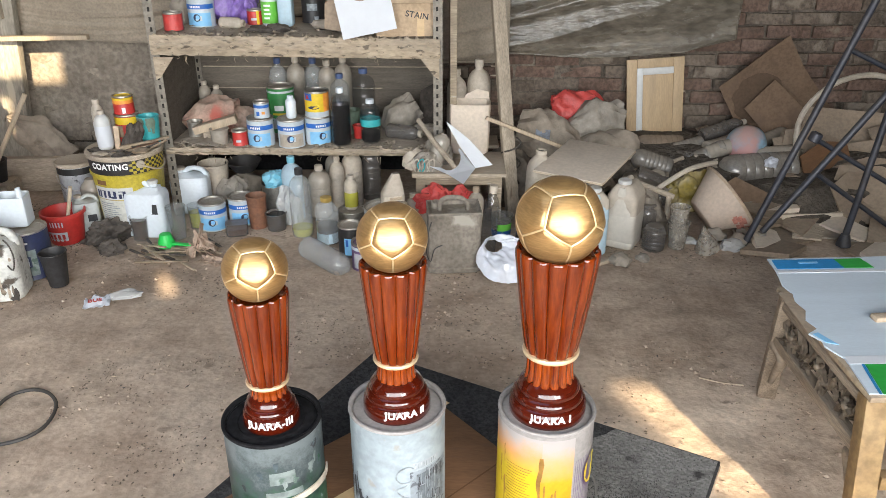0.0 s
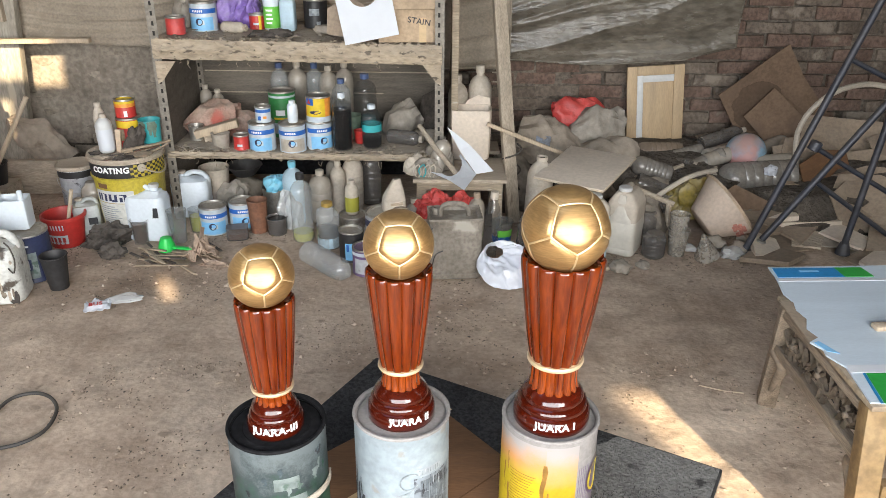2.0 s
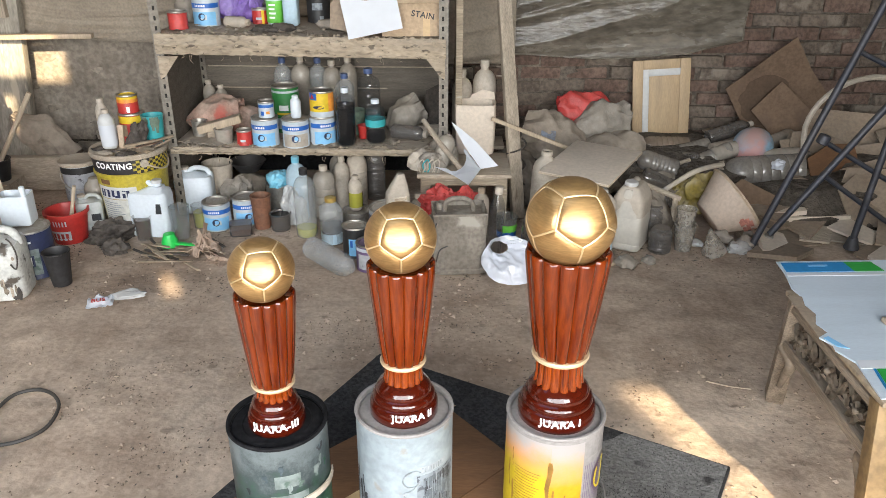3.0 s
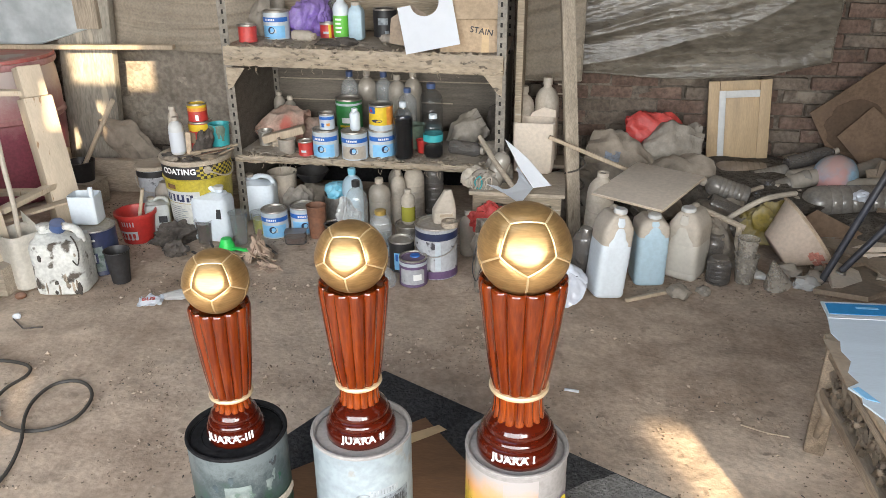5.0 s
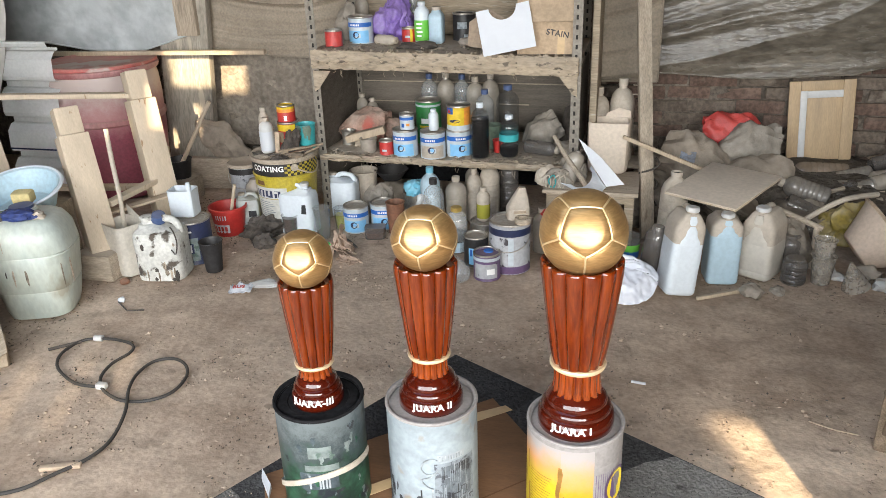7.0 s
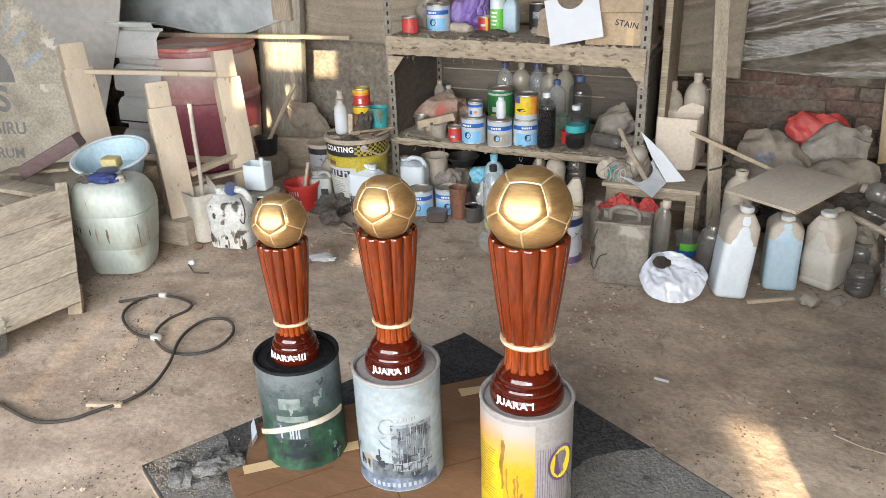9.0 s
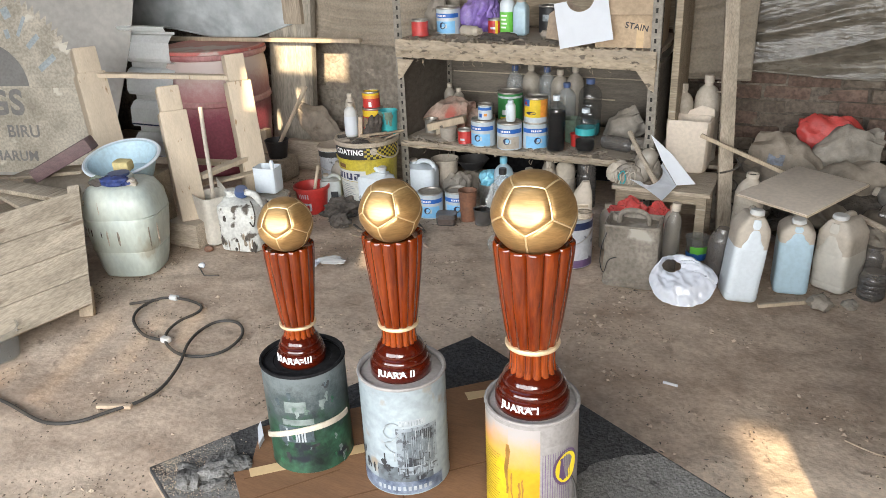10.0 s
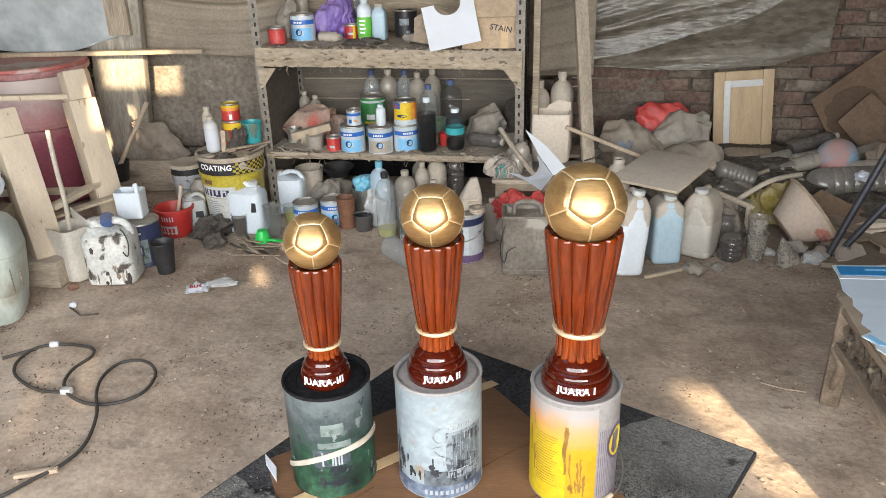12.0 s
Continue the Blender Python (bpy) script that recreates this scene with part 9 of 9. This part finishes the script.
part("cap_cover", lathe([(0, 0), (0.028, 0), (0.032, 0.012), (0.026, 0.034), (0, 0.04)], 20), "blue_cap", jp, "blue plastic cap", m=pose(0.0, 0.01, 0.24, 20, 15, 0))
mc = paint_can("paint_can", "dark blue and white paint can with grey lid", pose(-1.500, 1.570, 0), 0.080, 0.192, "navy", "tin_lid", bands=(("white_tin", 0.015, 0.13, -175, -110), ("label_faded", 0.02, 0.125, -100, -45), ("navy", 0.055, 0.10, -92, -60), ("white_text", 0.06, 0.095, -88, -66), ("white_text", 0.15, 0.158, -110, -60)))
cw = thing("cut_jug", "white plastic tub cut from a jug standing on a paint can", "tub", (-1.535, 1.60, 0.193, 0, 0, 6))
part("body", loft([(0, 0.050, 0.038), (0.004, 0.054, 0.042), (0.012, 0.055, 0.043), (0.06, 0.055, 0.043), (0.118, 0.056, 0.044), (0.118, 0.0535, 0.0415), (0.014, 0.051, 0.039), (0.010, 0.045, 0.034)], 40, 7), "plastic_clean", cw)
part("spout", lathe([(0.010, 0), (0.011, 0.03), (0.009, 0.042), (0.0075, 0.042), (0.008, 0.0)], 16), "plastic_clean", cw, "stub of the neck on one corner", m=pose(0.043, -0.028, 0.112))
tg = cup("red_bucket", "red plastic bucket with a printed white band and a stick", pose(-1.500, 1.88, 0), 0.066, 0.083, 0.135, "red", ("leather", 0.5))
part("lip", lathe([(0.081, 0.120), (0.09, 0.122), (0.09, 0.136), (0.083, 0.137)], 32), "red", tg)
part("print", shell(0.0675, 0.020, 0.062, -128, -62, 12, r1=0.0745), "white_tin", tg, "white printed shape")
for k in range(4):
    part("print", shell(0.070, 0.030, 0.053, -121 + 14 * k, -112 + 14 * k, 4, r1=0.0735, thick=0.0016), "red_dusty", tg)
for k in range(5):
    part("print", shell(0.076, 0.085, 0.108, -110 + k * 9, -106 + k * 9, 3, r1=0.079, thick=0.001), "white_tin", tg)
rod("stirring_stick", "pale wooden stirring stick in the red bucket", [(-1.49, 1.87, 0.06), (-1.435, 1.86, 0.245)], 0.008, "wood_pale", "stick")
jug("glue_jug", "squat cloudy plastic jug with a dark label", pose(-1.440, 1.965, 0, 0, 0, 22), 0.054, 0.044, 0.175, "plastic_cloudy", "plastic_dusty", lab=("print_black", 0.036, 0.030, 0.022, 0.062))
bottle("bottle", "dusty clear bottle behind the red bucket", pose(-1.455, 2.09, 0), 0.05, 0.215, "pet_dusty", None, 3, 0.5)
cup("black_cup", "black plastic cup on the earth floor", pose(-1.358, 1.470, 0), 0.034, 0.048, 0.135, "black")
single("work_glove", lump(0.095, 0.05, 0.06, 0.7, 3.2, 160, 5, 0.6), "leather", "stiff mud-caked work glove on the floor", "glove", (-1.315, 1.86, 0, 0, 0, 35))
single("dark_rag", lump(0.05, 0.035, 0.035, 0.5, 3, 161, 4, 0.6), "leather", "dark mud-caked rag on the floor", "rag", (-1.26, 1.74, 0))
single("dusty_bag", ridged(sack_mesh(0.33, 0.11, 0.20, 165), 0.006, 15, 4), "sack_tan", "stiff brown folded sack leaning on the wall", "bag", (-1.945, 2.58, 0.185, 0, 46, 0))
pot = cup("dark_pot", "dark pot with a leaning stick behind the stool", pose(-1.985, 2.28, 0.12), 0.05, 0.065, 0.10, "black", ("black", 0.5))
single("pot_block", box(0.16, 0.14, 0.12), "wood_dusty", "dusty block under a dark pot", "block", (-1.985, 2.28, 0))
rod("yellow_stick", "pale yellow flat stick leaning in a pot", [(-1.985, 2.28, 0.17), (-1.785, 2.33, 0.515)], 0.011, "wood_pale", "stick")
single("wood_offcut", box(0.07, 0.05, 0.14), "wood_raw", "small bright offcut of wood by the post", "block", (-2.16, 2.40, 0.10))
single("offcut_block", box(0.12, 0.10, 0.10), "wood_grey", "grey wood block on the floor", "block", (-2.16, 2.40, 0))

# ---- small things on the floor ----
CABLE = [(-1.262, 0.58), (-1.36, 0.582), (-1.478, 0.648), (-1.531, 0.723), (-1.531, 0.804), (-1.496, 0.843), (-1.407, 0.856), (-1.325, 0.836), (-1.299, 0.787), (-1.317, 0.709), (-1.299, 0.626), (-1.241, 0.563), (-1.15, 0.526),
         (-1.067, 0.543), (-1.019, 0.601), (-1.024, 0.69), (-1.065, 0.752), (-1.125, 0.779), (-1.182, 0.752), (-1.194, 0.675), (-1.157, 0.575), (-1.093, 0.463), (-1.061, 0.35), (-1.07, 0.263), (-1.118, 0.186), (-1.17, 0.11), (-1.264, 0.074), (-1.439, 0.10), (-1.60, 0.12)]
cab = thing("power_cable", "black power cable lying in loops on the earth floor", "cable", (0, 0, 0))
part("cord", tube([(x, y, 0.007 + (0.009 if 19 < i < 22 else 0)) for i, (x, y) in enumerate(CABLE)], 0.0053, 8, smooth_n=5), "rubber", cab)
part("tape", tube([(-1.485, 0.848, 0.009), (-1.455, 0.852, 0.009)], 0.0115, 10), "plastic_white", cab, "white tape round the cord")
part("plug", box(0.035, 0.022, 0.02, (-1.262, 0.582, 0), bevel=0.005), "plastic_white", cab, "pale joint")
single("wood_strip", box(0.11, 0.018, 0.012), "scrap_tan", "small pale strip of wood beside the cable", "stick", (-1.125, 0.215, 0, 0, 0, 20))
wp = thing("wrapper", "torn white paper wrapper with red print", "litter", (-1.15, 1.31, 0.0, 0, 0, 15))
part("paper", sheet(1, 1, 10, 8, lambda u, v: Vector((-0.045 + 0.09 * u, -0.04 + 0.08 * v, 0.012 + 0.018 * noise.noise(Vector((u * 4, v * 4, 1))))), 0.001), "paper", wp)
part("lettering", letters("BUS", 0.026, 0.0004, 0.0008), "red", wp, m=pose(-0.004, -0.018, 0.026, 8, 0, 4))
part("tail", lump(0.06, 0.025, 0.015, 0.5, 3, 170, 3, 0.5), "film_clear", wp, m=pose(0.09, 0.03, 0))
single("cigarette", tube([(-0.022, 0, 0.005), (0.022, 0, 0.005)], 0.0045, 8), "paper", "white cigarette end on the floor", "litter", (0.398, 0.935, 0, 0, 0, -8))
scoop = thing("green_scoop", "bright green plastic scoop on the floor", "scoop", (-1.06, 1.81, 0))
part("bowl", lathe([(0.036, 0.0), (0.034, 0.02), (0.022, 0.055), (0, 0.06)], 22), "green_bright", scoop)
part("handle", box(0.10, 0.02, 0.008, (0.075, -0.02, 0.012), bevel=0.003, rot=Matrix.Rotation(radians(-14), 4, "Z")), "green_bright", scoop)
rnd = random.Random(12)
for i in range(18):
    x, y, a = rnd.uniform(-1.12, -0.86), rnd.uniform(1.62, 1.82), rnd.uniform(-60, 20)
    ln = rnd.uniform(0.08, 0.22)
    c, s = math.cos(radians(a)) * ln / 2, math.sin(radians(a)) * ln / 2
    plank("stir_stick", "thin dirty stirring stick on the floor", (x - c, y - s, 0.006 + 0.004 * (i % 3)), (x + c, y + s, 0.008 + 0.004 * (i % 4)), 0.012, 0.006, ("wood_raw", "leather", "wood_carved")[i % 3], "stick", "stirring sticks on the floor")
def paper_heap(w, d, h, seed):
    """A sheet of wrapping paper twisted up into sharp folds."""
    def place(u, v):
        p = Vector((u * 3.2, v * 2.6, seed))
        fold = 1 - 2.2 * abs(noise.noise(p))
        ridge = 1 - abs(2 * u - 1) ** 1.3
        q = noise.noise_vector(p * 1.6 + Vector((5, 5, 5)))
        return Vector((w * (u - 0.5) + 0.022 * q.x, d * (v - 0.5) * (1.1 - 0.5 * ridge) + 0.022 * q.y, max(0.002, h * ridge * (0.45 + 0.55 * v) * max(0.15, fold) + 0.010 * q.z)))
    return sheet(1, 1, 34, 26, place, 0.0012)


single("crumpled_paper", paper_heap(0.12, 0.10, 0.115, 3), "kraft", "crumpled pinkish brown paper heap by the sticks", "paper", (-0.895, 1.745, 0, 0, 0, 24), smooth=False)
single("crumpled_paper", paper_heap(0.09, 0.06, 0.03, 8), "kraft", "torn crumpled brown paper on the floor", "paper", (-0.83, 1.66, 0, 0, 0, -30), smooth=False)
single("orange_peel", lump(0.022, 0.018, 0.014, 0.3, 2, 185, 3), "rust", "dried orange peel on the floor", "litter", (-1.665, 1.285, 0))
single("paper_ball", lump(0.014, 0.013, 0.013, 0.4, 3, 186, 3, 0.4), "paper", "small white paper ball on the floor", "litter", (-1.575, 1.135, 0))
rod("twig", "thin dry twig on the floor", [(-1.58, 1.12, 0.005), (-1.50, 1.06, 0.006), (-1.44, 1.08, 0.005)], 0.003, "leather", "twig")
rod("twig", "thin dark twig near the crate", [(-1.60, 0.75, 0.006), (-1.52, 0.82, 0.006)], 0.006, "leather", "twig")
rod("wire", "thin pale wire on the floor by the bench", [(0.87, 0.83, 0.004), (0.93, 0.80, 0.006), (0.99, 0.79, 0.004)], 0.002, "wood_raw", "wire", sn=4)


def litter():
    """Chips, crumbs and clods strewn over the earth floor."""
    rnd = random.Random(21)
    kinds = {"clod": bmesh.new(), "scrap_tan": bmesh.new(), "leather": bmesh.new(), "earth": bmesh.new()}
    for i in range(42000):
        x, y = rnd.uniform(-2.2, 1.9), rnd.uniform(-0.4, 2.3)
        drift = noise.noise(Vector((x * 3.1, y * 3.1, 4))) + 0.6 * noise.noise(Vector((x * 11, y * 11, 8)))
        if drift < rnd.uniform(-0.1, 0.62):
            continue
        k = rnd.choices(list(kinds), (0.86, 0.06, 0.08, 0.0))[0]
        r = rnd.uniform(0.0010, 0.0040)
        if k == "clod" and rnd.random() < 0.11:
            k, r = "earth", rnd.uniform(0.003, 0.0085)
        fl = rnd.uniform(0.3, 0.9)
        a = rnd.uniform(0, 6.3)
        st_ = rnd.uniform(1, 3.0) if k not in ("clod", "earth") else rnd.uniform(1, 1.5)
        b = kinds[k]
        vs = []
        for dx, dy, dz in ((1, 0, 0), (0, 1, 0), (-1, 0, 0), (0, -1, 0), (0, 0, 1), (0, 0, -1)):
            dx *= st_ * rnd.uniform(0.7, 1.3)
            dy *= rnd.uniform(0.7, 1.3)
            vs.append(b.verts.new((x + r * (dx * math.cos(a) - dy * math.sin(a)), y + r * (dx * math.sin(a) + dy * math.cos(a)), r * fl * dz - 0.001)))
        for q in range(4):
            b.faces.new((vs[q], vs[(q + 1) % 4], vs[4]))
            b.faces.new((vs[(q + 1) % 4], vs[q], vs[5]))
    for k, b in kinds.items():
        single("floor_litter", b, k, {"earth": "pale crumbled earth loose on the floor", "clod": "small clods of earth strewn over the floor", "scrap_tan": "pale wood chips strewn over the floor", "leather": "dark crumbs and leaves strewn over the floor"}[k], "litter", (0, 0, 0), kind="stuff", smooth=False)


litter()
brick_wall()
